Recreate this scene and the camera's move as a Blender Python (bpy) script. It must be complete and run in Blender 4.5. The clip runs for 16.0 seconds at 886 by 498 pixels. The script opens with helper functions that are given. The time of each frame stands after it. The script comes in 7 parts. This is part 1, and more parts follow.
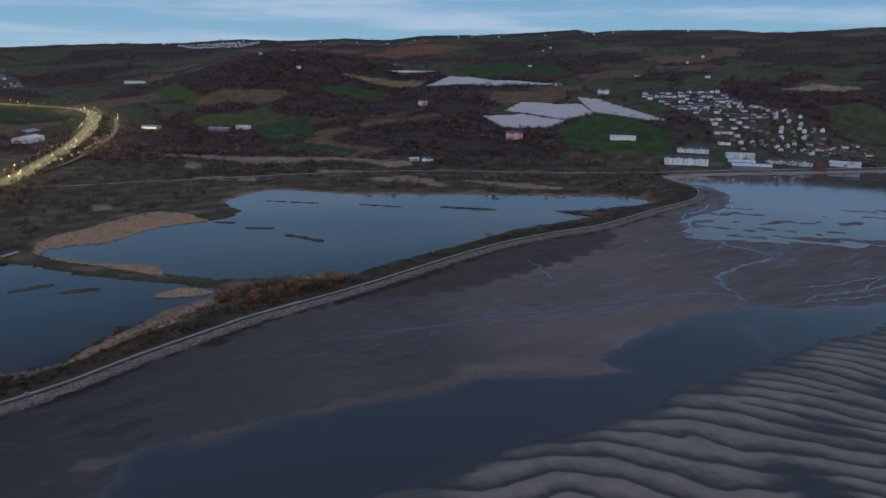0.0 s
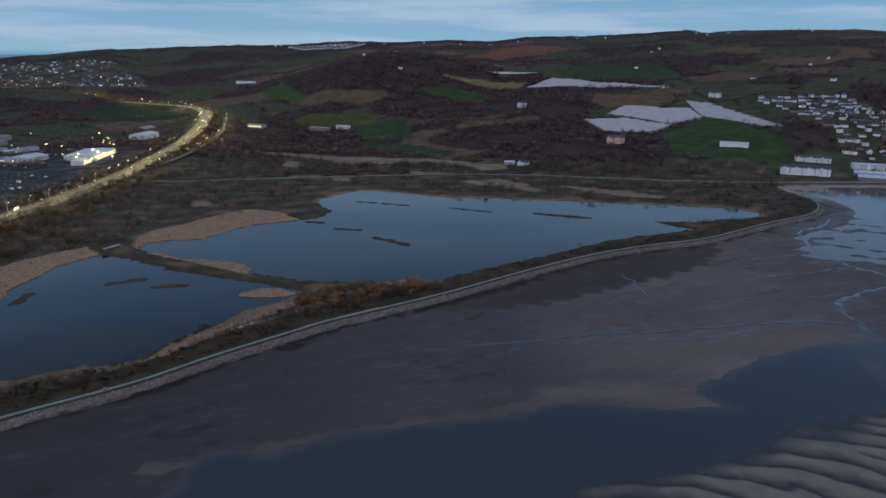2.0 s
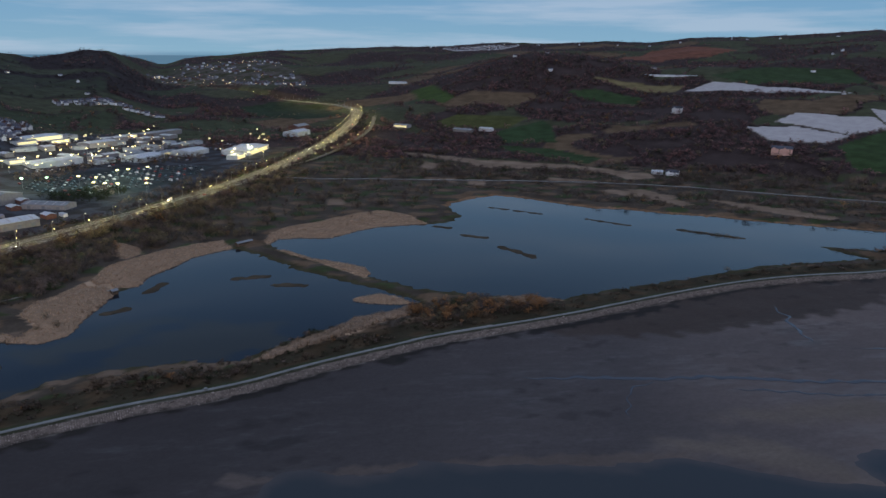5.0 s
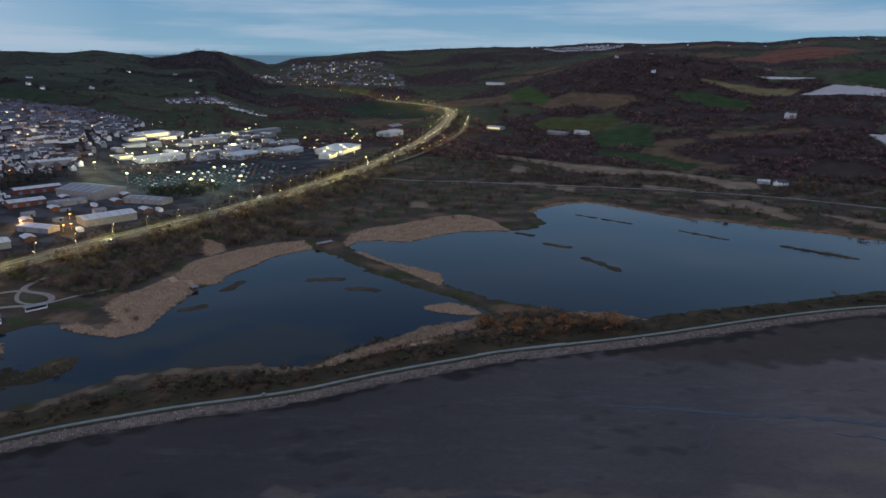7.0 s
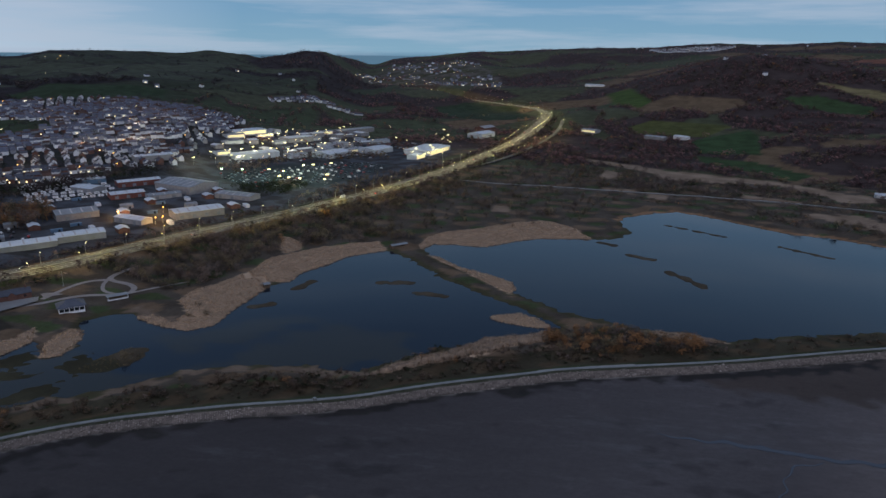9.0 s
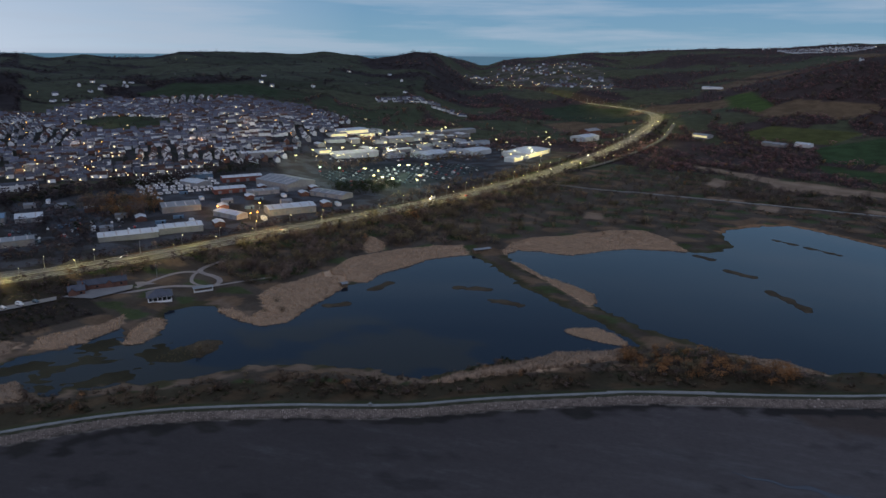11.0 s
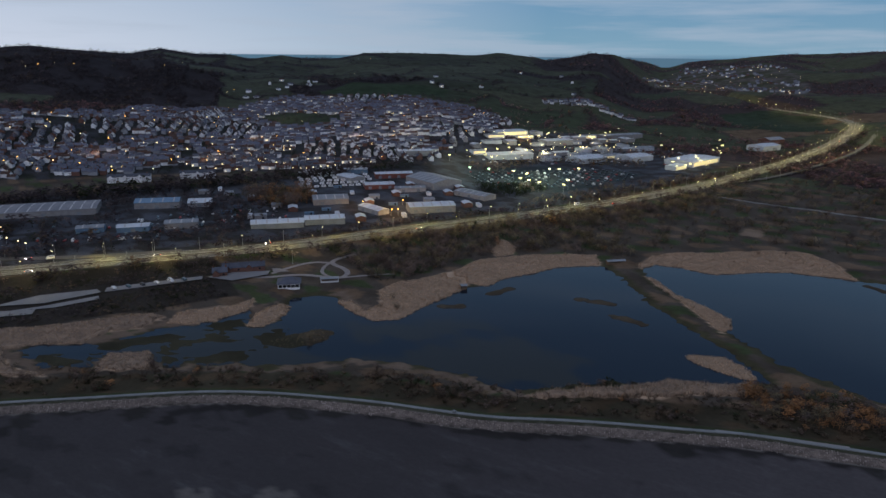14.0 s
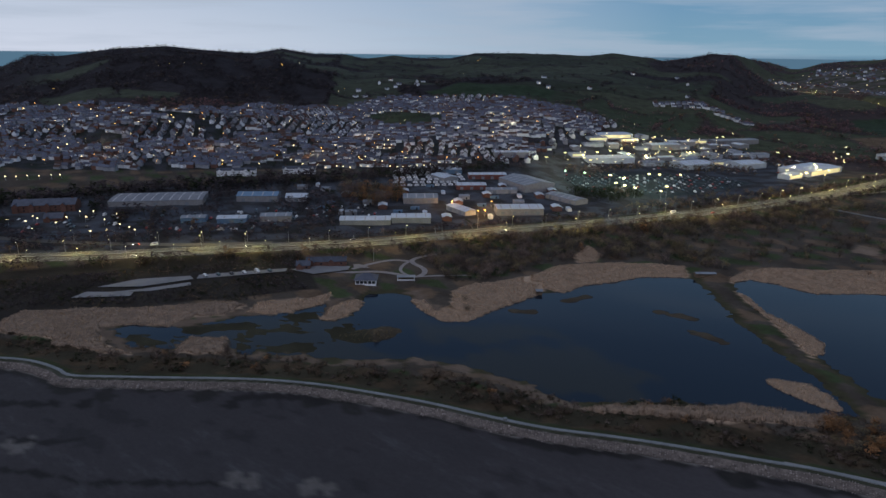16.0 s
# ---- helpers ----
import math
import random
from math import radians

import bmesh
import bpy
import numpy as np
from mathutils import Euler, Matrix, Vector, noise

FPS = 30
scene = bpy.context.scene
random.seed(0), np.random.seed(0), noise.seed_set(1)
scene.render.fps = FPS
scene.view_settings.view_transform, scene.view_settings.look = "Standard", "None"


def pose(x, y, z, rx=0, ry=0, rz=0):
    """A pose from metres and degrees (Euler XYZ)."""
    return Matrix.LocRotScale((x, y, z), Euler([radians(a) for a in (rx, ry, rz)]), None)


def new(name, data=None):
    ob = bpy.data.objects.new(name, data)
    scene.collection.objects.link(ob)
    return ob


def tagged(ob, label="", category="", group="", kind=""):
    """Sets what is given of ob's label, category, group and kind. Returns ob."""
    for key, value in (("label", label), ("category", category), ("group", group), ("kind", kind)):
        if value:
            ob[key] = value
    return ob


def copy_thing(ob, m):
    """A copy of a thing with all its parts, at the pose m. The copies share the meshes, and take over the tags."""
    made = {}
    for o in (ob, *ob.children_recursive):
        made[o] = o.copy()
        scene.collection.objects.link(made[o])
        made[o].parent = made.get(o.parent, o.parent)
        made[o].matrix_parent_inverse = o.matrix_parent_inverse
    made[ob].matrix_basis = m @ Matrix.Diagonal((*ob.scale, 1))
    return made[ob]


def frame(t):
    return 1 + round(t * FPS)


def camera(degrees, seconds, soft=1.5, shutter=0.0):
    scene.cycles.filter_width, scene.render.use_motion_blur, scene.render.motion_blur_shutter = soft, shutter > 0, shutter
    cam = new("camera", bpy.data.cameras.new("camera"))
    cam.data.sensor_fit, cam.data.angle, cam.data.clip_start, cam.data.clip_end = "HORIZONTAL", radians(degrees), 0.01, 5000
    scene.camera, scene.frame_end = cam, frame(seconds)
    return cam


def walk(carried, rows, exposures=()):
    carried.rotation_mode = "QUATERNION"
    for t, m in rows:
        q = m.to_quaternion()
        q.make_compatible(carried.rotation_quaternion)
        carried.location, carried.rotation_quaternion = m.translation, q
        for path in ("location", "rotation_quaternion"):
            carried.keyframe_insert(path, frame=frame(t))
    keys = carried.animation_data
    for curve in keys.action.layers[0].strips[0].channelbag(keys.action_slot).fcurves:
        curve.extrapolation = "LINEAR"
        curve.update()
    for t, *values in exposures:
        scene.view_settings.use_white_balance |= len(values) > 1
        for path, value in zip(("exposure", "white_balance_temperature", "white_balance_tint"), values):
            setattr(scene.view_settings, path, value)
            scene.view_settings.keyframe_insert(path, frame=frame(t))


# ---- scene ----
cam = camera(64.94, 16.0)
# seconds, eye in metres, heading to the left, pitch and roll in degrees
PATH = [
    (0.0, 0.01, 0.00, 159.99, -0.000, -15.847, 0.441),
    (0.5, 1.81, 5.42, 159.73, 2.076, -15.829, 0.429),
    (1.0, 3.41, 10.82, 159.52, 4.129, -15.815, 0.420),
    (1.5, 5.18, 16.17, 159.38, 6.208, -15.794, 0.415),
    (2.0, 6.82, 21.71, 159.26, 8.293, -15.796, 0.413),
    (2.5, 8.27, 27.28, 159.12, 10.344, -15.796, 0.430),
    (3.0, 9.64, 32.58, 158.97, 12.439, -15.775, 0.457),
    (3.5, 11.28, 37.78, 158.80, 14.485, -15.767, 0.483),
    (4.0, 12.64, 43.35, 158.64, 16.543, -15.765, 0.512),
    (6.5, 19.91, 70.04, 159.74, 26.757, -15.810, 0.489),
    (7.0, 21.20, 75.57, 159.94, 28.808, -15.820, 0.503),
    (7.5, 23.06, 80.91, 160.05, 30.867, -15.817, 0.552),
    (8.0, 24.84, 86.16, 160.11, 32.949, -15.824, 0.602),
    (10.5, 33.32, 113.10, 160.62, 43.596, -15.872, 0.593),
    (11.0, 35.32, 118.79, 160.50, 46.128, -15.867, 0.572),
    (11.5, 37.59, 124.35, 160.29, 48.604, -15.851, 0.547),
    (12.0, 39.51, 130.15, 160.12, 51.073, -15.833, 0.536),
    (12.5, 41.55, 135.95, 159.99, 53.497, -15.841, 0.542),
    (13.0, 43.38, 141.42, 159.95, 55.882, -15.839, 0.557),
    (13.5, 45.17, 146.64, 160.02, 58.252, -15.849, 0.578),
    (14.0, 47.14, 151.66, 160.14, 60.640, -15.881, 0.588),
    (14.5, 49.12, 156.82, 160.36, 63.015, -15.902, 0.581),
    (15.0, 50.81, 162.17, 160.62, 65.393, -15.935, 0.582),
    (15.5, 52.55, 167.54, 160.91, 67.705, -15.968, 0.594),
    (16.0, 54.48, 173.02, 161.21, 69.906, -15.969, 0.614),
]
walk(cam, [(t, pose(x, y, z, 0, 0, yaw) @ pose(0, 0, 0, 90 + pitch) @ pose(0, 0, 0, 0, 0, roll)) for t, x, y, z, yaw, pitch, roll in PATH],
     exposures=[(0.0, 0.38), (4.0, 0.30), (8.0, 0.18), (11.0, 0.10), (16.0, 0.03)])

# ---- light: a clear dusk sky with streaks of cloud, paler towards the sunset in the west; unseen pale sky added behind ----
world = bpy.data.worlds.new("dusk_sky")
scene.world = world
world.use_nodes = True
wt = world.node_tree
wt.nodes.clear()


def wnode(kind, **inputs):
    n = wt.nodes.new(kind)
    for key, value in inputs.items():
        n.inputs[key.replace("_", " ")].default_value = value
    return n


w_out, w_bg, w_co = wnode("ShaderNodeOutputWorld"), wnode("ShaderNodeBackground"), wnode("ShaderNodeTexCoord")
w_sep = wnode("ShaderNodeSeparateXYZ")
w_ramp = wnode("ShaderNodeValToRGB")
w_map, w_noise, w_cramp = wnode("ShaderNodeMapping"), wnode("ShaderNodeTexNoise", Scale=3.2, Detail=6.0, Roughness=0.55), wnode("ShaderNodeValToRGB")
w_map.inputs["Scale"].default_value = (1.0, 1.0, 13.0)
w_dot = wt.nodes.new("ShaderNodeVectorMath")
w_dot.operation = "DOT_PRODUCT"
w_dot.inputs[1].default_value = (-0.93, -0.36, -0.02)
w_glow = wnode("ShaderNodeMapRange")
for key, value in (("From Min", 0.52), ("From Max", 1.03), ("To Min", 0.0), ("To Max", 1.0)):
    w_glow.inputs[key].default_value = value
w_low = wnode("ShaderNodeMapRange")
for key, value in (("From Min", 0.0), ("From Max", 0.28), ("To Min", 1.0), ("To Max", 0.0)):
    w_low.inputs[key].default_value = value
w_haze = wnode("ShaderNodeMapRange")
for key, value in (("From Min", 0.05), ("From Max", 0.42), ("To Min", 1.0), ("To Max", 0.0)):
    w_haze.inputs[key].default_value = value
# unseen pale sky to the south-south-east, added to brighten walls that face it
w_dot2 = wt.nodes.new("ShaderNodeVectorMath")
w_dot2.operation = "DOT_PRODUCT"
w_dot2.inputs[1].default_value = (0.55, -0.83, 0.10)
w_pale = wnode("ShaderNodeMapRange")
w_pale.interpolation_type = "SMOOTHSTEP"
for key, value in (("From Min", -0.15), ("From Max", 1.0), ("To Min", 0.0), ("To Max", 1.0)):
    w_pale.inputs[key].default_value = value
w_mix3 = wt.nodes.new("ShaderNodeMixRGB")
w_mix3.inputs["Color2"].default_value = (0.60, 0.62, 0.75, 1)
w_mul = wt.nodes.new("ShaderNodeMath")
w_mul.operation = "MULTIPLY"
w_thin = wt.nodes.new("ShaderNodeMath")
w_thin.operation = "MULTIPLY"
w_mix1, w_mix2 = wt.nodes.new("ShaderNodeMixRGB"), wt.nodes.new("ShaderNodeMixRGB")
w_mix1.inputs["Color2"].default_value = (0.64, 0.68, 0.80, 1)
w_mix2.inputs["Color2"].default_value = (0.40, 0.47, 0.58, 1)
stops = ((0.0, (0.05, 0.06, 0.07)), (0.4935, (0.08, 0.17, 0.27)), (0.4970, (0.12, 0.24, 0.35)), (0.4984, (0.21, 0.36, 0.48)), (0.515, (0.18, 0.33, 0.47)), (0.545, (0.135, 0.28, 0.46)),
         (0.60, (0.175, 0.315, 0.50)), (0.64, (0.15, 0.26, 0.42)), (0.69, (0.090, 0.155, 0.28)), (0.78, (0.10, 0.155, 0.26)), (0.90, (0.32, 0.38, 0.50)), (1.0, (0.50, 0.59, 0.81)))
w_half = wnode("ShaderNodeMapRange")
for key, value in (("From Min", -1.0), ("From Max", 1.0)):
    w_half.inputs[key].default_value = value
ramp = w_ramp.color_ramp
ramp.elements[0].position, ramp.elements[0].color = stops[0][0], (*stops[0][1], 1)
ramp.elements[1].position, ramp.elements[1].color = stops[-1][0], (*stops[-1][1], 1)
for place, colour in stops[1:-1]:
    ramp.elements.new(place).color = (*colour, 1)
w_cramp.color_ramp.elements[0].position, w_cramp.color_ramp.elements[1].position = 0.46, 0.64
w_cramp.color_ramp.elements[1].color = (0.55, 0.55, 0.55, 1)
for a, b in ((w_co.outputs["Generated"], w_sep.inputs[0]), (w_sep.outputs["Z"], w_half.inputs["Value"]), (w_half.outputs[0], w_ramp.inputs["Fac"]),
             (w_co.outputs["Generated"], w_map.inputs["Vector"]), (w_map.outputs[0], w_noise.inputs["Vector"]), (w_noise.outputs["Fac"], w_cramp.inputs["Fac"]),
             (w_co.outputs["Generated"], w_dot.inputs[0]), (w_dot.outputs["Value"], w_glow.inputs["Value"]), (w_sep.outputs["Z"], w_low.inputs["Value"]),
             (w_glow.outputs[0], w_mul.inputs[0]), (w_low.outputs[0], w_mul.inputs[1]), (w_mul.outputs[0], w_mix1.inputs["Fac"]),
             (w_co.outputs["Generated"], w_dot2.inputs[0]), (w_dot2.outputs["Value"], w_pale.inputs["Value"]), (w_pale.outputs[0], w_mix3.inputs["Fac"]), (w_ramp.outputs["Color"], w_mix3.inputs["Color1"]), (w_mix3.outputs[0], w_mix1.inputs["Color1"]), (w_mix1.outputs[0], w_mix2.inputs["Color1"]), (w_cramp.outputs["Color"], w_thin.inputs[0]), (w_sep.outputs["Z"], w_haze.inputs["Value"]), (w_haze.outputs[0], w_thin.inputs[1]), (w_thin.outputs[0], w_mix2.inputs["Fac"]),
             (w_mix2.outputs[0], w_bg.inputs["Color"]), (w_bg.outputs[0], w_out.inputs[0])):
    wt.links.new(a, b)
# the open sea behind the hills, down to its own horizon
w_deep, w_sea = wnode("ShaderNodeMapRange"), wt.nodes.new("ShaderNodeMixRGB")
for key, value in (("From Min", -0.0072), ("From Max", -0.0060), ("To Min", 1.0), ("To Max", 0.0)):
    w_deep.inputs[key].default_value = value
w_sea.inputs["Color2"].default_value = (0.085, 0.165, 0.245, 1)
for a, b in ((w_sep.outputs["Z"], w_deep.inputs["Value"]), (w_deep.outputs[0], w_sea.inputs["Fac"]), (w_mix2.outputs[0], w_sea.inputs["Color1"]), (w_sea.outputs[0], w_bg.inputs["Color"])):
    wt.links.new(a, b)
w_bg.inputs["Strength"].default_value = 1.0

# ---- materials ----
def material(name, colour, rough=0.8, grain=1.0, spread=0.25, bump=0.0, metal=0.0, second=None, coat="", per_object=0.0, detail=6.0, island=0.0, tone=(0.35, 0.65), wet=None, tint=0.0):
    """A surface with noise at two scales. colour: base; second: what it mixes with in patches; grain: size of the patches in metres; coat: a colour attribute that takes
    the place of colour; per_object, island: how far brightness differs from piece to piece; tint: the same by an attribute of each plant; wet: roughness in the patches."""
    m = bpy.data.materials.new(name)
    m.use_nodes = True
    t, p = m.node_tree, m.node_tree.nodes["Principled BSDF"]
    add = t.nodes.new
    co = add("ShaderNodeNewGeometry")
    big, small = add("ShaderNodeTexNoise"), add("ShaderNodeTexNoise")
    big.inputs["Scale"].default_value, small.inputs["Scale"].default_value = 1.0 / grain, 9.0 / grain
    big.inputs["Detail"].default_value = detail
    for n in (big, small):
        t.links.new(co.outputs["Position"], n.inputs["Vector"])
    mix = add("ShaderNodeMixRGB")
    band = add("ShaderNodeMapRange")
    band.inputs["From Min"].default_value, band.inputs["From Max"].default_value = tone
    t.links.new(big.outputs["Fac"], band.inputs["Value"])
    t.links.new(band.outputs[0], mix.inputs["Fac"])
    mix.inputs["Color1"].default_value = (*colour, 1)
    mix.inputs["Color2"].default_value = (*(second or [c * (1 - spread) for c in colour]), 1)
    out = mix.outputs[0]
    if coat:
        at = add("ShaderNodeAttribute")
        at.attribute_name = coat
        shade = add("ShaderNodeMixRGB")
        shade.blend_type = "MULTIPLY"
        shade.inputs["Fac"].default_value = 1.0
        t.links.new(at.outputs["Color"], shade.inputs["Color1"])
        t.links.new(out, shade.inputs["Color2"])
        out = shade.outputs[0]
    vary = add("ShaderNodeMapRange")
    vary.inputs["To Min"].default_value, vary.inputs["To Max"].default_value = 1 - spread * 0.8, 1 + spread * 0.8
    t.links.new(small.outputs["Fac"], vary.inputs["Value"])
    hsv = add("ShaderNodeHueSaturation")
    t.links.new(out, hsv.inputs["Color"])
    value = vary.outputs[0]
    if per_object or island:
        info = add("ShaderNodeObjectInfo") if per_object else co
        span = add("ShaderNodeMapRange")
        k = per_object or island
        span.inputs["To Min"].default_value, span.inputs["To Max"].default_value = 1 - k, 1 + k
        t.links.new(info.outputs["Random" if per_object else "Random Per Island"], span.inputs["Value"])
        times = add("ShaderNodeMath")
        times.operation = "MULTIPLY"
        t.links.new(value, times.inputs[0])
        t.links.new(span.outputs[0], times.inputs[1])
        value = times.outputs[0]
    if tint:
        own, span2, times2 = add("ShaderNodeAttribute"), add("ShaderNodeMapRange"), add("ShaderNodeMath")
        own.attribute_name, times2.operation = "tint", "MULTIPLY"
        span2.inputs["To Min"].default_value, span2.inputs["To Max"].default_value = 1 - tint, 1 + tint
        t.links.new(own.outputs["Fac"], span2.inputs["Value"])
        t.links.new(value, times2.inputs[0])
        t.links.new(span2.outputs[0], times2.inputs[1])
        value = times2.outputs[0]
        matt, thin, both = add("ShaderNodeBsdfDiffuse"), add("ShaderNodeBsdfTranslucent"), add("ShaderNodeMixShader")
        for leaf, k in ((matt, 1), (thin, 2)):
            t.links.new(hsv.outputs[0], leaf.inputs["Color"])
            t.links.new(leaf.outputs[0], both.inputs[k])
        both.inputs[0].default_value = 0.4
        t.links.new(both.outputs[0], t.nodes["Material Output"].inputs["Surface"])
    t.links.new(value, hsv.inputs["Value"])
    t.links.new(hsv.outputs[0], p.inputs["Base Color"])
    p.inputs["Roughness"].default_value, p.inputs["Metallic"].default_value = rough, metal
    p.inputs["Specular IOR Level"].default_value = 0.08 if rough >= 0.8 else 0.22 if rough >= 0.5 else 0.4
    if wet is not None and coat:
        r, q = add("ShaderNodeMapRange"), add("ShaderNodeMapRange")
        r.inputs["To Min"].default_value, r.inputs["To Max"].default_value = rough, wet
        q.inputs["To Min"].default_value, q.inputs["To Max"].default_value = 0.2, 0.5
        for n, socket in ((r, "Roughness"), (q, "Specular IOR Level")):
            t.links.new(at.outputs["Alpha"], n.inputs["Value"])
            t.links.new(n.outputs[0], p.inputs[socket])
    elif wet is not None:
        r = add("ShaderNodeMapRange")
        r.inputs["To Min"].default_value, r.inputs["To Max"].default_value = rough, wet
        t.links.new(band.outputs[0], r.inputs["Value"])
        t.links.new(r.outputs[0], p.inputs["Roughness"])
    if bump:
        b = add("ShaderNodeBump")
        b.inputs["Strength"].default_value, b.inputs["Distance"].default_value = 1.0, bump
        t.links.new(small.outputs["Fac"], b.inputs["Height"])
        t.links.new(b.outputs[0], p.inputs["Normal"])
    return m


def glow(name, colour, power):
    m = bpy.data.materials.new(name)
    m.use_nodes = True
    p = m.node_tree.nodes["Principled BSDF"]
    p.inputs["Base Color"].default_value = (*colour, 1)
    p.inputs["Emission Color"].default_value, p.inputs["Emission Strength"].default_value = (*colour, 1), power
    return m


def water_material(name, tint, ripple, size):
    m = bpy.data.materials.new(name)
    m.use_nodes = True
    t, p = m.node_tree, m.node_tree.nodes["Principled BSDF"]
    p.inputs["Base Color"].default_value, p.inputs["Roughness"].default_value, p.inputs["IOR"].default_value = (*tint, 1), 0.06, 1.33
    co, n, b = t.nodes.new("ShaderNodeNewGeometry"), t.nodes.new("ShaderNodeTexNoise"), t.nodes.new("ShaderNodeBump")
    n.inputs["Scale"].default_value, n.inputs["Detail"].default_value = 1 / size, 4.0
    b.inputs["Strength"].default_value, b.inputs["Distance"].default_value = 1.0, ripple
    patch, lift = t.nodes.new("ShaderNodeTexNoise"), t.nodes.new("ShaderNodeMapRange")
    patch.inputs["Scale"].default_value, patch.inputs["Detail"].default_value = 0.012, 3.0
    lift.inputs["From Min"].default_value, lift.inputs["From Max"].default_value = 0.35, 0.65
    lift.inputs["To Min"].default_value, lift.inputs["To Max"].default_value = 0.03, 0.09
    for a, c in ((co.outputs["Position"], n.inputs["Vector"]), (n.outputs["Fac"], b.inputs["Height"]), (b.outputs[0], p.inputs["Normal"]),
                 (co.outputs["Position"], patch.inputs["Vector"]), (patch.outputs["Fac"], lift.inputs["Value"]), (lift.outputs[0], p.inputs["Roughness"])):
        t.links.new(a, c)
    return m


M_LAND = material("rough_grass_and_scrub", (1, 1, 1), 0.95, 22.0, 0.35, 0.25, second=(0.62, 0.60, 0.58), coat="cover")


def mud_material(name):
    """Silt under a broken film of water: streaks drawn out by the ebb, fine grain, shining where the film lies. The film follows the fourth channel of the colour attribute."""
    m = bpy.data.materials.new(name)
    m.use_nodes = True
    t, p = m.node_tree, m.node_tree.nodes["Principled BSDF"]
    add, link = t.nodes.new, t.links.new
    geo, at = add("ShaderNodeNewGeometry"), add("ShaderNodeAttribute")
    at.attribute_name = "cover"

    def streaks(long, wide, detail, turn=0.62):
        place, n = add("ShaderNodeMapping"), add("ShaderNodeTexNoise")
        place.vector_type = "TEXTURE"
        place.inputs["Rotation"].default_value, place.inputs["Scale"].default_value = (0, 0, turn), (long, wide, wide)
        n.inputs["Scale"].default_value, n.inputs["Detail"].default_value, n.inputs["Roughness"].default_value = 1.0, detail, 0.62
        link(geo.outputs["Position"], place.inputs["Vector"])
        link(place.outputs[0], n.inputs["Vector"])
        return n.outputs["Fac"]

    def sums(kind, a, b):
        n = add("ShaderNodeMath")
        n.operation = kind
        for k, v in enumerate((a, b)):
            if isinstance(v, float):
                n.inputs[k].default_value = v
            else:
                link(v, n.inputs[k])
        return n.outputs[0]

    def span(v, lo, hi, a, b):
        n = add("ShaderNodeMapRange")
        for key, x in (("From Min", lo), ("From Max", hi), ("To Min", a), ("To Max", b)):
            n.inputs[key].default_value = x
        link(v, n.inputs["Value"])
        return n.outputs[0]

    broad, narrow, fine = streaks(60.0, 20.0, 6.0), streaks(13.0, 4.0, 5.0, 0.5), streaks(2.4, 1.6, 3.0)
    film = span(sums("ADD", sums("ADD", sums("MULTIPLY", broad, 0.6), sums("MULTIPLY", narrow, 0.4)), sums("MULTIPLY", at.outputs["Alpha"], 0.34)), 0.58, 0.86, 0.0, 1.0)
    shade = sums("MULTIPLY", sums("MULTIPLY", span(broad, 0.3, 0.7, 0.90, 1.10), span(narrow, 0.3, 0.7, 0.93, 1.07)), span(fine, 0.2, 0.8, 0.84, 1.16))
    shade = sums("MULTIPLY", shade, span(film, 0.0, 1.0, 1.04, 0.80))
    hsv = add("ShaderNodeHueSaturation")
    link(at.outputs["Color"], hsv.inputs["Color"])
    link(shade, hsv.inputs["Value"])
    link(hsv.outputs[0], p.inputs["Base Color"])
    link(span(film, 0.0, 1.0, 0.72, 0.30), p.inputs["Roughness"])
    link(span(film, 0.0, 1.0, 0.15, 0.42), p.inputs["Specular IOR Level"])
    b = add("ShaderNodeBump")
    b.inputs["Strength"].default_value, b.inputs["Distance"].default_value = 0.5, 0.10
    link(fine, b.inputs["Height"])
    link(b.outputs[0], p.inputs["Normal"])
    return m


M_MUD = mud_material("wet_tidal_mud")
M_SAND = material("wet_rippled_sand", (1, 1, 1), 0.75, 9.0, 0.22, 0.05, second=(0.82, 0.81, 0.80), coat="cover", wet=0.28)
M_WATER = water_material("lagoon_water", (0.008, 0.013, 0.020), 0.0035, 0.9)
M_SHALLOW = water_material("weedy_shallow_water", (0.008, 0.013, 0.020), 0.0035, 0.9)
M_TIDE = water_material("tidal_channel_water", (0.040, 0.050, 0.066), 0.004, 1.2)
for stained in (M_TIDE, M_SHALLOW):
    cover_tone = stained.node_tree.nodes.new("ShaderNodeAttribute")
    cover_tone.attribute_name = "cover"
    stained.node_tree.links.new(cover_tone.outputs["Color"], stained.node_tree.nodes["Principled BSDF"].inputs["Base Color"])
M_REED = material("dry_reeds", (0.74, 0.53, 0.37), 0.9, 9.0, 0.25, second=(0.60, 0.43, 0.305), tint=0.2)
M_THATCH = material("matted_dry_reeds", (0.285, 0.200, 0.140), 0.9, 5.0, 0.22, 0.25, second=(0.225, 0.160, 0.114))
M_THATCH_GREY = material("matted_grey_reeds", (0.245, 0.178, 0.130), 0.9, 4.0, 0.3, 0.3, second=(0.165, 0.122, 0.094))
M_REED_GREY = material("greyed_dry_reeds", (0.54, 0.395, 0.29), 0.9, 7.0, 0.3, second=(0.37, 0.275, 0.21), tint=0.28)
M_STONE = material("limestone_boulders", (0.215, 0.188, 0.177), 0.9, 9.0, 0.35, 0.05, island=0.45, second=(0.140, 0.122, 0.115))
M_RUBBLE = material("limestone_rubble", (0.170, 0.144, 0.132), 0.9, 3.0, 0.4, 0.3, second=(0.098, 0.084, 0.078))
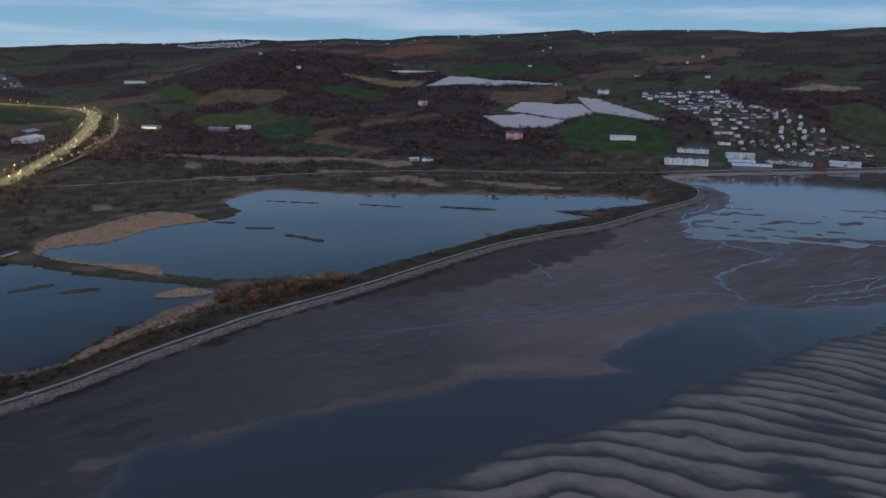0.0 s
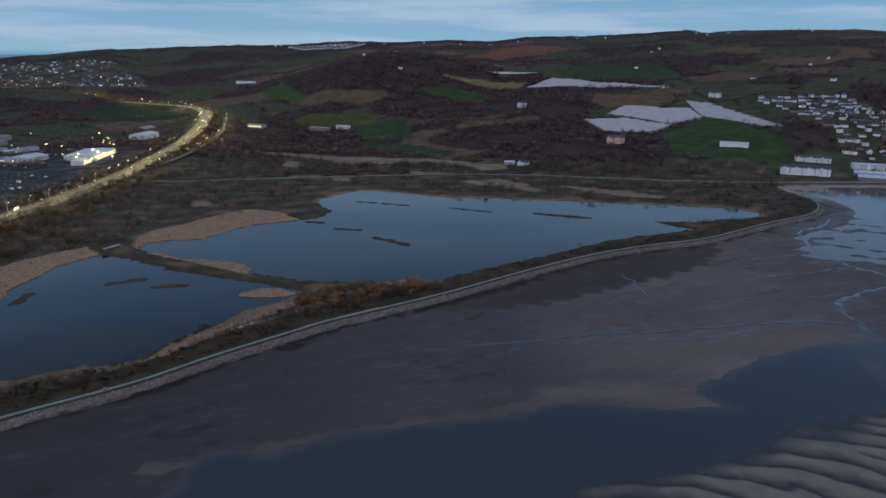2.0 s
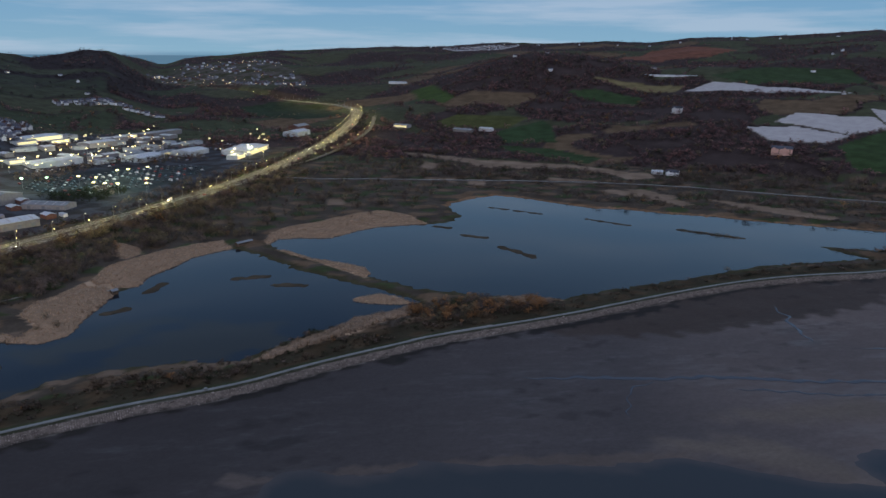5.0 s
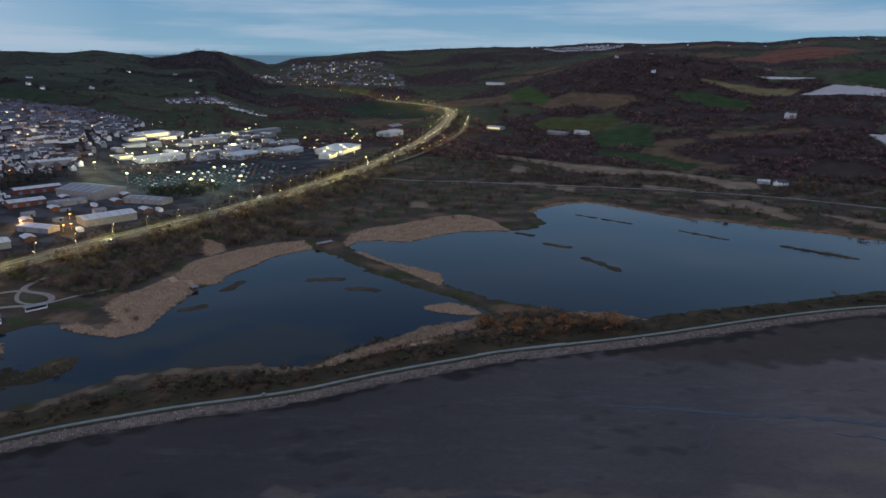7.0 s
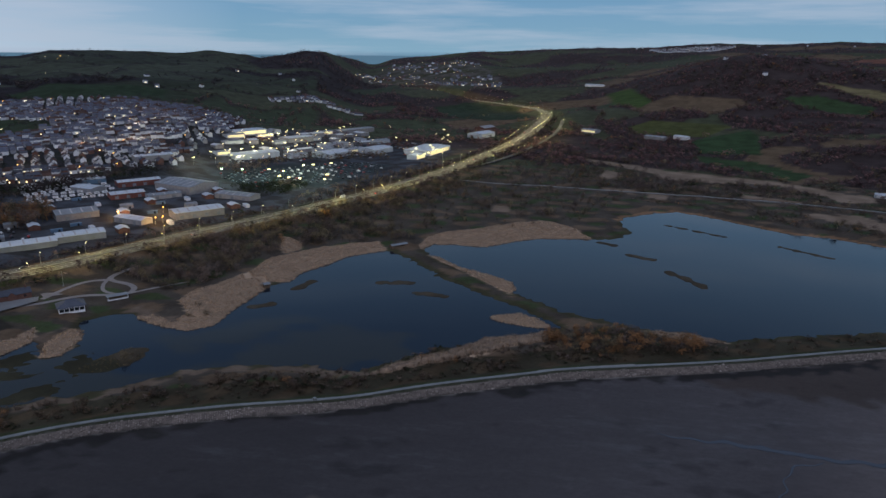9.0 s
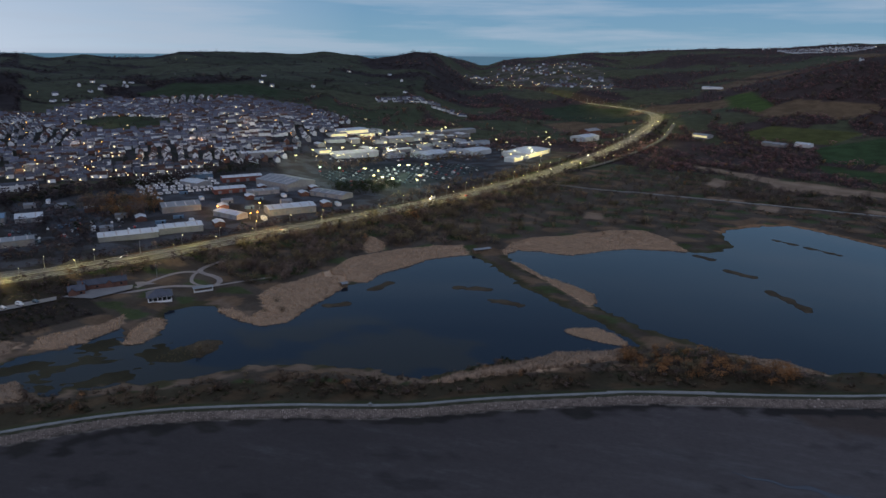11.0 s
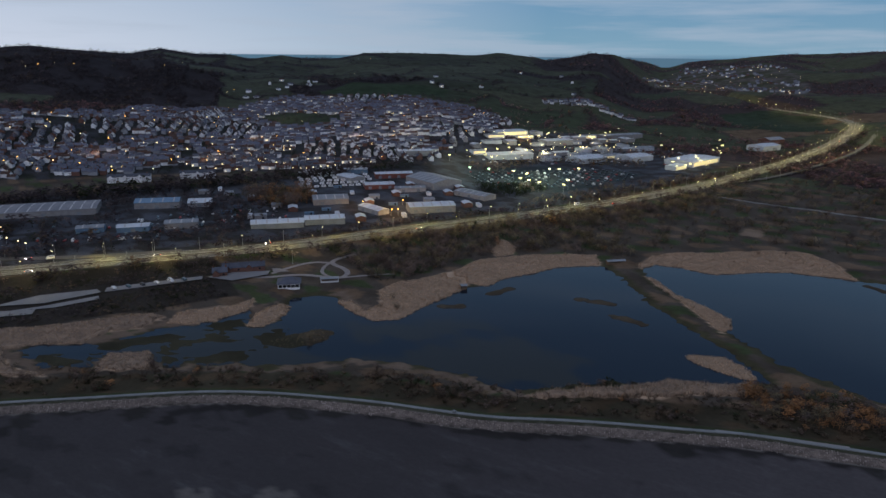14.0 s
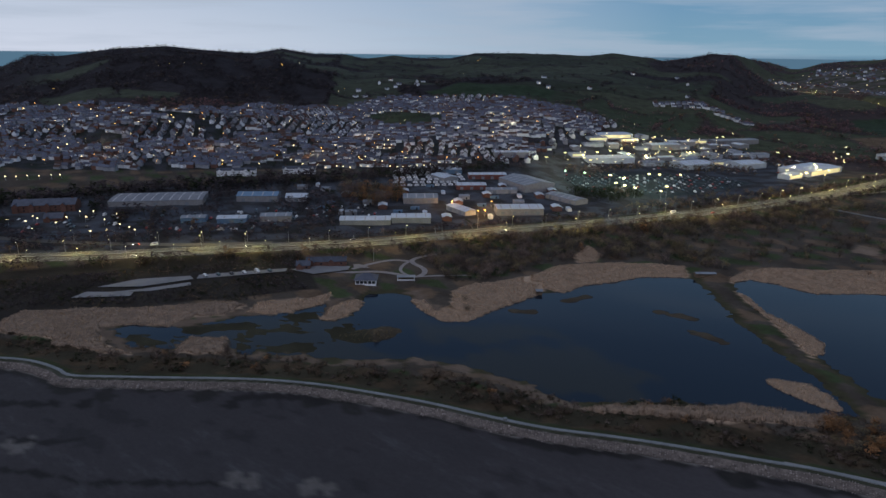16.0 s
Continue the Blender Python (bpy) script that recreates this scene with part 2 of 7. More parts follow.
for stones, weedy in ((M_STONE, (0.060, 0.055, 0.052)), (M_RUBBLE, (0.048, 0.044, 0.042))):
    t, p = stones.node_tree, stones.node_tree.nodes["Principled BSDF"]
    geo, sep, n, level, line, mix = (t.nodes.new("ShaderNode" + k) for k in ("NewGeometry", "SeparateXYZ", "TexNoise", "Math", "MapRange", "MixRGB"))
    n.inputs["Scale"].default_value, n.inputs["Detail"].default_value, level.operation = 0.16, 5.0, "MULTIPLY_ADD"
    level.inputs[1].default_value = 3.2
    line.inputs["From Min"].default_value, line.inputs["From Max"].default_value = 2.3, 3.5
    paint = p.inputs["Base Color"].links[0].from_socket
    for a, b in ((geo.outputs["Position"], sep.inputs[0]), (geo.outputs["Position"], n.inputs["Vector"]), (n.outputs["Fac"], level.inputs[0]), (sep.outputs["Z"], level.inputs[2]),
                 (level.outputs[0], line.inputs["Value"]), (line.outputs[0], mix.inputs["Fac"]), (paint, mix.inputs["Color2"]), (mix.outputs[0], p.inputs["Base Color"])):
        t.links.new(a, b)
    mix.inputs["Color1"].default_value = (*weedy, 1)
M_PATH = material("concrete_path", (0.195, 0.208, 0.218), 0.85, 6.0, 0.2)
M_ASPHALT = material("worn_asphalt", (0.12, 0.115, 0.105), 0.8, 14.0, 0.25)
M_WHITE = material("white_road_paint", (0.7, 0.7, 0.66), 0.7, 2.0, 0.2)

# skyline of the hills: bearing to the left of north in degrees, height in metres
RIDGE_EAST = [(-180, 4), (-70, 150), (-40, 270), (-31, 273), (-29, 265), (-25.6, 254), (-23.3, 255), (-21.3, 265), (-17.7, 266), (-13.1, 263),
              (-11.3, 253), (-10, 266), (-7.3, 255), (-2.8, 240), (2.2, 235), (4.9, 212), (8.5, 218), (12.5, 205), (16.8, 208), (21.7, 186),
              (25.6, 184), (30, 172), (32.4, 164), (35.2, 159), (37.8, 141), (40.9, 127), (42.7, 95)]
RIDGE_WEST = [(44.3, 126), (46.4, 155), (48, 156), (51.3, 131), (52.2, 142), (54.6, 155), (57.4, 147), (60.8, 153), (65.6, 152), (67.5, 132),
              (70.1, 132), (72, 139), (74.3, 130), (76, 142), (78.1, 142), (80.7, 160), (82.8, 142), (86.4, 154), (88.8, 163), (92.7, 155),
              (94.2, 144), (95.7, 127), (97.1, 136), (98.1, 133), (100, 95), (104, 40), (112, 4), (180, 4)]
RIDGE = np.array(RIDGE_EAST + RIDGE_WEST)


def lumps(x, y, size, seed):
    """Smooth made-up unevenness, about -1 to 1, of that wavelength."""
    rng = np.random.RandomState(seed)
    total = np.zeros_like(x, dtype=float)
    for k in range(7):
        a, p, f = rng.uniform(0, 6.283), rng.uniform(0, 6.283), rng.uniform(0.6, 1.7) * 6.283 / size
        total = total + np.sin((x * np.cos(a) + y * np.sin(a)) * f + p)
    return total / 3.0


def hills(x, y):
    """The height of the land, without shore, banks and lagoons."""
    x, y = np.asarray(x, float), np.asarray(y, float)
    dx, dy = x - 30, y - 90
    r, az = np.hypot(dx, dy), np.degrees(np.arctan2(-dx, dy))
    top = np.interp(az, RIDGE[:, 0], RIDGE[:, 1])
    far = np.interp(az, [-40, 32, 36, 44, 47, 83, 86], [3510, 3540, 3290, 3290, 2600, 2590, 2480])
    near = np.interp(az, [-60, -20, 0, 20, 36, 45, 60, 110], [950, 960, 1020, 1180, 1500, 1200, 800, 800])
    bend = np.interp(az, [-20, 0, 25, 40, 60, 100], [0.7, 0.75, 1.15, 1.3, 1.05, 1.0])
    base = 2.6 + 4.5 * np.clip((-430 - x) / 120, 0, 1) * np.clip((1500 - y) / 300, 0, 1) + 0.35 * lumps(x, y, 60, 1)
    s = np.clip((r - near) / (far - near), 0, 1)
    h = base + (top - base) * s ** bend - np.clip(r - far, 0, None) * 0.09
    h = h + 9 * lumps(x, y, 650, 2) * np.clip(s * 5, 0, 1) * np.clip((1 - s) * 3, 0, 1) + 1.2 * lumps(x, y, 120, 3) * np.clip(s * 6, 0, 1)
    for cx, cy, rx, ry, up in ((-410, 1930, 270, 300, 74), (-640, 2300, 200, 260, 30), (-1830, 210, 260, 330, 38), (330, 2300, 420, 300, 14)):
        h = h + up * np.exp(-((x - cx) / rx) ** 2 - ((y - cy) / ry) ** 2)
    return np.maximum(h, -4.0)
# the plan: shores, roads, reed beds and fields, in metres
DEEP_LAGOON = [(-323, 534), (-332, 562), (-317, 573), (-290, 582), (-282, 612), (-271, 637), (-249, 653), (-232, 655), (-213, 668), (-208, 701), (-230, 727), (-240, 752), (-227, 790), (-207, 816), (-179, 815), (-133, 801), (-89, 791), (-58, 801), (-20, 794), (36, 797), (78, 794), (125, 793), (183, 794), (210, 789), (230, 772), (228, 756), (209, 742), (180, 731), (159, 715), (135, 715), (117, 713), (126, 701), (148, 686), (107, 657), (81, 642), (56, 621), (31, 593), (9, 570), (-13, 550), (-33, 531), (-52, 511), (-65, 495), (-89, 488), (-121, 481), (-150, 479), (-166, 478), (-187, 486), (-206, 489), (-250, 505), (-285, 516)]
SHALLOW_LAGOON = [(-343, 517), (-303, 502), (-272, 488), (-238, 478), (-211, 473), (-186, 467), (-162, 459), (-152, 454), (-156, 431), (-172, 413), (-178, 397), (-192, 380), (-196, 366), (-200, 352), (-202, 340), (-213, 327), (-231, 322), (-245, 312), (-264, 295), (-279, 275), (-281, 257), (-290, 235), (-301, 219), (-306, 206), (-316, 187), (-334, 183), (-345, 165), (-332, 155), (-339, 136), (-372, 119), (-377, 130), (-365, 156), (-363, 168), (-369, 187), (-368, 213), (-372, 231), (-376, 249), (-352, 242), (-353, 262), (-370, 273), (-379, 275), (-384, 282), (-383, 298), (-373, 306), (-349, 305), (-327, 312), (-319, 327), (-332, 351), (-347, 388), (-348, 400), (-356, 431), (-356, 456), (-360, 480), (-355, 498)]
CREST = [(-339, 70), (-329, 88), (-312, 103), (-304, 106), (-295, 130), (-286, 153), (-277, 178), (-267, 202), (-253, 226), (-236, 248), (-219, 269), (-202, 286), (-182, 308), (-169, 329), (-155, 349), (-141, 367), (-127, 385), (-121, 394), (-93, 421), (-68, 445), (-46, 468), (-29, 488), (9, 531), (53, 575), (100, 609), (145, 633), (180, 667), (213, 701), (246, 731), (274, 754), (293, 784), (304, 819), (302, 845)]
FAR_SHORE = [(309, 854), (297, 893), (292, 927), (364, 957), (489, 973), (638, 999)]
ROAD = [(-529, 32), (-513, 111), (-501, 214), (-491, 271), (-488, 337), (-493, 417), (-490, 506), (-493, 616), (-503, 711), (-522, 832), (-554, 953), (-585, 1088), (-649, 1280), (-730, 1480), (-800, 1600), (-868, 1664), (-960, 1698), (-1117, 1745), (-1309, 1800), (-1594, 1930)]
SLIP = [(-595, 19), (-567, 65), (-548, 108), (-526, 164), (-511, 230)]
SLIP2 = [(-523, 836), (-517, 942), (-534, 1038), (-566, 1174), (-598, 1279), (-669, 1437), (-830, 1712), (-985, 1972)]
REED_HIDE = [(-369, 303), (-348, 303), (-322, 310), (-316, 326), (-329, 350), (-344, 386), (-354, 398), (-344, 409), (-353, 429), (-353, 454), (-357, 478), (-352, 496), (-346, 514), (-361, 523), (-377, 505), (-389, 469), (-395, 431), (-381, 407), (-375, 373), (-375, 353), (-365, 334), (-342, 325), (-339, 313), (-358, 311)]
REED_NORTH = [(-324, 533), (-327, 554), (-312, 565), (-286, 575), (-278, 603), (-267, 628), (-241, 648), (-228, 657), (-264, 678), (-285, 684), (-307, 663), (-320, 619), (-337, 588), (-342, 565), (-333, 543)]
REED_DAM = [(-310, 525), (-284, 514), (-254, 504), (-225, 492), (-207, 485), (-208, 496), (-219, 509), (-245, 514), (-270, 515), (-295, 525)]
REED_SPIT = [(-197, 440), (-189, 452), (-184, 459), (-167, 458), (-154, 450), (-161, 444), (-183, 438)]
REED_SHORE = [(-197, 336), (-193, 355), (-183, 375), (-176, 413), (-162, 426), (-153, 443), (-145, 425), (-156, 410), (-163, 385), (-177, 363), (-188, 340)]
REED_POINT = [(-112, 477), (-101, 485), (-87, 494), (-77, 493), (-63, 491), (-84, 480)]
REED_WEST = [(-409, 86), (-412, 97), (-400, 127), (-394, 158), (-394, 190), (-384, 199), (-374, 185), (-374, 166), (-365, 151), (-376, 131), (-375, 114), (-347, 118), (-327, 136), (-330, 119), (-347, 103), (-351, 92)]
REED_POOL = [(-374, 198), (-384, 206), (-384, 237), (-389, 256), (-376, 248), (-366, 226), (-366, 213)]
REED_ISLE = [(-349, 239), (-366, 251), (-375, 268), (-370, 273), (-357, 267), (-343, 248)]
REED_BEND = [(-325, 155), (-346, 165), (-339, 185), (-314, 182), (-312, 167)]
REED_BACK = [(-412, 454), (-436, 484), (-409, 480), (-396, 465), (-396, 451)]
ISLES_DEEP = [(-195, 752, -136, 742), (-88, 738, -48, 727), (-1, 727, 52, 716), (-182, 631, -161, 629), (-139, 605, -104, 585), (-215, 651, -204, 651)]
ISLES_SHALLOW = [(-330, 402, -332, 419), (-323, 361, -318, 371), (-292, 449, -275, 462), (-259, 448, -241, 454), (-241, 344, -248, 368)]
ISLE_GREEN = [(-319, 245), (-324, 257), (-325, 278), (-317, 283), (-308, 277), (-304, 264), (-309, 249)]
F_PLASTIC_A = [(118, 1379), (153, 1438), (271, 1392), (281, 1330), (220, 1282), (156, 1352)]
F_PLASTIC_B = [(71, 1347), (154, 1338), (219, 1274), (183, 1236), (105, 1253)]
F_PLASTIC_C = [(272, 1454), (312, 1434), (348, 1348), (390, 1235), (362, 1241), (283, 1340)]
F_PLASTIC_D = [(-46, 1716), (12, 1793), (62, 1790), (207, 1702), (275, 1627), (202, 1658), (85, 1684), (5, 1710)]
F_GREEN_A = [(195, 1216), (278, 1318), (324, 1289), (372, 1143), (350, 1070), (257, 1074), (201, 1106)]
F_GREEN_B = [(-365, 1331), (-295, 1438), (-269, 1394), (-228, 1255), (-316, 1241)]
F_GREEN_C = [(-514, 1407), (-480, 1479), (-332, 1478), (-347, 1368), (-476, 1360)]
F_GREEN_D = [(-327, 1224), (-220, 1204), (-136, 1153), (-146, 1085), (-289, 1167)]
F_GREEN_E = [(-305, 1705), (-242, 1733), (-128, 1674), (-134, 1591), (-244, 1653)]
F_GREEN_F = [(5, 1869), (114, 1982), (313, 1963), (326, 1771), (204, 1802), (89, 1783)]
F_GREEN_G = [(-761, 1860), (-705, 1870), (-560, 1655), (-565, 1589), (-657, 1663)]
F_RED = [(-292, 2513), (-229, 3037), (7, 2950), (79, 2633), (-13, 2496), (-167, 2458)]
F_PALE = [(-264, 1802), (-151, 1800), (-44, 1782), (-63, 1715), (-147, 1746)]
F_STUBBLE = [(691, 1470), (776, 1503), (846, 1438), (793, 1422), (732, 1459)]
F_BROWN = [(333, 1809), (443, 1921), (522, 1878), (442, 1680), (347, 1735)]
F_GREEN_H = [(-1253, 505), (-1296, 571), (-1149, 604), (-1069, 577), (-1063, 551), (-1109, 491), (-1163, 470)]
F_GREEN_I = [(-1503, 692), (-1544, 789), (-1447, 917), (-1388, 974), (-1316, 917), (-1349, 811), (-1388, 724)]
F_GREEN_J = [(-1115, 1569), (-1083, 1680), (-943, 1686), (-748, 1458), (-830, 1399), (-971, 1423)]
TOWN = [(-949, -89), (-1448, -204), (-1346, -22), (-1235, 147), (-1360, 352), (-1500, 623), (-1341, 778), (-1223, 903), (-1045, 921), (-879, 710), (-790, 600), (-825, 427), (-859, 214), (-870, 84)]
VILLAGE_E = [(392, 1435), (532, 1450), (564, 1411), (607, 1238), (693, 1150), (650, 1031), (541, 1094), (445, 1119), (443, 1277)]
VILLAGE_N = [(-1815, 1978), (-1919, 2310), (-1751, 2448), (-1684, 2532), (-1301, 2183), (-1084, 1854), (-1432, 1919), (-1678, 1895)]
VALLEY_ROW = [(-1290, 1150), (-1215, 1250), (-1110, 1295), (-1085, 1255), (-1180, 1210), (-1255, 1120)]
RIDGE_TOWN = [(-1208, 3249), (-946, 3311), (-854, 3355), (-854, 3067), (-1067, 3059)]
CHANNEL = [(-158, 228), (-141, 245), (-115, 259), (-83, 274), (-57, 284), (-22, 305), (1, 312), (20, 324), (63, 326), (102, 333), (85, 346), (106, 369), (133, 394), (169, 419), (200, 431), (228, 429), (258, 431), (297, 438), (345, 446), (335, 428), (277, 410), (211, 374), (155, 340), (116, 311), (83, 292), (54, 275), (28, 260), (1, 243), (-13, 228), (-60, 190), (-120, 190)]
CREEKS = [([(-60, 372), (-30, 384), (0, 395), (27, 406), (53, 417), (83, 423), (112, 438), (153, 450), (188, 459), (208, 450)], 3.6), ([(205, 428), (204, 459), (201, 477), (206, 497), (228, 519), (251, 533), (273, 549)], 4.6),
          ([(273, 549), (264, 573), (248, 583), (240, 630), (239, 665), (248, 705), (269, 711), (300, 760)], 4.0), ([(68, 536), (73, 519), (79, 494), (84, 480)], 2.2), ([(239, 665), (263, 693), (302, 720), (328, 758), (347, 796)], 3.0),
          ([(40, 398), (80, 408), (120, 424), (150, 436)], 1.8), ([(240, 434), (255, 455), (290, 462), (330, 482)], 3.2), ([(232, 436), (262, 446), (310, 458), (352, 470)], 3.0), ([(250, 472), (285, 478), (330, 500)], 2.4),
          ([(270, 452), (300, 470), (322, 492), (360, 505)], 1.8), ([(300, 446), (340, 470), (380, 488)], 2.6), ([(-4, 352), (-10, 372), (2, 394)], 1.2), ([(228, 519), (180, 500), (140, 492), (104, 478)], 1.5), ([(248, 583), (200, 560), (160, 540)], 1.4), ([(240, 630), (205, 610), (170, 590)], 1.3)]
ESTUARY = [(296, 912), (328, 897), (338, 812), (314, 734), (356, 696), (490, 755), (666, 719), (905, 994), (628, 981), (485, 965), (362, 950)]
DARK_FLAT = [(-70, 430), (-42, 468), (-7, 512), (35, 563), (91, 607), (151, 637), (164, 614), (137, 569), (107, 535), (68, 502), (29, 471), (-11, 447), (-42, 434)]
SAND_BAR = [(28, 368), (56, 385), (99, 412), (140, 430), (181, 441), (190, 434), (150, 415), (101, 390), (64, 373), (38, 364)]
SAND_BAR2 = [(5, 328), (24, 345), (55, 353), (79, 345), (103, 334), (79, 330), (40, 331)]
STRAW = [[(-315, 1046), (-274, 1070), (-208, 1062), (-203, 1014), (-255, 992), (-294, 985)], [(-108, 1018), (-55, 1039), (-41, 999), (-75, 970)], [(-376, 1013), (-345, 996), (-330, 944), (-358, 953)], [(-70, 902), (-49, 913), (-11, 864), (10, 841), (-3, 827), (-46, 864)], [(-266, 890), (-241, 891), (-235, 859), (-255, 857)], [(-367, 710), (-349, 714), (-335, 691), (-354, 686)], [(18, 882), (68, 867), (148, 834), (138, 816), (65, 835)], [(-175, 949), (-112, 946), (-109, 922), (-171, 929)], [(-323, 884), (-282, 893), (-276, 870), (-313, 866)]]
STRAW += [[(-448, 1091), (-379, 1081), (-311, 1061), (-243, 1061), (-164, 1064), (-101, 1040), (-53, 1024), (-52, 1000), (-103, 1008), (-157, 1036), (-230, 1026), (-292, 1016), (-363, 1042), (-428, 1064)], [(-95, 889), (-64, 896), (-9, 883), (-12, 861), (-60, 863), (-88, 869)]]
RAILWAY = [(-480, 800), (-360, 850), (-251, 887), (-153, 922), (-86, 937), (-13, 945), (60, 942), (160, 936), (260, 938), (360, 962), (520, 984), (700, 1012)]

REED_END = [(-404, 39), (-399, 58), (-414, 67), (-410, 93), (-386, 93), (-361, 102), (-336, 111), (-363, 89), (-379, 62), (-387, 43)]

# ---- the land as one sheet ----
def inside(px, py, poly):
    """Which points lie in the outline."""
    res = np.zeros(px.shape, bool)
    n = len(poly)
    for i in range(n):
        (x0, y0), (x1, y1) = poly[i], poly[(i + 1) % n]
        if y0 != y1:
            res ^= ((y0 > py) != (y1 > py)) & (px < (x1 - x0) * (py - y0) / (y1 - y0) + x0)
    return res


def off_line(px, py, line, closed=False):
    """The distance from a line of points."""
    pts = np.array(list(line) + ([line[0]] if closed else []), float)
    full = np.full(np.shape(px), 999.0)
    near = (px > pts[:, 0].min() - 320) & (px < pts[:, 0].max() + 320) & (py > pts[:, 1].min() - 320) & (py < pts[:, 1].max() + 320)
    ax, ay = px[near], py[near]
    best = np.full(ax.shape, 1e9)
    for (x0, y0), (x1, y1) in zip(pts, pts[1:]):
        dx, dy = x1 - x0, y1 - y0
        s = np.clip(((ax - x0) * dx + (ay - y0) * dy) / max(dx * dx + dy * dy, 1e-9), 0, 1)
        best = np.minimum(best, (ax - x0 - s * dx) ** 2 + (ay - y0 - s * dy) ** 2)
    full[near] = np.sqrt(best)
    return full


def within(px, py, poly):
    """The distance inside an outline, negative outside; far points are only roughly right."""
    xs, ys = [p[0] for p in poly], [p[1] for p in poly]
    res = np.full(px.shape, -99.0)
    near = (px > min(xs) - 40) & (px < max(xs) + 40) & (py > min(ys) - 40) & (py < max(ys) + 40)
    d = off_line(px[near], py[near], poly, True)
    res[near] = np.where(inside(px[near], py[near], poly), d, -d)
    return res


def smooth_line(line, step):
    """A line of points made round and even."""
    p = np.array(line, float)
    for _ in range(2):
        q = np.empty((2 * len(p) - 2, 2))
        q[0::2], q[1::2] = 0.75 * p[:-1] + 0.25 * p[1:], 0.25 * p[:-1] + 0.75 * p[1:]
        p = np.vstack([p[:1], q, p[-1:]])
    d = np.concatenate([[0], np.cumsum(np.hypot(*np.diff(p, axis=0).T))])
    s = np.linspace(0, d[-1], max(2, int(d[-1] / step)))
    return np.stack([np.interp(s, d, p[:, 0]), np.interp(s, d, p[:, 1])], 1)


CREST = [(-420, -900), (-400, -200), (-372, 0)] + CREST
CREST_LINE = [tuple(p) for p in smooth_line(CREST, 9.0)]
LAND = CREST_LINE + [tuple(p) for p in FAR_SHORE] + [(1100, 1080), (2500, 1200), (6000, 1500), (6000, 6000), (-6000, 6000), (-6000, -900)]
ROAD_LINE = smooth_line(ROAD, 12.0)
ROAD_LINE = np.vstack([[(-560, -700)], ROAD_LINE])
FAR_LINE = FAR_SHORE + [(1100, 1080), (2500, 1200), (6000, 1500)]


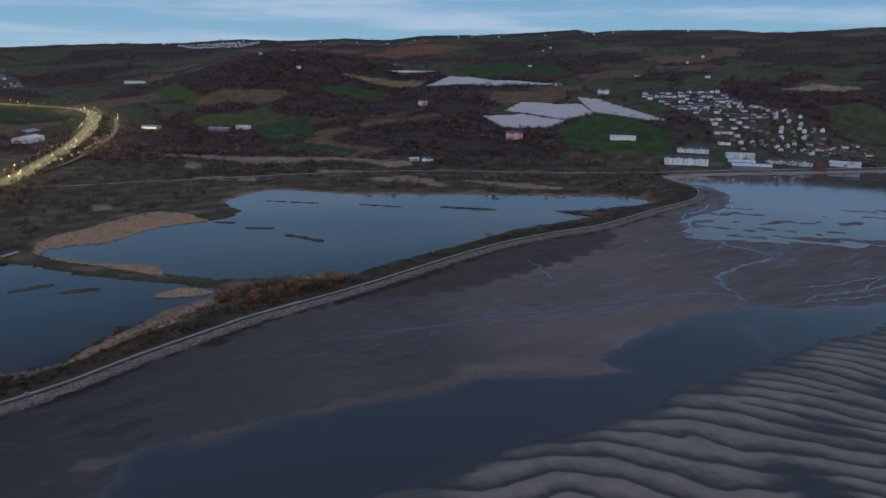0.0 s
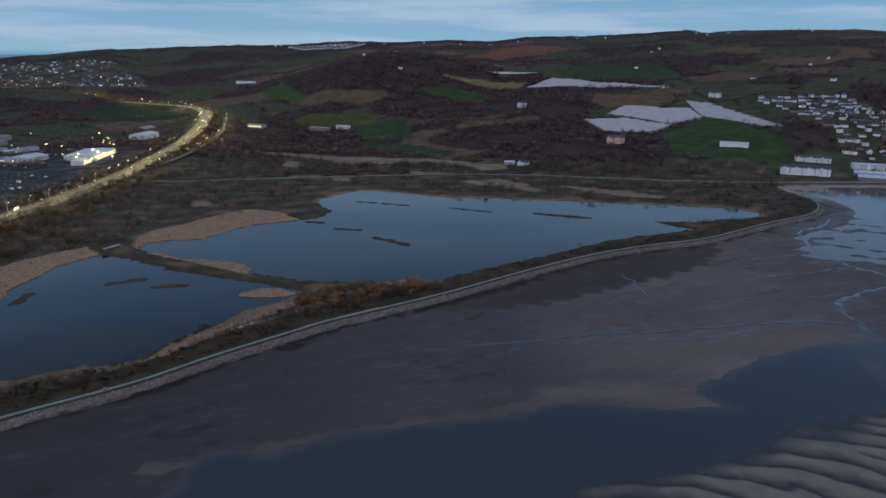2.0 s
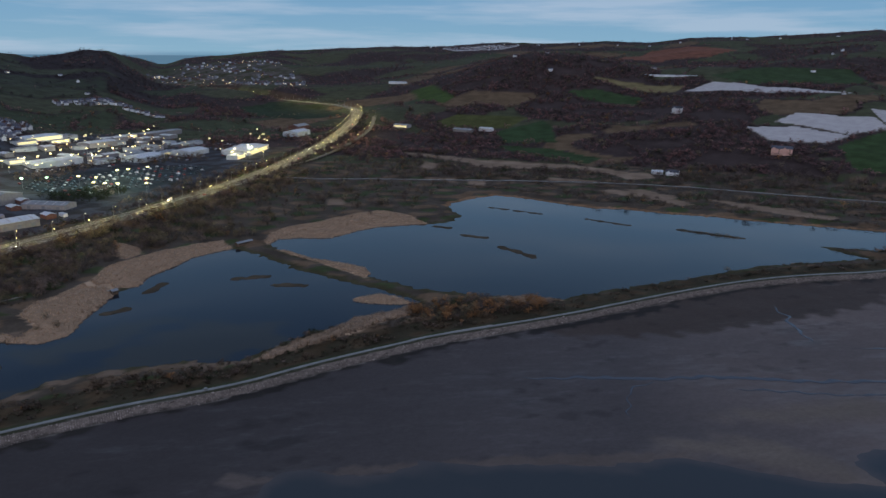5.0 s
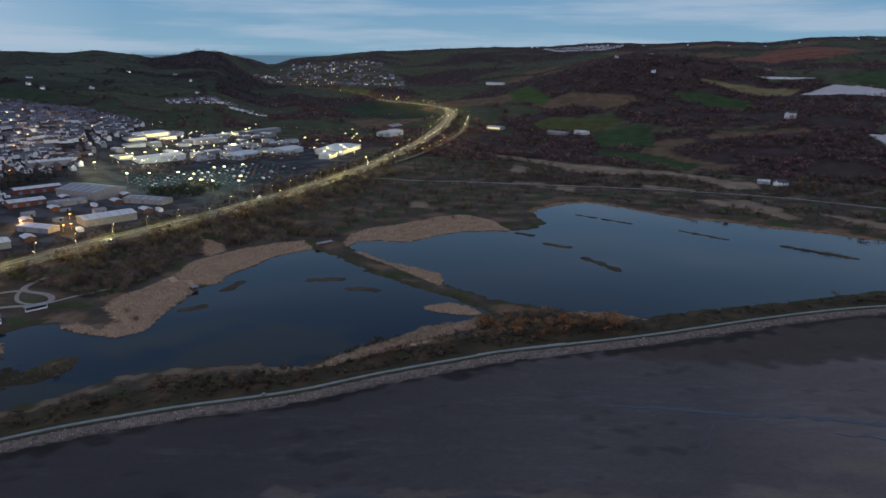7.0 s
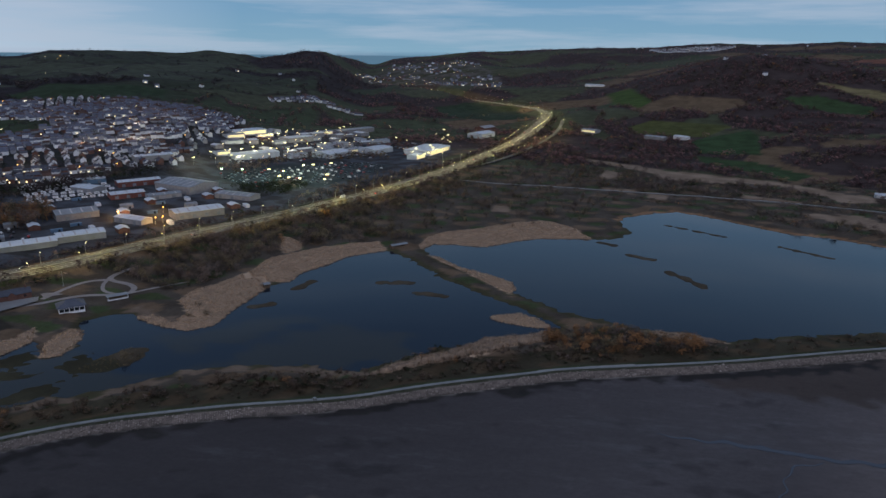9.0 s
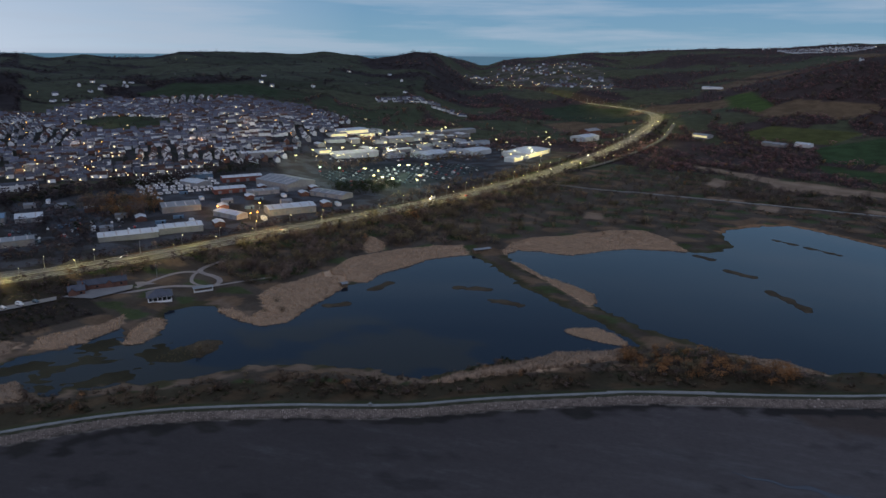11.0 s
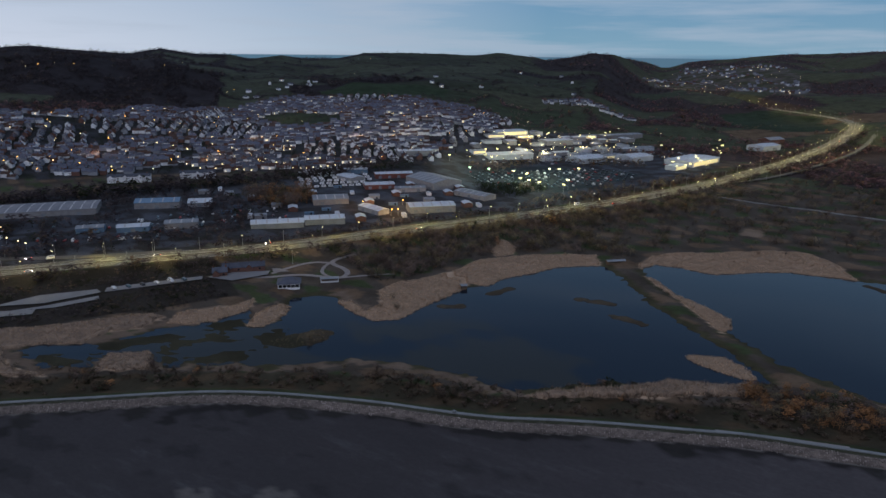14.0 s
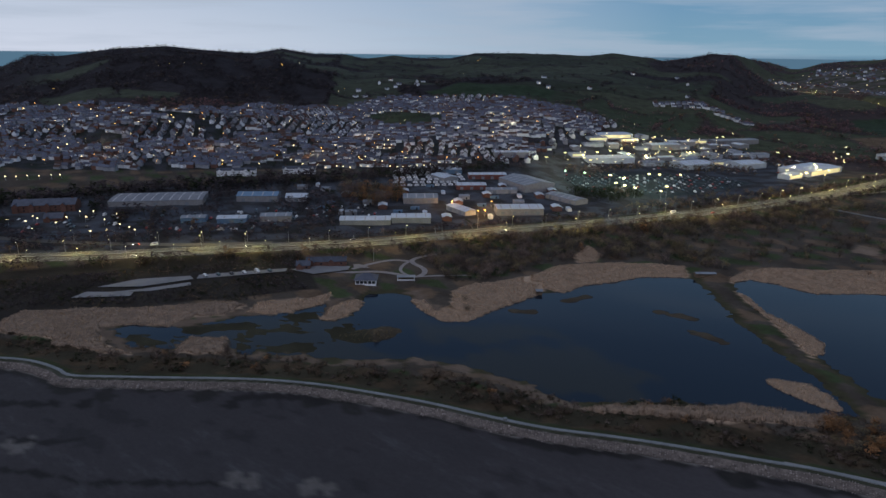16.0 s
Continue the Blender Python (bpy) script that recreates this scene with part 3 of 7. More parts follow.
def shape_of(x, y):
    """Height of the ground, with shore, sea wall, lagoons, islands and road bank. Also which points are tidal mud."""
    z = hills(x, y)
    land = inside(x, y, LAND)
    wall = off_line(x, y, CREST_LINE)
    shore = off_line(x, y, FAR_LINE)
    # lagoons
    deep, shallow = within(x, y, DEEP_LAGOON), within(x, y, SHALLOW_LAGOON)
    rag = 1.6 * lumps(x, y, 17, 5) + 0.9 * lumps(x, y, 7, 6)
    pool = np.maximum(deep, shallow) + rag
    low = np.clip(z, 1.0, None)
    z = np.where(pool > -14, np.where(pool > 0, np.maximum(-1.4, -0.16 * pool), np.minimum(low, 0.15 - 0.12 * pool)), z)
    # the western shallows, half drowned
    marsh = (x < -300) & (shallow > 2) & (y < 262)
    z = np.where(marsh, -0.02 + 0.10 * lumps(x, y, 34, 7) + 0.05 * lumps(x, y, 9, 8), z)
    z = np.where((shallow > 3) & (x > -300) & (x < -215) & (y < 380) & (y > 290), -0.12 + 0.10 * lumps(x, y, 40, 9) - 0.004 * (x + 300), z)
    for x0, y0, x1, y1 in ISLES_DEEP + ISLES_SHALLOW[:-1]:
        d = off_line(x, y, [(x0, y0), (x1, y1)])
        half = 2.6 if (x0, y0) in ((-195, 752), (-88, 738)) else 3.8
        z = np.maximum(z, np.where(d < 9, 0.55 * (1 - (d + 1.5 * lumps(x, y, 13, 4) + 0.8 * lumps(x, y, 5.5, 6)) / half), -5))
    isle = within(x, y, ISLE_GREEN)
    z = np.maximum(z, np.where(isle > -6, np.minimum(1.1, 0.2 * (isle + lumps(x, y, 8, 15))), -5))
    # sea wall: a bank with a path on it
    bank = np.clip(4.1 - 0.34 * np.clip(wall - 3.2, 0, None), None, 3.9)
    z = np.where(land, np.maximum(z, np.where(wall < 16, bank, -9)), z)
    z = np.where(land & (shore < 260), np.minimum(z, 1.3 + 0.085 * shore + 0.003 * np.clip(shore - 120, 0, None) ** 2), z)
    # mud
    chan = np.maximum(within(x, y, CHANNEL), within(x, y, ESTUARY))
    chan = np.minimum(chan, 0.5 * (x + 120))
    mud = -0.72 + 0.13 * lumps(x, y * 1.7, 70, 11) + 0.07 * lumps(x + 0.6 * y, y * 2.2, 23, 12) + 0.03 * lumps(x, y * 1.5, 8, 13)
    mud = mud + 0.12 * np.clip(within(x, y, SAND_BAR) + 8, 0, 10) / 4 + 0.1 * np.clip(within(x, y, SAND_BAR2) + 8, 0, 10) / 4
    mud = np.where(chan > -12, mud - 0.075 * np.clip(chan + 7 + 2.5 * lumps(x, y, 60, 14) + lumps(x, y, 18, 16), 0, 14), mud)
    mud = mud - 0.10 * np.clip((x - 230) / 160, 0, 1) * np.clip((y - 330) / 120, 0, 1)
    mud = mud + np.clip(1.9 - 0.05 * np.clip(wall - 5 + 3 * lumps(x, y, 26, 17), 0, None), 0, 1.9)
    mud = np.where(chan < -12, np.maximum(mud, -0.94), mud) + 0.75 * np.exp(-((x - 186) / 7) ** 2 - ((y - 386) / 20) ** 2)
    braid = np.clip((x - 110) / 130, 0, 1) * np.clip((y - 520) / 90, 0, 1) * np.clip((wall - 14) / 20, 0, 1)
    mud = mud + (-1.055 + 0.035 * lumps(x * 0.45 + y * 0.2, y * 1.0, 46, 71) + 0.03 * lumps(x * 0.5, y, 17, 72) - mud) * 0.97 * braid
    sandy = 0.52 * x - 0.854 * y + 206
    mud = np.where((sandy > -6) & (x > -48) & (x < 396) & (y > 170) & (y < 438), np.minimum(mud, -1.5), mud)
    rock = np.clip(3.9 - 0.80 * np.clip(wall - 2.0, 0, None), -9, 3.9)
    z = np.where(land, z, np.maximum(mud, np.maximum(np.where(wall < 16, rock, -9), np.where(shore < 12, 0.9 - 0.16 * shore, -9))))
    # the road's bank
    road = off_line(x, y, ROAD_LINE)
    road = np.minimum(road, off_line(x, y, SLIP) + 4)
    z = np.where(land & (road < 30), z + (np.maximum(road_height(x, y), 0) - z) * np.clip((30 - road) / 15, 0, 1), z)
    return z, land, pool, wall, chan


def road_height(x, y):
    """The level of the dual carriageway, which climbs up the valley."""
    return np.interp(np.asarray(y, float), [-700, 900, 1100, 1480, 1650, 1750, 1800, 1930], [7.0, 7.0, 10.0, 20.5, 24.0, 29.0, 37.0, 50.0])


def steps(parts):
    """Grid lines: (start, end, spacing) one after another."""
    return np.unique(np.concatenate([np.arange(a, b + s * 0.5, s) for a, b, s in parts]))


gx = steps([(-4900, -2700, 100), (-2700, -1900, 26), (-1900, -640, 11), (-640, -420, 5), (-420, 330, 2.8), (330, 900, 9), (900, 2600, 34), (2600, 4900, 120)])
gy = steps([(-900, -100, 80), (-100, 60, 9), (60, 830, 2.8), (830, 1050, 6), (1050, 2100, 11), (2100, 3700, 26), (3700, 4800, 110)])
GX, GY = np.meshgrid(gx, gy)
GZ, LANDM, POOL, WALL, CHAN = shape_of(GX, GY)


def cells(x, y, size, seed, stretch=1.0, turn=0.0):
    """A patchwork: for each point the number of its field, and how far its edge is."""
    rng = np.random.RandomState(seed)
    u = (x * np.cos(turn) + y * np.sin(turn)) / size
    v = (-x * np.sin(turn) + y * np.cos(turn)) / size * stretch
    iu, iv = np.floor(u).astype(int), np.floor(v).astype(int)
    jit = rng.rand(64, 64, 3)
    d1, d2, who = np.full(x.shape, 9.0), np.full(x.shape, 9.0), np.zeros(x.shape)
    for a in (-1, 0, 1):
        for b in (-1, 0, 1):
            j = jit[(iu + a) % 64, (iv + b) % 64]
            d = np.abs(iu + a + j[..., 0] - u) + np.abs(iv + b + j[..., 1] - v)
            first = d < d1
            d2 = np.where(first, d1, np.minimum(d2, d))
            who = np.where(first, j[..., 2], who)
            d1 = np.where(first, d, d1)
    return who, (d2 - d1) * size / 2


WHO, EDGE = cells(GX + 30 * lumps(GX, GY, 300, 31), GY + 30 * lumps(GX, GY, 260, 32), 170, 21, 1.3, 0.5)
MOUND = ((-410, 1930, 300, 260), (-150, 1560, 230, 150), (60, 1250, 260, 110), (-1750, 1770, 260, 230))


def woodiness(x, y, who):
    """Under 0.3: wood; above: field."""
    w = lumps(x, y, 900, 22) * 0.6 + (who - 0.5) * 2.2 + np.where(x < -700, 0.3, 0.26) + np.where((x < -650) & (x > -1500) & (y > 850) & (y < 1800), 0.5, 0)
    w = w + np.where((x > -700) & (np.hypot(x - 30, y - 90) < 1500), 0.4, 0)
    bearing = np.degrees(np.arctan2(30 - x, y - 90))
    w = w + np.where((x < -900) & (bearing > 47) & (bearing < 74), 0.75, 0) - np.where((x < -1250) & (bearing >= 76), 0.9, 0)
    for cx, cy, rx, ry in MOUND:
        w = np.where(((x - cx) / rx) ** 2 + ((y - cy) / ry) ** 2 < 1, -1.0, w)
    return w


WOODY = woodiness(GX, GY, WHO)
HILLY = np.hypot(GX - 30, GY - 90) > np.where(GX < -600, 1150, 1000)
FIELD = HILLY & (WOODY > 0.3)
cover = np.empty(GX.shape + (3,))
cover[:] = (0.072, 0.060, 0.050)
patch = lumps(GX, GY, 45, 23)[..., None]
cover = np.where(patch > 0.6, (0.048, 0.064, 0.030), cover)
cover = np.where(patch < -0.55, (0.130, 0.092, 0.064), cover)
# western hills stand against the sunset: their backlit shade is put into the colours
WEST_SHADE = (np.clip((-GX - 1050) / 500, 0, 1) * np.clip((2300 - GY) / 1000, 0, 1))[..., None]
# the woodland floor is coloured darker, for the shade under its trees
wood = np.array((0.050, 0.037, 0.037)) * (1 - WEST_SHADE) + np.array((0.026, 0.023, 0.027)) * WEST_SHADE
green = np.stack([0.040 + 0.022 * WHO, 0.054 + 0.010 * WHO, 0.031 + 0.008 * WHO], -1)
green = green * 1.12 * (1 - WEST_SHADE) + np.array((0.044, 0.051, 0.037)) * (0.7 + 0.6 * WHO[..., None]) * WEST_SHADE
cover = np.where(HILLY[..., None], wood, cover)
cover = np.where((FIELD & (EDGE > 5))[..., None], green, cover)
cover = np.where((FIELD & (EDGE > 5) & (WHO > 0.88) & (GX > -900))[..., None], (0.12, 0.085, 0.055), cover)
FIELDS = [(F_GREEN_A, (0.038, 0.066, 0.026)), (F_GREEN_B, (0.034, 0.062, 0.026)), (F_GREEN_C, (0.068, 0.075, 0.026)), (F_GREEN_D, (0.034, 0.058, 0.024)),
          (F_GREEN_E, (0.036, 0.062, 0.026)), (F_GREEN_F, (0.038, 0.062, 0.028)), (F_GREEN_G, (0.050, 0.080, 0.022)), (F_RED, (0.17, 0.075, 0.052)),
          (F_PALE, (0.17, 0.145, 0.075)), (F_STUBBLE, (0.26, 0.20, 0.15)), (F_BROWN, (0.12, 0.075, 0.055)), (F_GREEN_H, (0.030, 0.044, 0.024)),
          (F_GREEN_I, (0.028, 0.044, 0.024)), (F_GREEN_J, (0.027, 0.042, 0.024)), (F_PLASTIC_A, (0.30, 0.28, 0.26)), (F_PLASTIC_B, (0.30, 0.28, 0.26)),
          (F_PLASTIC_C, (0.30, 0.28, 0.26)), (F_PLASTIC_D, (0.30, 0.28, 0.26))]
FIELDS += [(outline, (0.22, 0.165, 0.125)) for outline in STRAW]
DEPOT = [(-690, 600), (-610, 590), (-565, 640), (-580, 740), (-610, 820), (-640, 815), (-720, 760), (-745, 640)]
YARDS = [(-530, 60), (-505, 250), (-505, 560), (-560, 860), (-640, 1010), (-760, 1010), (-960, 1060), (-960, 780), (-800, 600), (-770, 420), (-790, 200), (-760, -40), (-600, -60)]
for outline, one, two in ((TOWN, (0.036, 0.038, 0.044), (0.022, 0.025, 0.021)), (YARDS, (0.066, 0.072, 0.088), (0.038, 0.038, 0.040)), (DEPOT, (0.036, 0.050, 0.054), (0.052, 0.062, 0.066)), (VILLAGE_E, (0.08, 0.07, 0.055), (0.040, 0.055, 0.025)), (VILLAGE_N, (0.10, 0.09, 0.085), (0.050, 0.055, 0.030))):
    m = inside(GX, GY, outline)
    cover[m] = np.where((lumps(GX, GY, 40, 24) > -0.1)[..., None], one, two)[m]
for outline, colour in FIELDS:
    m = inside(GX, GY, outline)
    cover[m] = colour
cover[(POOL > -5) & LANDM] = (0.055, 0.052, 0.030)
cover[(POOL > 0.6) & LANDM] = (0.035, 0.032, 0.024)
cover[(POOL > 0.6) & LANDM & (GZ > 0.03)] = (0.072, 0.058, 0.042)
cover[(POOL > 2) & LANDM & (GX < -300) & (GY < 262)] = (0.040, 0.038, 0.025)
cover[(POOL > -5) & (POOL < -0.4) & LANDM & (GY > 735)] = (0.23, 0.14, 0.085)
for outline in (REED_HIDE, REED_NORTH, REED_DAM, REED_SPIT, REED_SHORE, REED_POINT, REED_WEST, REED_POOL, REED_ISLE, REED_BEND, REED_BACK, REED_END):
    cover[(within(GX, GY, outline) > 0) & (GZ > -0.1)] = (0.44, 0.32, 0.23)
cover[LANDM & (WALL < 26)] = (0.046, 0.040, 0.027)
cover[LANDM & (WALL < 26) & (lumps(GX, GY, 22, 45) > 0.3)] = (0.068, 0.050, 0.032)
cover[LANDM & (POOL > -9) & (POOL < -0.5) & (WALL > 13) & (GY < 335) & (GX < -190) & (GX > -380) & (lumps(GX, GY, 26, 67) > -0.5)] = (0.150, 0.112, 0.086)
cover[LANDM & (WALL < 4)] = (0.040, 0.048, 0.024)
cover[LANDM & (GX < -398) & (GY < 250) & (off_line(GX, GY, ROAD_LINE) > 14) & (POOL < -2) & (GX > -500)] = (0.030, 0.026, 0.023)
silty = np.clip((GX + 15 + 30 * lumps(GX, GY, 160, 44)) / 140, 0, 1)[..., None]
mud_tone = 1.06 * np.array((0.048, 0.043, 0.046)) * np.clip(1.1 + (GX[..., None] + 60) / 300, 0.70, 1.15) * (1 - silty) + np.array((0.124, 0.102, 0.100)) * np.clip(1.0 - (GX[..., None] - 60) / 420, 0.60, 1.0) * silty
cover[~LANDM] = mud_tone[~LANDM]
dark = np.clip((within(GX, GY, DARK_FLAT) + 4 * lumps(GX, GY * 1.5, 30, 41) + 2 * lumps(GX, GY, 11, 70)) / 5, 0, 1) * ~LANDM
cover = cover * (1 - dark[..., None]) + np.array((0.044, 0.034, 0.031)) * dark[..., None]
tide = ~LANDM & (WALL < 10.5 + 5 * lumps(GX, GY, 28, 42)) & (WALL > 4)
cover[tide] = (0.019, 0.017, 0.016)
weed = ~LANDM & (WALL < 120) & (lumps(GX * 0.8 + GY * 0.6, (GY * 0.8 - GX * 0.6) * 3.0, 75, 63) + 0.5 * lumps(GX, GY, 13, 64) > 1.15)
cover[weed] *= 0.72
for px, py, pr in ((-194, 179, 4.5), (-191, 185, 4), (-181, 206, 5), (-178, 211, 4), (-250, 96, 7)):
    cover[np.hypot(GX - px, GY - py) + 1.6 * lumps(GX, GY, 9, 65) < pr] = (0.088, 0.080, 0.076)
WRACK = [([(-256, 178), (-258, 189), (-254, 205), (-244, 222)], 2.6), ([(-186, 292), (-170, 309), (-160, 330)], 2.4), ([(-123, 375), (-105, 400), (-88, 416)], 2.2), ([(-292, 80), (-280, 104), (-276, 118)], 1.8), ([(-262, 84), (-248, 104), (-246, 116)], 1.2),
         ([(-236, 88), (-214, 120), (-198, 160), (-194, 172)], 0.9), ([(-215, 262), (-200, 278)], 1.6), ([(-70, 428), (-30, 470), (6, 508)], 2.5)]
for run, half in WRACK:
    cover[~LANDM & (off_line(GX, GY, run) + 1.6 * lumps(GX, GY, 14, 68) < half + 0.4)] = (0.015, 0.013, 0.013)
rim = off_line(GX, GY, [(20, 326), (1, 318), (-23, 306), (-48, 294), (-83, 277), (-99, 270), (-124, 252), (-142, 245)]) + 2.0 * lumps(GX, GY, 30, 69)
cover[~LANDM & (rim < 3.0)] = (0.080, 0.066, 0.062)
bar = np.clip((np.maximum(within(GX, GY, SAND_BAR), within(GX, GY, SAND_BAR2)) + 3 * lumps(GX, GY, 20, 43) + 4) / 10, 0, 1) * ~LANDM
cover = cover * (1 - bar[..., None]) + np.array((0.108, 0.090, 0.080)) * bar[..., None]
cover[~LANDM & (off_line(GX, GY, FAR_LINE) < 12)] = (0.22, 0.18, 0.15)


def sheet(name, X, Y, Z, mats, which=None, colours=None, smooth=True):
    """A grid of quads as a mesh object."""
    ny, nx = X.shape
    me = bpy.data.meshes.new(name)
    idx = np.arange(nx * ny).reshape(ny, nx)
    quads = np.stack([idx[:-1, :-1], idx[:-1, 1:], idx[1:, 1:], idx[1:, :-1]], -1).reshape(-1, 4)
    me.vertices.add(nx * ny)
    me.vertices.foreach_set("co", np.stack([X, Y, Z], -1).astype(np.float32).ravel())
    me.loops.add(quads.size)
    me.loops.foreach_set("vertex_index", quads.astype(np.int32).ravel())
    me.polygons.add(len(quads))
    me.polygons.foreach_set("loop_start", np.arange(0, quads.size, 4, dtype=np.int32))
    for m in mats:
        me.materials.append(m)
    if which is not None:
        me.polygons.foreach_set("material_index", which[:-1, :-1].astype(np.int32).ravel())
    me.polygons.foreach_set("use_smooth", np.full(len(quads), smooth))
    me.update(calc_edges=True)
    if colours is not None:
        a = me.color_attributes.new("cover", "FLOAT_COLOR", "POINT")
        a.data.foreach_set("color", (colours if colours.shape[2] == 4 else np.concatenate([colours, np.zeros(colours.shape[:2] + (1,))], -1)).astype(np.float32).ravel())
    return new(name, me)


cover[~LANDM & (WALL < 6.6) & (WALL > 2.6)] = (0.13, 0.12, 0.112)
cover[~LANDM & (WALL < 3.4)] = (0.030, 0.032, 0.020)
flow_x, flow_y = GX * 0.80 + GY * 0.60, GY * 0.80 - GX * 0.60
streak = 0.6 * lumps(flow_x * 0.35, flow_y, 60, 46) + 0.4 * lumps(flow_x * 0.3, flow_y, 24, 47)
brook = np.min([off_line(GX, GY, run) for run, wide in CREEKS[:6]], 0)
wetness = np.clip(0.10 + 0.16 * streak + 0.30 * np.clip((GX - 30) / 260, 0, 1) + 0.30 * np.exp(-brook / 14) + 0.5 * np.clip((CHAN + 12) / 14, 0, 1) - 0.6 * bar - 0.45 * dark - 0.25 * (rim < 5), 0, 1)
wetness = np.where(LANDM, 0, wetness)
ground = tagged(sheet("ground", GX, GY, GZ, [M_LAND, M_MUD], ~LANDM, np.concatenate([cover, wetness[..., None]], -1)), "brown scrub land, green fields and dark tidal mud", "ground", kind="structure")


def flat(name, outline, z, mat, grow=0.0):
    """A flat polygon; grow pushes its edge outwards."""
    p = np.array(outline, float)
    if grow:
        t = np.roll(p, -1, 0) - np.roll(p, 1, 0)
        n = np.stack([t[:, 1], -t[:, 0]], 1) / np.hypot(t[:, 0], t[:, 1])[:, None]
        area = np.sum(p[:, 0] * np.roll(p[:, 1], -1) - np.roll(p[:, 0], -1) * p[:, 1])
        p = p + n * grow * (1 if area > 0 else -1)
    bm = bmesh.new()
    bmesh.ops.triangulate(bm, faces=[bm.faces.new([bm.verts.new((x, y, z)) for x, y in p])])
    bmesh.ops.recalc_face_normals(bm, faces=bm.faces)
    me = bpy.data.meshes.new(name)
    bm.to_mesh(me)
    bm.free()
    if me.polygons and me.polygons[0].normal.z < 0:
        me.flip_normals()
    me.materials.append(mat)
    return new(name, me)


tagged(flat("deep_lagoon_water", DEEP_LAGOON, 0.0, M_WATER, 4), "still blue-grey lagoon water that mirrors the sky", "water", kind="structure")
WEED_BEDS = [[(-338, 142), (-348, 161), (-360, 207), (-351, 242), (-337, 258), (-328, 239), (-301, 226), (-311, 190)], [(-327, 298), (-310, 320), (-306, 357), (-281, 366), (-284, 315), (-300, 294)],
             [(-277, 271), (-273, 302), (-271, 348), (-255, 377), (-216, 386), (-194, 357), (-213, 336), (-243, 307)], [(-341, 178), (-343, 204), (-339, 240), (-310, 250), (-280, 273), (-279, 237), (-310, 195)]]
qx_, qy_ = np.meshgrid(np.arange(-425, -140, 3.0), np.arange(100, 530, 3.0))
bed = np.max([within(qx_, qy_, o) for o in WEED_BEDS], 0) + 6 * lumps(qx_, qy_, 30, 155) + 3 * lumps(qx_, qy_, 11, 156)
bed = np.clip((bed + 5) / 10, 0, 1)[..., None]
bed_tone = np.array((0.006, 0.011, 0.019)) * (1 - bed) + np.array((0.020, 0.019, 0.014)) * bed
tagged(sheet("shallow_lagoon_water", qx_, qy_, np.where(within(qx_, qy_, SHALLOW_LAGOON) > -7, -0.004, -4.0), [M_SHALLOW], colours=bed_tone), "dark shallow lagoon water with drowned grass", "water", kind="structure")
wx, wy = np.meshgrid(steps([(-430, -150, 40), (-150, 430, 3.4), (430, 4800, 230)]), steps([(-900, 90, 90), (90, 480, 3.4), (480, 820, 17), (820, 1500, 68)]))
depth = np.clip((-1.02 - np.minimum(shape_of(wx, wy)[0], -1.02)) / 0.55 + 0.06 * lumps(wx, wy, 35, 66), 0, 1)[..., None] ** 0.8
turbid = np.array((0.062, 0.056, 0.058)) * (1 - depth) + np.array((0.030, 0.036, 0.043)) * depth
tagged(sheet("tidal_water", wx, wy, np.full(wx.shape, -1.02), [M_TIDE], colours=turbid), "shallow tidal channel between the mud banks", "water", kind="structure")


def ribbon(name, line, offsets, mat, up=None, closed=False):
    """A strip along a line: offsets are (sideways to the left, height) from edge to edge; up: height of the line at each point."""
    p = np.array(line, float)
    t = np.gradient(p, axis=0)
    n = np.stack([-t[:, 1], t[:, 0]], 1) / np.hypot(t[:, 0], t[:, 1])[:, None]
    up = np.zeros(len(p)) if up is None else up
    X = np.stack([p[:, 0] + n[:, 0] * o for o, h in offsets], 1)
    Y = np.stack([p[:, 1] + n[:, 1] * o for o, h in offsets], 1)
    Z = np.stack([up + h for o, h in offsets], 1)
    return sheet(name, X, Y, Z, [mat], smooth=False)


wall_path = [p for p in smooth_line(CREST[2:], 4.0)]
tagged(ribbon("sea_wall_path", wall_path, [(-0.9, 3.7), (-0.9, 4.25), (0.9, 4.25), (0.9, 3.7)], M_PATH), "pale concrete path along the top of the sea wall", "path", kind="structure")
road_mid = ROAD_LINE
road_up = road_height(road_mid[:, 0], road_mid[:, 1])
tagged(ribbon("road", road_mid, [(-12, -0.5), (-12, 0.25), (-1.2, 0.35), (1.2, 0.35), (12, 0.25), (12, -0.5)], M_ASPHALT, road_up), "lamp-lit asphalt dual carriageway", "road", kind="structure")


def height(x, y):
    return shape_of(np.atleast_1d(np.asarray(x, float)), np.atleast_1d(np.asarray(y, float)))[0]


for run, wide in CREEKS:
    p = smooth_line(run, 2.2)
    tangent = np.gradient(p, axis=0)
    side = np.stack([-tangent[:, 1], tangent[:, 0]], 1) / np.hypot(tangent[:, 0], tangent[:, 1])[:, None]
    p = p + side * (1.6 * lumps(p[:, 0], p[:, 1], 19, 49))[:, None]
    s = np.linspace(0, 1, len(p))
    half = 0.5 * wide * (0.75 + 0.35 * lumps(p[:, 0], p[:, 1], 13, 50)) * np.clip(np.minimum(s, 1 - s) * 7 + 0.15, 0, 1)
    X, Y = (np.stack([p[:, k] + side[:, k] * half * e for e in (-1, -0.4, 0.4, 1)], 1) for k in (0, 1))
    Z = np.maximum(shape_of(X, Y)[0].max(1), -1.0)[:, None] + np.array((0.07, 0.10, 0.10, 0.07))
    tagged(sheet("tidal_creek", X, Y, Z, [M_TIDE], colours=np.full(X.shape + (3,), 1.0) * np.array((0.058, 0.064, 0.078))), "narrow creek of water draining over the mud", "water", kind="structure")

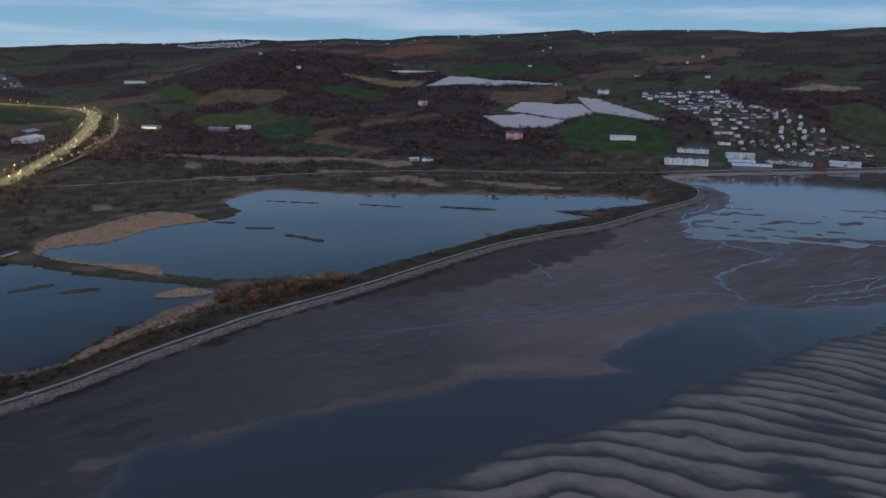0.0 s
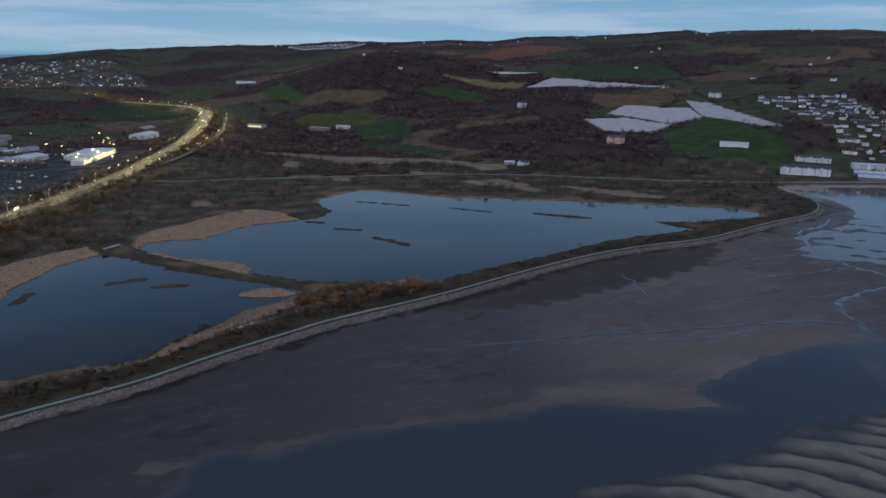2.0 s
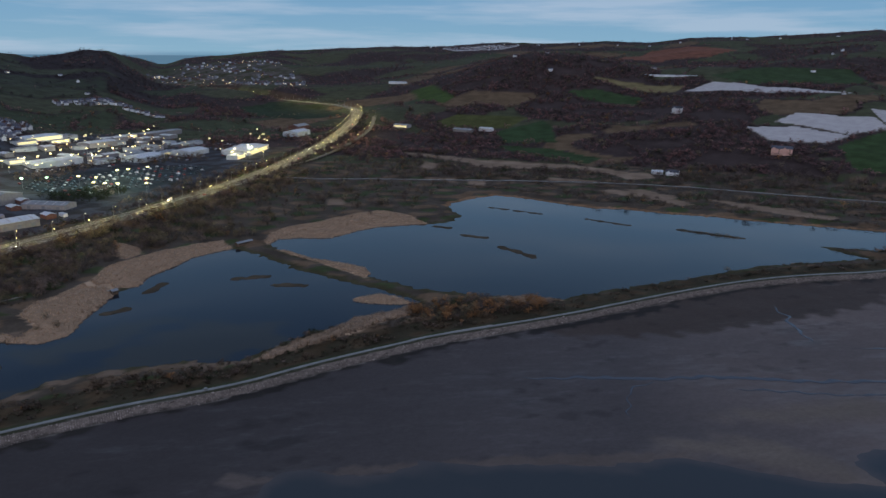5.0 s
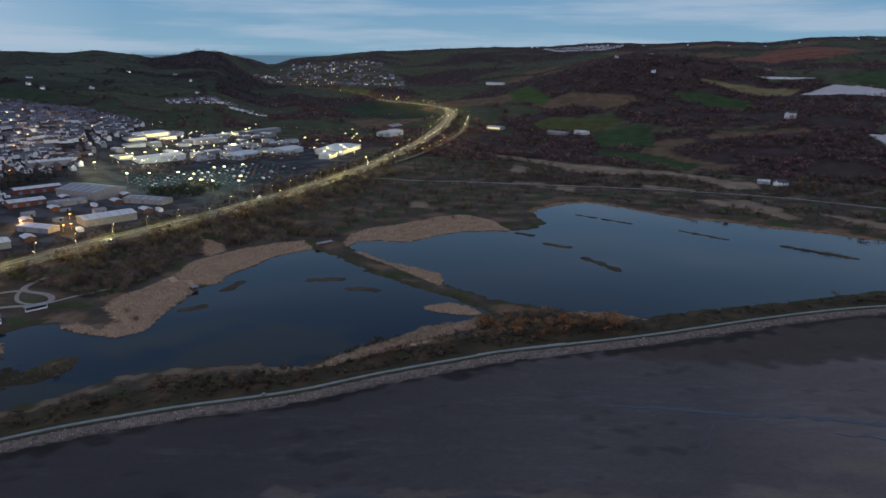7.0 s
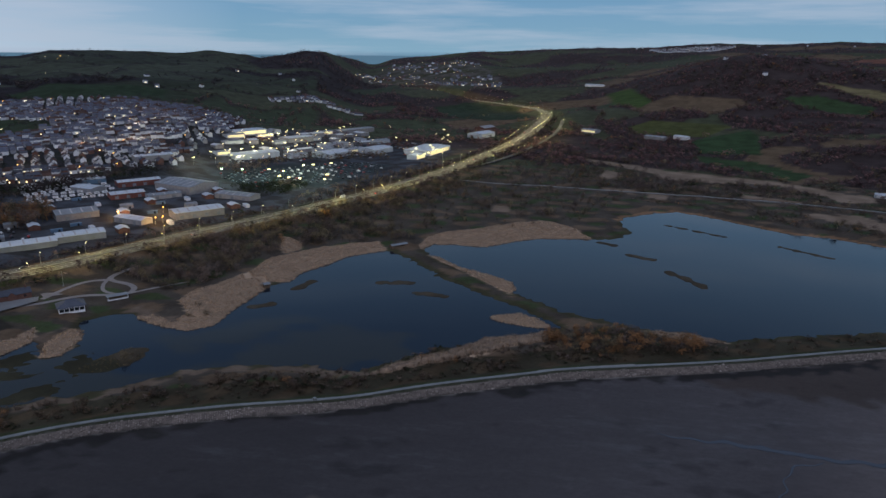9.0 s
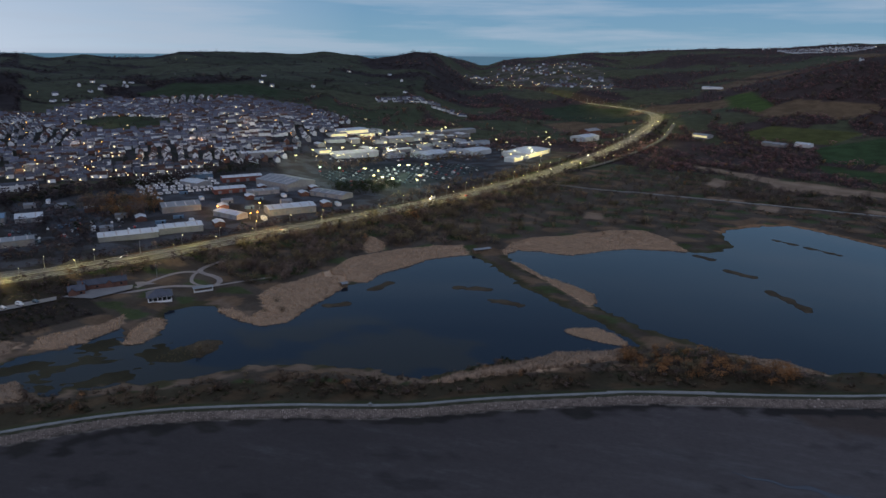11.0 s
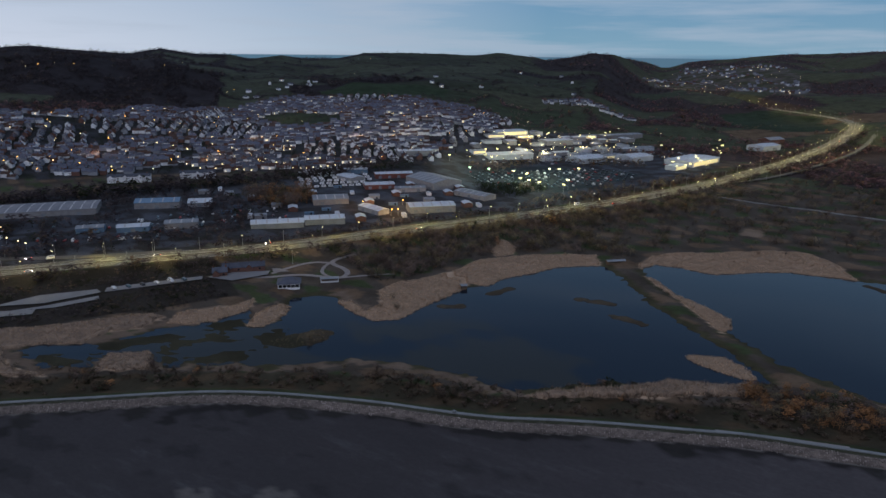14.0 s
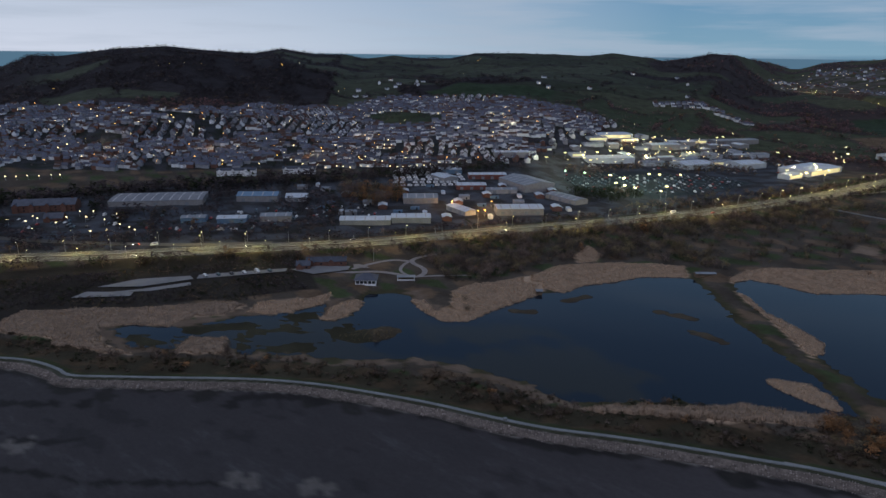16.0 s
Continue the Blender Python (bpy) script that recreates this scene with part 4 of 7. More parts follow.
# ---- building blocks ----
def mesh_of(name, verts, faces, mats, which=None, smooth=False):
    me = bpy.data.meshes.new(name)
    me.from_pydata([tuple(v) for v in verts], [], [tuple(f) for f in faces])
    for m in mats:
        me.materials.append(m)
    if which is not None:
        me.polygons.foreach_set("material_index", np.array(which, np.int32))
    if smooth:
        me.polygons.foreach_set("use_smooth", np.ones(len(faces), bool))
    me.update()
    return me


def triangles(name, verts, tris, mats, which=None, normals=None, tint=None):
    """A large mesh of triangles from arrays. normals: rounded shading, per vertex; tint: a number from 0 to 1 per vertex."""
    me = bpy.data.meshes.new(name)
    me.vertices.add(len(verts))
    me.vertices.foreach_set("co", np.asarray(verts, np.float32).ravel())
    me.loops.add(tris.size)
    me.loops.foreach_set("vertex_index", np.asarray(tris, np.int32).ravel())
    me.polygons.add(len(tris))
    me.polygons.foreach_set("loop_start", np.arange(0, tris.size, 3, dtype=np.int32))
    for m in mats:
        me.materials.append(m)
    if which is not None:
        me.polygons.foreach_set("material_index", np.asarray(which, np.int32))
    if normals is not None:
        me.polygons.foreach_set("use_smooth", np.ones(len(tris), bool))
    me.update(calc_edges=True)
    if tint is not None:
        me.attributes.new("tint", "FLOAT", "POINT").data.foreach_set("value", np.asarray(tint, np.float32))
    if normals is not None:
        me.normals_split_custom_set_from_vertices(normals.astype(np.float32))
    return me


def scatter(name, protos, x, y, z, size, tall, mats, which=None, seed=0):
    """Many copies of small triangle shapes in one mesh. protos: vertices, triangles and, for plants, normals; which: the material of each copy."""
    rng = np.random.RandomState(seed)
    turn, kind, shade = rng.uniform(0, 6.283, len(x)), rng.randint(0, len(protos), len(x)), rng.rand(len(x))
    V, T, N, S, Wm, base = [], [], [], [], [], 0
    for k, proto in enumerate(protos):
        pv, pt = proto[:2]
        sel = np.where(kind == k)[0]
        if not len(sel):
            continue
        c, s = np.cos(turn[sel])[:, None], np.sin(turn[sel])[:, None]
        px, py, pz = pv[None, :, 0] * size[sel, None], pv[None, :, 1] * size[sel, None], pv[None, :, 2] * tall[sel, None]
        V.append(np.stack([px * c - py * s + x[sel, None], px * s + py * c + y[sel, None], pz + z[sel, None]], -1).reshape(-1, 3))
        T.append((pt[None] + (np.arange(len(sel)) * len(pv))[:, None, None] + base).reshape(-1, 3))
        if len(proto) > 2:
            pn = proto[2]
            N.append(np.stack([pn[None, :, 0] * c - pn[None, :, 1] * s, pn[None, :, 0] * s + pn[None, :, 1] * c, np.repeat(pn[None, :, 2], len(sel), 0)], -1).reshape(-1, 3))
            S.append(np.repeat(shade[sel], len(pv)))
        if which is not None:
            Wm.append(np.repeat(which[sel], len(pt)))
        base += len(sel) * len(pv)
    me = triangles(name, np.concatenate(V), np.concatenate(T), mats, np.concatenate(Wm) if which is not None else None,
                   np.concatenate(N) if N else None, np.concatenate(S) if S else None)
    return new(name, me)


def jitter(outline, gap, seed):
    """Points about gap apart inside an outline."""
    rng = np.random.RandomState(seed)
    xs, ys = [p[0] for p in outline], [p[1] for p in outline]
    X, Y = np.meshgrid(np.arange(min(xs), max(xs) + gap, gap), np.arange(min(ys), max(ys) + gap, gap))
    X, Y = (X + rng.uniform(-0.48, 0.48, X.shape) * gap).ravel(), (Y + rng.uniform(-0.48, 0.48, Y.shape) * gap).ravel()
    m = inside(X, Y, outline)
    return X[m], Y[m]


def part(name, me, parent, label="", at=None):
    ob = new(name, me)
    ob.parent = parent
    if at is not None:
        ob.matrix_basis = at
    return tagged(ob, label) if label else ob


def boxes(*rows):
    """Vertices and faces of boxes: (x0, x1, y0, y1, z0, z1)."""
    V, F = [], []
    for x0, x1, y0, y1, z0, z1 in rows:
        b = len(V)
        V += [(x0, y0, z0), (x1, y0, z0), (x1, y1, z0), (x0, y1, z0), (x0, y0, z1), (x1, y0, z1), (x1, y1, z1), (x0, y1, z1)]
        F += [(b + 3, b + 2, b + 1, b), (b + 4, b + 5, b + 6, b + 7), (b, b + 1, b + 5, b + 4), (b + 1, b + 2, b + 6, b + 5), (b + 2, b + 3, b + 7, b + 6), (b + 3, b, b + 4, b + 7)]
    return V, F


def tube(points, radii, sides=6):
    """A round bar through points."""
    V, F = [], []
    for k, (p, r) in enumerate(zip(points, radii)):
        p = Vector(p)
        d = (Vector(points[min(k + 1, len(points) - 1)]) - Vector(points[max(k - 1, 0)])).normalized()
        a = d.orthogonal().normalized()
        b = d.cross(a)
        V += [tuple(p + a * r * math.cos(6.2832 * s / sides) + b * r * math.sin(6.2832 * s / sides)) for s in range(sides)]
    for k in range(len(points) - 1):
        F += [(k * sides + s, k * sides + (s + 1) % sides, (k + 1) * sides + (s + 1) % sides, (k + 1) * sides + s) for s in range(sides)]
    F += [tuple(range(sides))[::-1], tuple(range((len(points) - 1) * sides, len(points) * sides))]
    return V, F


def join(*meshes):
    V, F = [], []
    for v, f in meshes:
        F += [tuple(i + len(V) for i in face) for face in f]
        V += list(v)
    return V, F


# ---- the shore: rippled sand, boulders of the sea wall, reed beds ----
sx, sy = np.meshgrid(np.arange(-50, 400, 1.05), np.arange(168, 440, 1.05))
phase = (0.20 * sx + 0.97 * sy + 0.0013 * (sx - 70) ** 2 + 3.6 * lumps(sx, sy, 90, 53) + 1.7 * lumps(sx, sy, 38, 54) + 0.5 * lumps(sx, sy, 13, 59)) / 13.8
rng = np.random.RandomState(151)
for k in range(34):
    fx, fy = rng.uniform(-10, 330), rng.uniform(190, 400)
    phase = phase + (1 if k % 2 else -1) * np.arctan2(sy - fy, fx - sx if k % 3 else sx - fx) / 6.2832
saw = phase - np.floor(phase)
crest = np.where(saw < 0.84, (saw / 0.84) ** 0.62, ((1 - saw) / 0.16) ** 0.8)
fade = np.clip(0.80 + 0.42 * lumps(sx, sy, 62, 56), 0.25, 1.15)
shore_in = (sx * 0.52 - sy * 0.854 + 212) + 3 * lumps(sx, sy, 46, 57) + 1.5 * lumps(sx, sy, 15, 58)
rise = np.clip(shore_in / 26, -0.6, 1)
hollow = np.clip(lumps(sx, sy, 85, 152) - 0.35, 0, 1) * np.clip((sx - 90) / 60, 0, 1)
sz = -1.20 + 0.50 * rise + 0.95 * crest * fade * np.clip(rise * 1.5 - 0.3, 0, 1) - 0.35 * hollow - 1.2 * np.clip((sx - 340) / 60, 0, 1)
sz = sz - 2.0 * np.clip((190 + 5 * lumps(sx, sy, 40, 158) - sy) / 14, 0, 1) - 2.0 * np.clip((-26 + 5 * lumps(sx, sy, 40, 159) - sx) / 14, 0, 1)
# ripple shading goes into the colour too: wet dark troughs, pale crests
cover_tone = np.clip((crest * (0.6 + 0.5 * fade) - 0.26 - 0.8 * hollow + 0.06 * lumps(sx, sy, 7, 153)) * 2.0, 0, 1)[..., None] * np.clip(rise * 2.0 - 0.6, 0, 1)[..., None]
sand_cover = np.array((0.022, 0.022, 0.026)) * (1 - cover_tone) + np.array((0.160, 0.142, 0.124)) * cover_tone
tagged(sheet("sandbank", sx, sy, sz, [M_SAND], colours=np.concatenate([sand_cover, 0.5 * (1 - cover_tone)], -1)), "grey-brown sandbank with long tidal ripples", "sandbank", kind="structure")


def stone_mesh(seed):
    rng = random.Random(seed)
    bm = bmesh.new()
    bmesh.ops.create_icosphere(bm, subdivisions=1, radius=0.5)
    for v in bm.verts:
        v.co = Vector((v.co.x * rng.uniform(0.8, 1.25), v.co.y * rng.uniform(0.7, 1.1), v.co.z * rng.uniform(0.5, 0.85)))
    bmesh.ops.dissolve_limit(bm, angle_limit=0.25, verts=bm.verts, edges=bm.edges)
    bmesh.ops.triangulate(bm, faces=bm.faces)
    me = bpy.data.meshes.new("stone")
    bm.to_mesh(me)
    bm.free()
    me.materials.append(M_STONE)
    return me


STONES = [stone_mesh(k) for k in range(7)]
stone_protos = []
for me in STONES:
    v = np.array([tuple(p.co) for p in me.vertices])
    stone_protos.append((v, np.array([tuple(p.vertices) for p in me.polygons])))
line = smooth_line(CREST[2:], 1.0)
tangent = np.gradient(line, axis=0)
normal = np.stack([tangent[:, 1], -tangent[:, 0]], 1) / np.hypot(tangent[:, 0], tangent[:, 1])[:, None]
rng = np.random.RandomState(5)
pick = rng.randint(0, len(line), 8500)
out = 3.3 + 4.7 * rng.rand(8500) ** 1.3 + 0.8 * lumps(line[pick, 0], line[pick, 1], 25, 154) * rng.rand(8500)
bx, by = line[pick, 0] + normal[pick, 0] * out, line[pick, 1] + normal[pick, 1] * out
bz = np.interp(out, [3.1, 4.1, 5.5, 6.9, 8.1, 9.2], [3.62, 2.95, 1.95, 0.95, -0.1, -1.2])
bs = rng.uniform(0.35, 0.9, 8500) * np.where(rng.rand(8500) < 0.05, 1.9, 1)
revetment = tagged(new("sea_wall_revetment"), "sloping bank of pale limestone boulders", "sea wall", kind="structure")
close = np.where((by > 245) & (by < 275))[0][:300]
rest = np.setdiff1d(np.arange(8500), close)
rubble = scatter("boulders", stone_protos, bx[rest], by[rest], bz[rest] + 0.1, bs[rest], bs[rest], [M_STONE], seed=6)
rubble.parent = revetment
tagged(rubble, kind="stuff")
for k in close:
    ob = part("boulder", STONES[k % 7], revetment, at=pose(bx[k], by[k], bz[k] + 0.1, 0, 0, 40 * k) @ Matrix.Diagonal((bs[k], bs[k], bs[k], 1)))

face = ribbon("revetment_face", smooth_line(CREST[2:], 3.0), [(-3.1, 3.62), (-4.1, 2.95), (-5.5, 1.95), (-6.9, 0.95), (-8.1, -0.1), (-9.2, -1.2)], M_RUBBLE)
face.parent = revetment
REEDS = [REED_HIDE, REED_NORTH, REED_DAM, REED_SPIT, REED_SHORE, REED_POINT, REED_WEST, REED_POOL, REED_ISLE, REED_BEND, REED_BACK, REED_END]


def tuft(seed, blades=5):
    rng = np.random.RandomState(seed)
    V, T = [], []
    for k in range(blades):
        a, r = rng.uniform(0, 6.283), 0.75 * rng.rand() ** 0.5
        x, y, w, h = r * np.cos(a), r * np.sin(a), rng.uniform(0.16, 0.34), rng.uniform(0.7, 1.05)
        b, lean = rng.uniform(0, 6.283), rng.uniform(-0.5, 0.5, 2)
        V += [(x - w * np.cos(b), y - w * np.sin(b), 0), (x + w * np.cos(b), y + w * np.sin(b), 0), (x + lean[0], y + lean[1], h)]
        T.append((3 * k, 3 * k + 1, 3 * k + 2))
    V, T = np.array(V), np.array(T)
    N = V * np.array((0.55, 0.55, 0.0)) + np.array((0, 0, 0.75)) + np.repeat(rng.normal(size=(blades, 3)) * 0.22, 3, 0)
    N /= np.linalg.norm(N, axis=1)[:, None]
    return V, T, N


TUFTS = [tuft(k) for k in range(8)]
for k, outline in enumerate(REEDS):
    x, y = jitter(outline, 1.25, 60 + k)
    d = within(x, y, outline)
    keep = (d + 1.2 * lumps(x, y, 8, 61) > 0) & (lumps(x, y, 13, 62) > -1.15)
    if outline is REED_HIDE:
        keep &= off_line(x, y, [(-381, 398), (-368, 392), (-362, 398), (-347, 391)]) > 2.6
    x, y, d = x[keep], y[keep], d[keep]
    z = np.maximum(height(x, y), -0.2)
    tall = (1.35 + 0.40 * lumps(x, y, 12, 63) + 0.16 * lumps(x, y, 5, 64) + np.random.RandomState(k).uniform(-0.2, 0.2, len(x))) * np.clip(0.55 + d / 5, 0.5, 1.15) * (2.2 if outline is REED_SHORE else 1.0)
    grey = outline in (REED_SHORE, REED_WEST, REED_END, REED_BEND, REED_POINT)
    xs, ys = [q[0] for q in outline], [q[1] for q in outline]
    cx, cy = np.meshgrid(np.arange(min(xs) - 3, max(xs) + 4, 1.5), np.arange(min(ys) - 3, max(ys) + 4, 1.5))
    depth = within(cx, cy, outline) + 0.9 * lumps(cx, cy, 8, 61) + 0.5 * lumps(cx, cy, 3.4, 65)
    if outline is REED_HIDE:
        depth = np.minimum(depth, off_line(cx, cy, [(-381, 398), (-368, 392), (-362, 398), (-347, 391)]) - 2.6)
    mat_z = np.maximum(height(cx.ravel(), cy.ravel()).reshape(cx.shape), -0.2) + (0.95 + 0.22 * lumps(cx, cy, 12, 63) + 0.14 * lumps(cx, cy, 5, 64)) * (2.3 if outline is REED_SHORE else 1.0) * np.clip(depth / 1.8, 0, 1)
    bed = tagged(new("reed_bed"), "bed of dry straw-coloured reeds at the water's edge", "reeds", kind="stuff")
    stems = scatter("stems", TUFTS, x, y, z + 0.25, np.full(len(x), 0.9), tall, [M_REED_GREY if grey else M_REED], seed=k)
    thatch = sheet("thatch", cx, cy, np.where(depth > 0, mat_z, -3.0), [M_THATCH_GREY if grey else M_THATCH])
    stems.parent = thatch.parent = bed

# ---- trees and scrub, bare or in early leaf ----
M_BARK = material("grey_bark", (0.10, 0.08, 0.065), 0.95, 1.0, 0.3)
M_TWIG = material("bare_brown_twigs", (0.185, 0.138, 0.120), 0.95, 30.0, 0.2, second=(0.125, 0.096, 0.088), tint=0.38)
M_OLIVE = material("budding_olive_twigs", (0.225, 0.178, 0.112), 0.95, 25.0, 0.2, second=(0.155, 0.126, 0.084), tint=0.38)
M_ORANGE = material("orange_willow_twigs", (0.36, 0.185, 0.088), 0.95, 12.0, 0.2, second=(0.24, 0.135, 0.075), tint=0.3)
M_EVER = material("dark_evergreen_leaves", (0.040, 0.048, 0.028), 0.9, 10.0, 0.3, tint=0.35)
M_GORSE = material("dead_bracken", (0.140, 0.101, 0.076), 0.95, 12.0, 0.25, second=(0.096, 0.074, 0.060), tint=0.28)
M_RUST = material("red_brown_bare_woods", (0.265, 0.145, 0.138), 0.95, 60.0, 0.2, second=(0.150, 0.100, 0.103), tint=0.42)
# own dark tone of valley trees; on the western hills it stands for backlight
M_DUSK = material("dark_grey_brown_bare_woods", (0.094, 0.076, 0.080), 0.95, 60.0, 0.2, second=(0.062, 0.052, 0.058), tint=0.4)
TWIGS = [M_TWIG, M_OLIVE, M_ORANGE, M_EVER, M_GORSE]
BANKS = [M_GORSE, M_TWIG, M_GORSE, M_EVER, M_GORSE]
RUSTY = [M_RUST, M_OLIVE, M_ORANGE, M_EVER, M_TWIG]
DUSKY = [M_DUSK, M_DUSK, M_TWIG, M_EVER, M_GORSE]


def crown(seed, count, leaf, lobes=6, low=0.12, flat_top=1.0):
    """A crown one metre tall and about one wide, of loose twig clumps round several limbs."""
    rng = np.random.RandomState(seed)
    c = np.stack([rng.uniform(-0.3, 0.3, lobes), rng.uniform(-0.3, 0.3, lobes), rng.uniform(low + 0.22, 0.82, lobes) * flat_top], 1)
    which = rng.randint(0, lobes, count)
    d = rng.normal(size=(count, 3))
    d /= np.linalg.norm(d, axis=1)[:, None]
    p = c[which] + d * (0.10 + 0.14 * rng.rand(count, 1)) * rng.uniform(0.7, 1.25, lobes)[which][:, None]
    p[:, 2] = np.clip(p[:, 2], low * 0.6, 1.05)
    a, b = rng.normal(size=(count, 3)), rng.normal(size=(count, 3))
    a /= np.linalg.norm(a, axis=1)[:, None]
    b /= np.linalg.norm(b, axis=1)[:, None]
    a[:, 2] *= 0.35
    b[:, 2] *= 0.35
    size = leaf * rng.uniform(0.6, 1.3, (count, 1))
    V = np.stack([p + a * size, p - a * size * 0.6 + b * size * 0.5, p - b * size], 1)
    out = 0.6 * (p - c[which]) / 0.2 + 0.8 * (p - np.array((0, 0, 0.42))) / 0.4 + rng.normal(size=(count, 3)) * 0.16 + np.array((0, 0, 0.25))
    out /= np.linalg.norm(out, axis=1)[:, None]
    flip = np.einsum("ij,ij->i", np.cross(V[:, 1] - V[:, 0], V[:, 2] - V[:, 0]), out) < 0
    V[flip] = V[flip][:, ::-1]
    return V.reshape(-1, 3), np.arange(3 * count).reshape(-1, 3), np.repeat(out, 3, 0)


def with_trunk(proto, r=0.03, top=0.6):
    V, T, N = proto
    n = len(V)
    ring = [(r * math.cos(a), r * math.sin(a), 0.0) for a in (0, 2.09, 4.19)] + [(0.02, 0.01, top)]
    sides = [(math.cos(a), math.sin(a), 0.0) for a in (0, 2.09, 4.19)] + [(0.0, 0.0, 1.0)]
    return np.vstack([V, ring]), np.vstack([T, [(n, n + 1, n + 3), (n + 1, n + 2, n + 3), (n + 2, n, n + 3)]]), np.vstack([N, sides])


FAR_TREES = [with_trunk(crown(k, 28, 0.185, 6)) for k in range(8)]
MID_TREES = [with_trunk(crown(20 + k, 170, 0.075, 8)) for k in range(8)]
BUSHES = [crown(40 + k, 60, 0.13, 5, 0.02) for k in range(8)]
PAVED = []


def stand(name, label, points, low, high, weights, protos, wide=(0.8, 1.2), seed=0, sink=0.1, mats=TWIGS):
    """A wood or thicket as one object."""
    x, y = points
    rng = np.random.RandomState(seed)
    z = height(x, y)
    keep = (z > 0.12) & inside(x, y, LAND)
    x, y, z = x[keep], y[keep], z[keep]
    tall = rng.uniform(low, high, len(x)) * (1 + 0.22 * lumps(x, y, 40, seed + 3))
    size = tall * rng.uniform(*wide, len(x))
    soft = np.clip(0.5 + 0.35 * lumps(x, y, 60, seed + 5) + rng.uniform(-0.3, 0.3, len(x)), 0, 0.999)
    which = np.searchsorted(np.cumsum(weights) / np.sum(weights), soft)
    return tagged(scatter(name, protos, x, y, z - sink, size, tall, mats, which, seed), label, "trees" if high > 4 else "scrub", kind="stuff")


def clear_of(x, y, road=16.0, pool=-3.0):
    """Points that stand on free land."""
    m = np.minimum(off_line(x, y, ROAD_LINE), off_line(x, y, SLIP) + 6) > road
    m &= off_line(x, y, CREST_LINE) > 7.5
    m &= np.maximum(within(x, y, DEEP_LAGOON), within(x, y, SHALLOW_LAGOON)) < pool
    for o in REEDS + PAVED + STRAW:
        m &= within(x, y, o) < 0.5
    m &= off_line(x, y, RAILWAY) > 7
    return m


def some(outline, gap, seed, road=16.0, gate=-9.0, size=60):
    x, y = jitter(outline, gap, seed)
    m = clear_of(x, y, road) & (lumps(x, y, size, seed + 9) > gate)
    return x[m], y[m]


def thin(points, gate, seed):
    """Thick near the road and the hide, scattered clumps over the wet meadow."""
    x, y = points
    m = (y < 560 + 40 * lumps(x, y, 90, seed)) | (off_line(x, y, ROAD_LINE) < 62) | (lumps(x, y, 38, seed + 1) > gate)
    return x[m], y[m]


BELT = [(-478, 335), (-478, 900), (-500, 1000), (-330, 960), (-265, 830), (-262, 700), (-300, 690), (-345, 640), (-350, 540), (-372, 525), (-400, 470), (-402, 430), (-392, 405), (-380, 370), (-384, 340), (-420, 338)]
NORTH = [(-500, 1000), (-330, 960), (-265, 835), (-100, 818), (240, 798), (288, 850), (288, 925), (330, 990), (150, 1030), (-200, 1090), (-520, 1130)]
CAR_PARK = [(-432, 92), (-420, 130), (-434, 175), (-442, 235), (-452, 238), (-459, 170), (-462, 130), (-450, 105)]
GARDEN = [(-452, 246), (-456, 300), (-454, 340), (-420, 335), (-388, 325), (-384, 300), (-388, 268), (-425, 240)]
PAVED += [CAR_PARK, GARDEN]
stand("thicket", "thicket of bare willow and alder beside the lagoons", thin(some(BELT, 5.8, 71, gate=-0.45, size=26), 0.6, 71), 4.0, 9.0, (5, 5, 0.25, 0.5, 1), MID_TREES, (0.9, 1.5), 71)
stand("scrub", "low brown scrub under the trees", thin(some(BELT, 5.2, 72, gate=-0.5, size=30), 0.35, 72), 1.0, 2.4, (2, 2, 0.1, 2, 4), BUSHES, (1.2, 2.2), 72)
stand("scrub", "rough scrub and bracken north of the lagoon", some(NORTH, 5.5, 73, gate=-0.3), 1.2, 3.0, (4, 2, 0.2, 0.5, 4), BUSHES, (1.2, 2.4), 73)
stand("thicket", "bare hedgerow trees north of the lagoon", some(NORTH, 8.0, 74, gate=0.25, size=80), 4.0, 8.0, (6, 2, 0.3, 0.5, 1), MID_TREES, (0.9, 1.4), 74)
bank_x, bank_y = jitter([(-400, -60), (-330, 60), (-290, 100), (-110, 390), (-60, 440), (310, 800), (300, 860), (150, 740), (-60, 500), (-190, 430), (-215, 330), (-300, 210), (-345, 160), (-350, 100), (-420, 20)], 3.4, 75)
m = clear_of(bank_x, bank_y, pool=-0.5) & (off_line(bank_x, bank_y, CREST_LINE) > 9) & (lumps(bank_x, bank_y, 24, 76) > -0.45)
m &= (bank_y < 470) | (lumps(bank_x, bank_y, 14, 77) > 0.1)
stand("scrub", "dark bramble and dead bracken on the sea bank", (bank_x[m], bank_y[m]), 0.9, 2.5, (2, 1, 0.2, 1, 4), BUSHES, (1.3, 2.3), 75, 0.1, BANKS)
m2 = m & (lumps(bank_x, bank_y, 30, 78) > 0.45) & (bank_y < 440)
stand("thicket", "bushes between the shallow lagoon and the sea bank", (bank_x[m2], bank_y[m2]), 2.0, 4.2, (3, 4, 0.6, 0.5, 2), MID_TREES, (1.0, 1.7), 79, 0.1, [M_TWIG, M_GORSE, M_ORANGE, M_EVER, M_GORSE])
WEST_SCRUB = [(-480, -80), (-474, 245), (-462, 250), (-440, 236), (-400, 240), (-392, 205), (-402, 150), (-415, 90), (-425, -60)]
stand("scrub", "dark scrub round the car park", some(WEST_SCRUB, 3.6, 80, 15.0), 1.0, 2.8, (3, 2, 0.1, 2, 3), BUSHES, (1.2, 2.0), 80, 0.1, DUSKY)
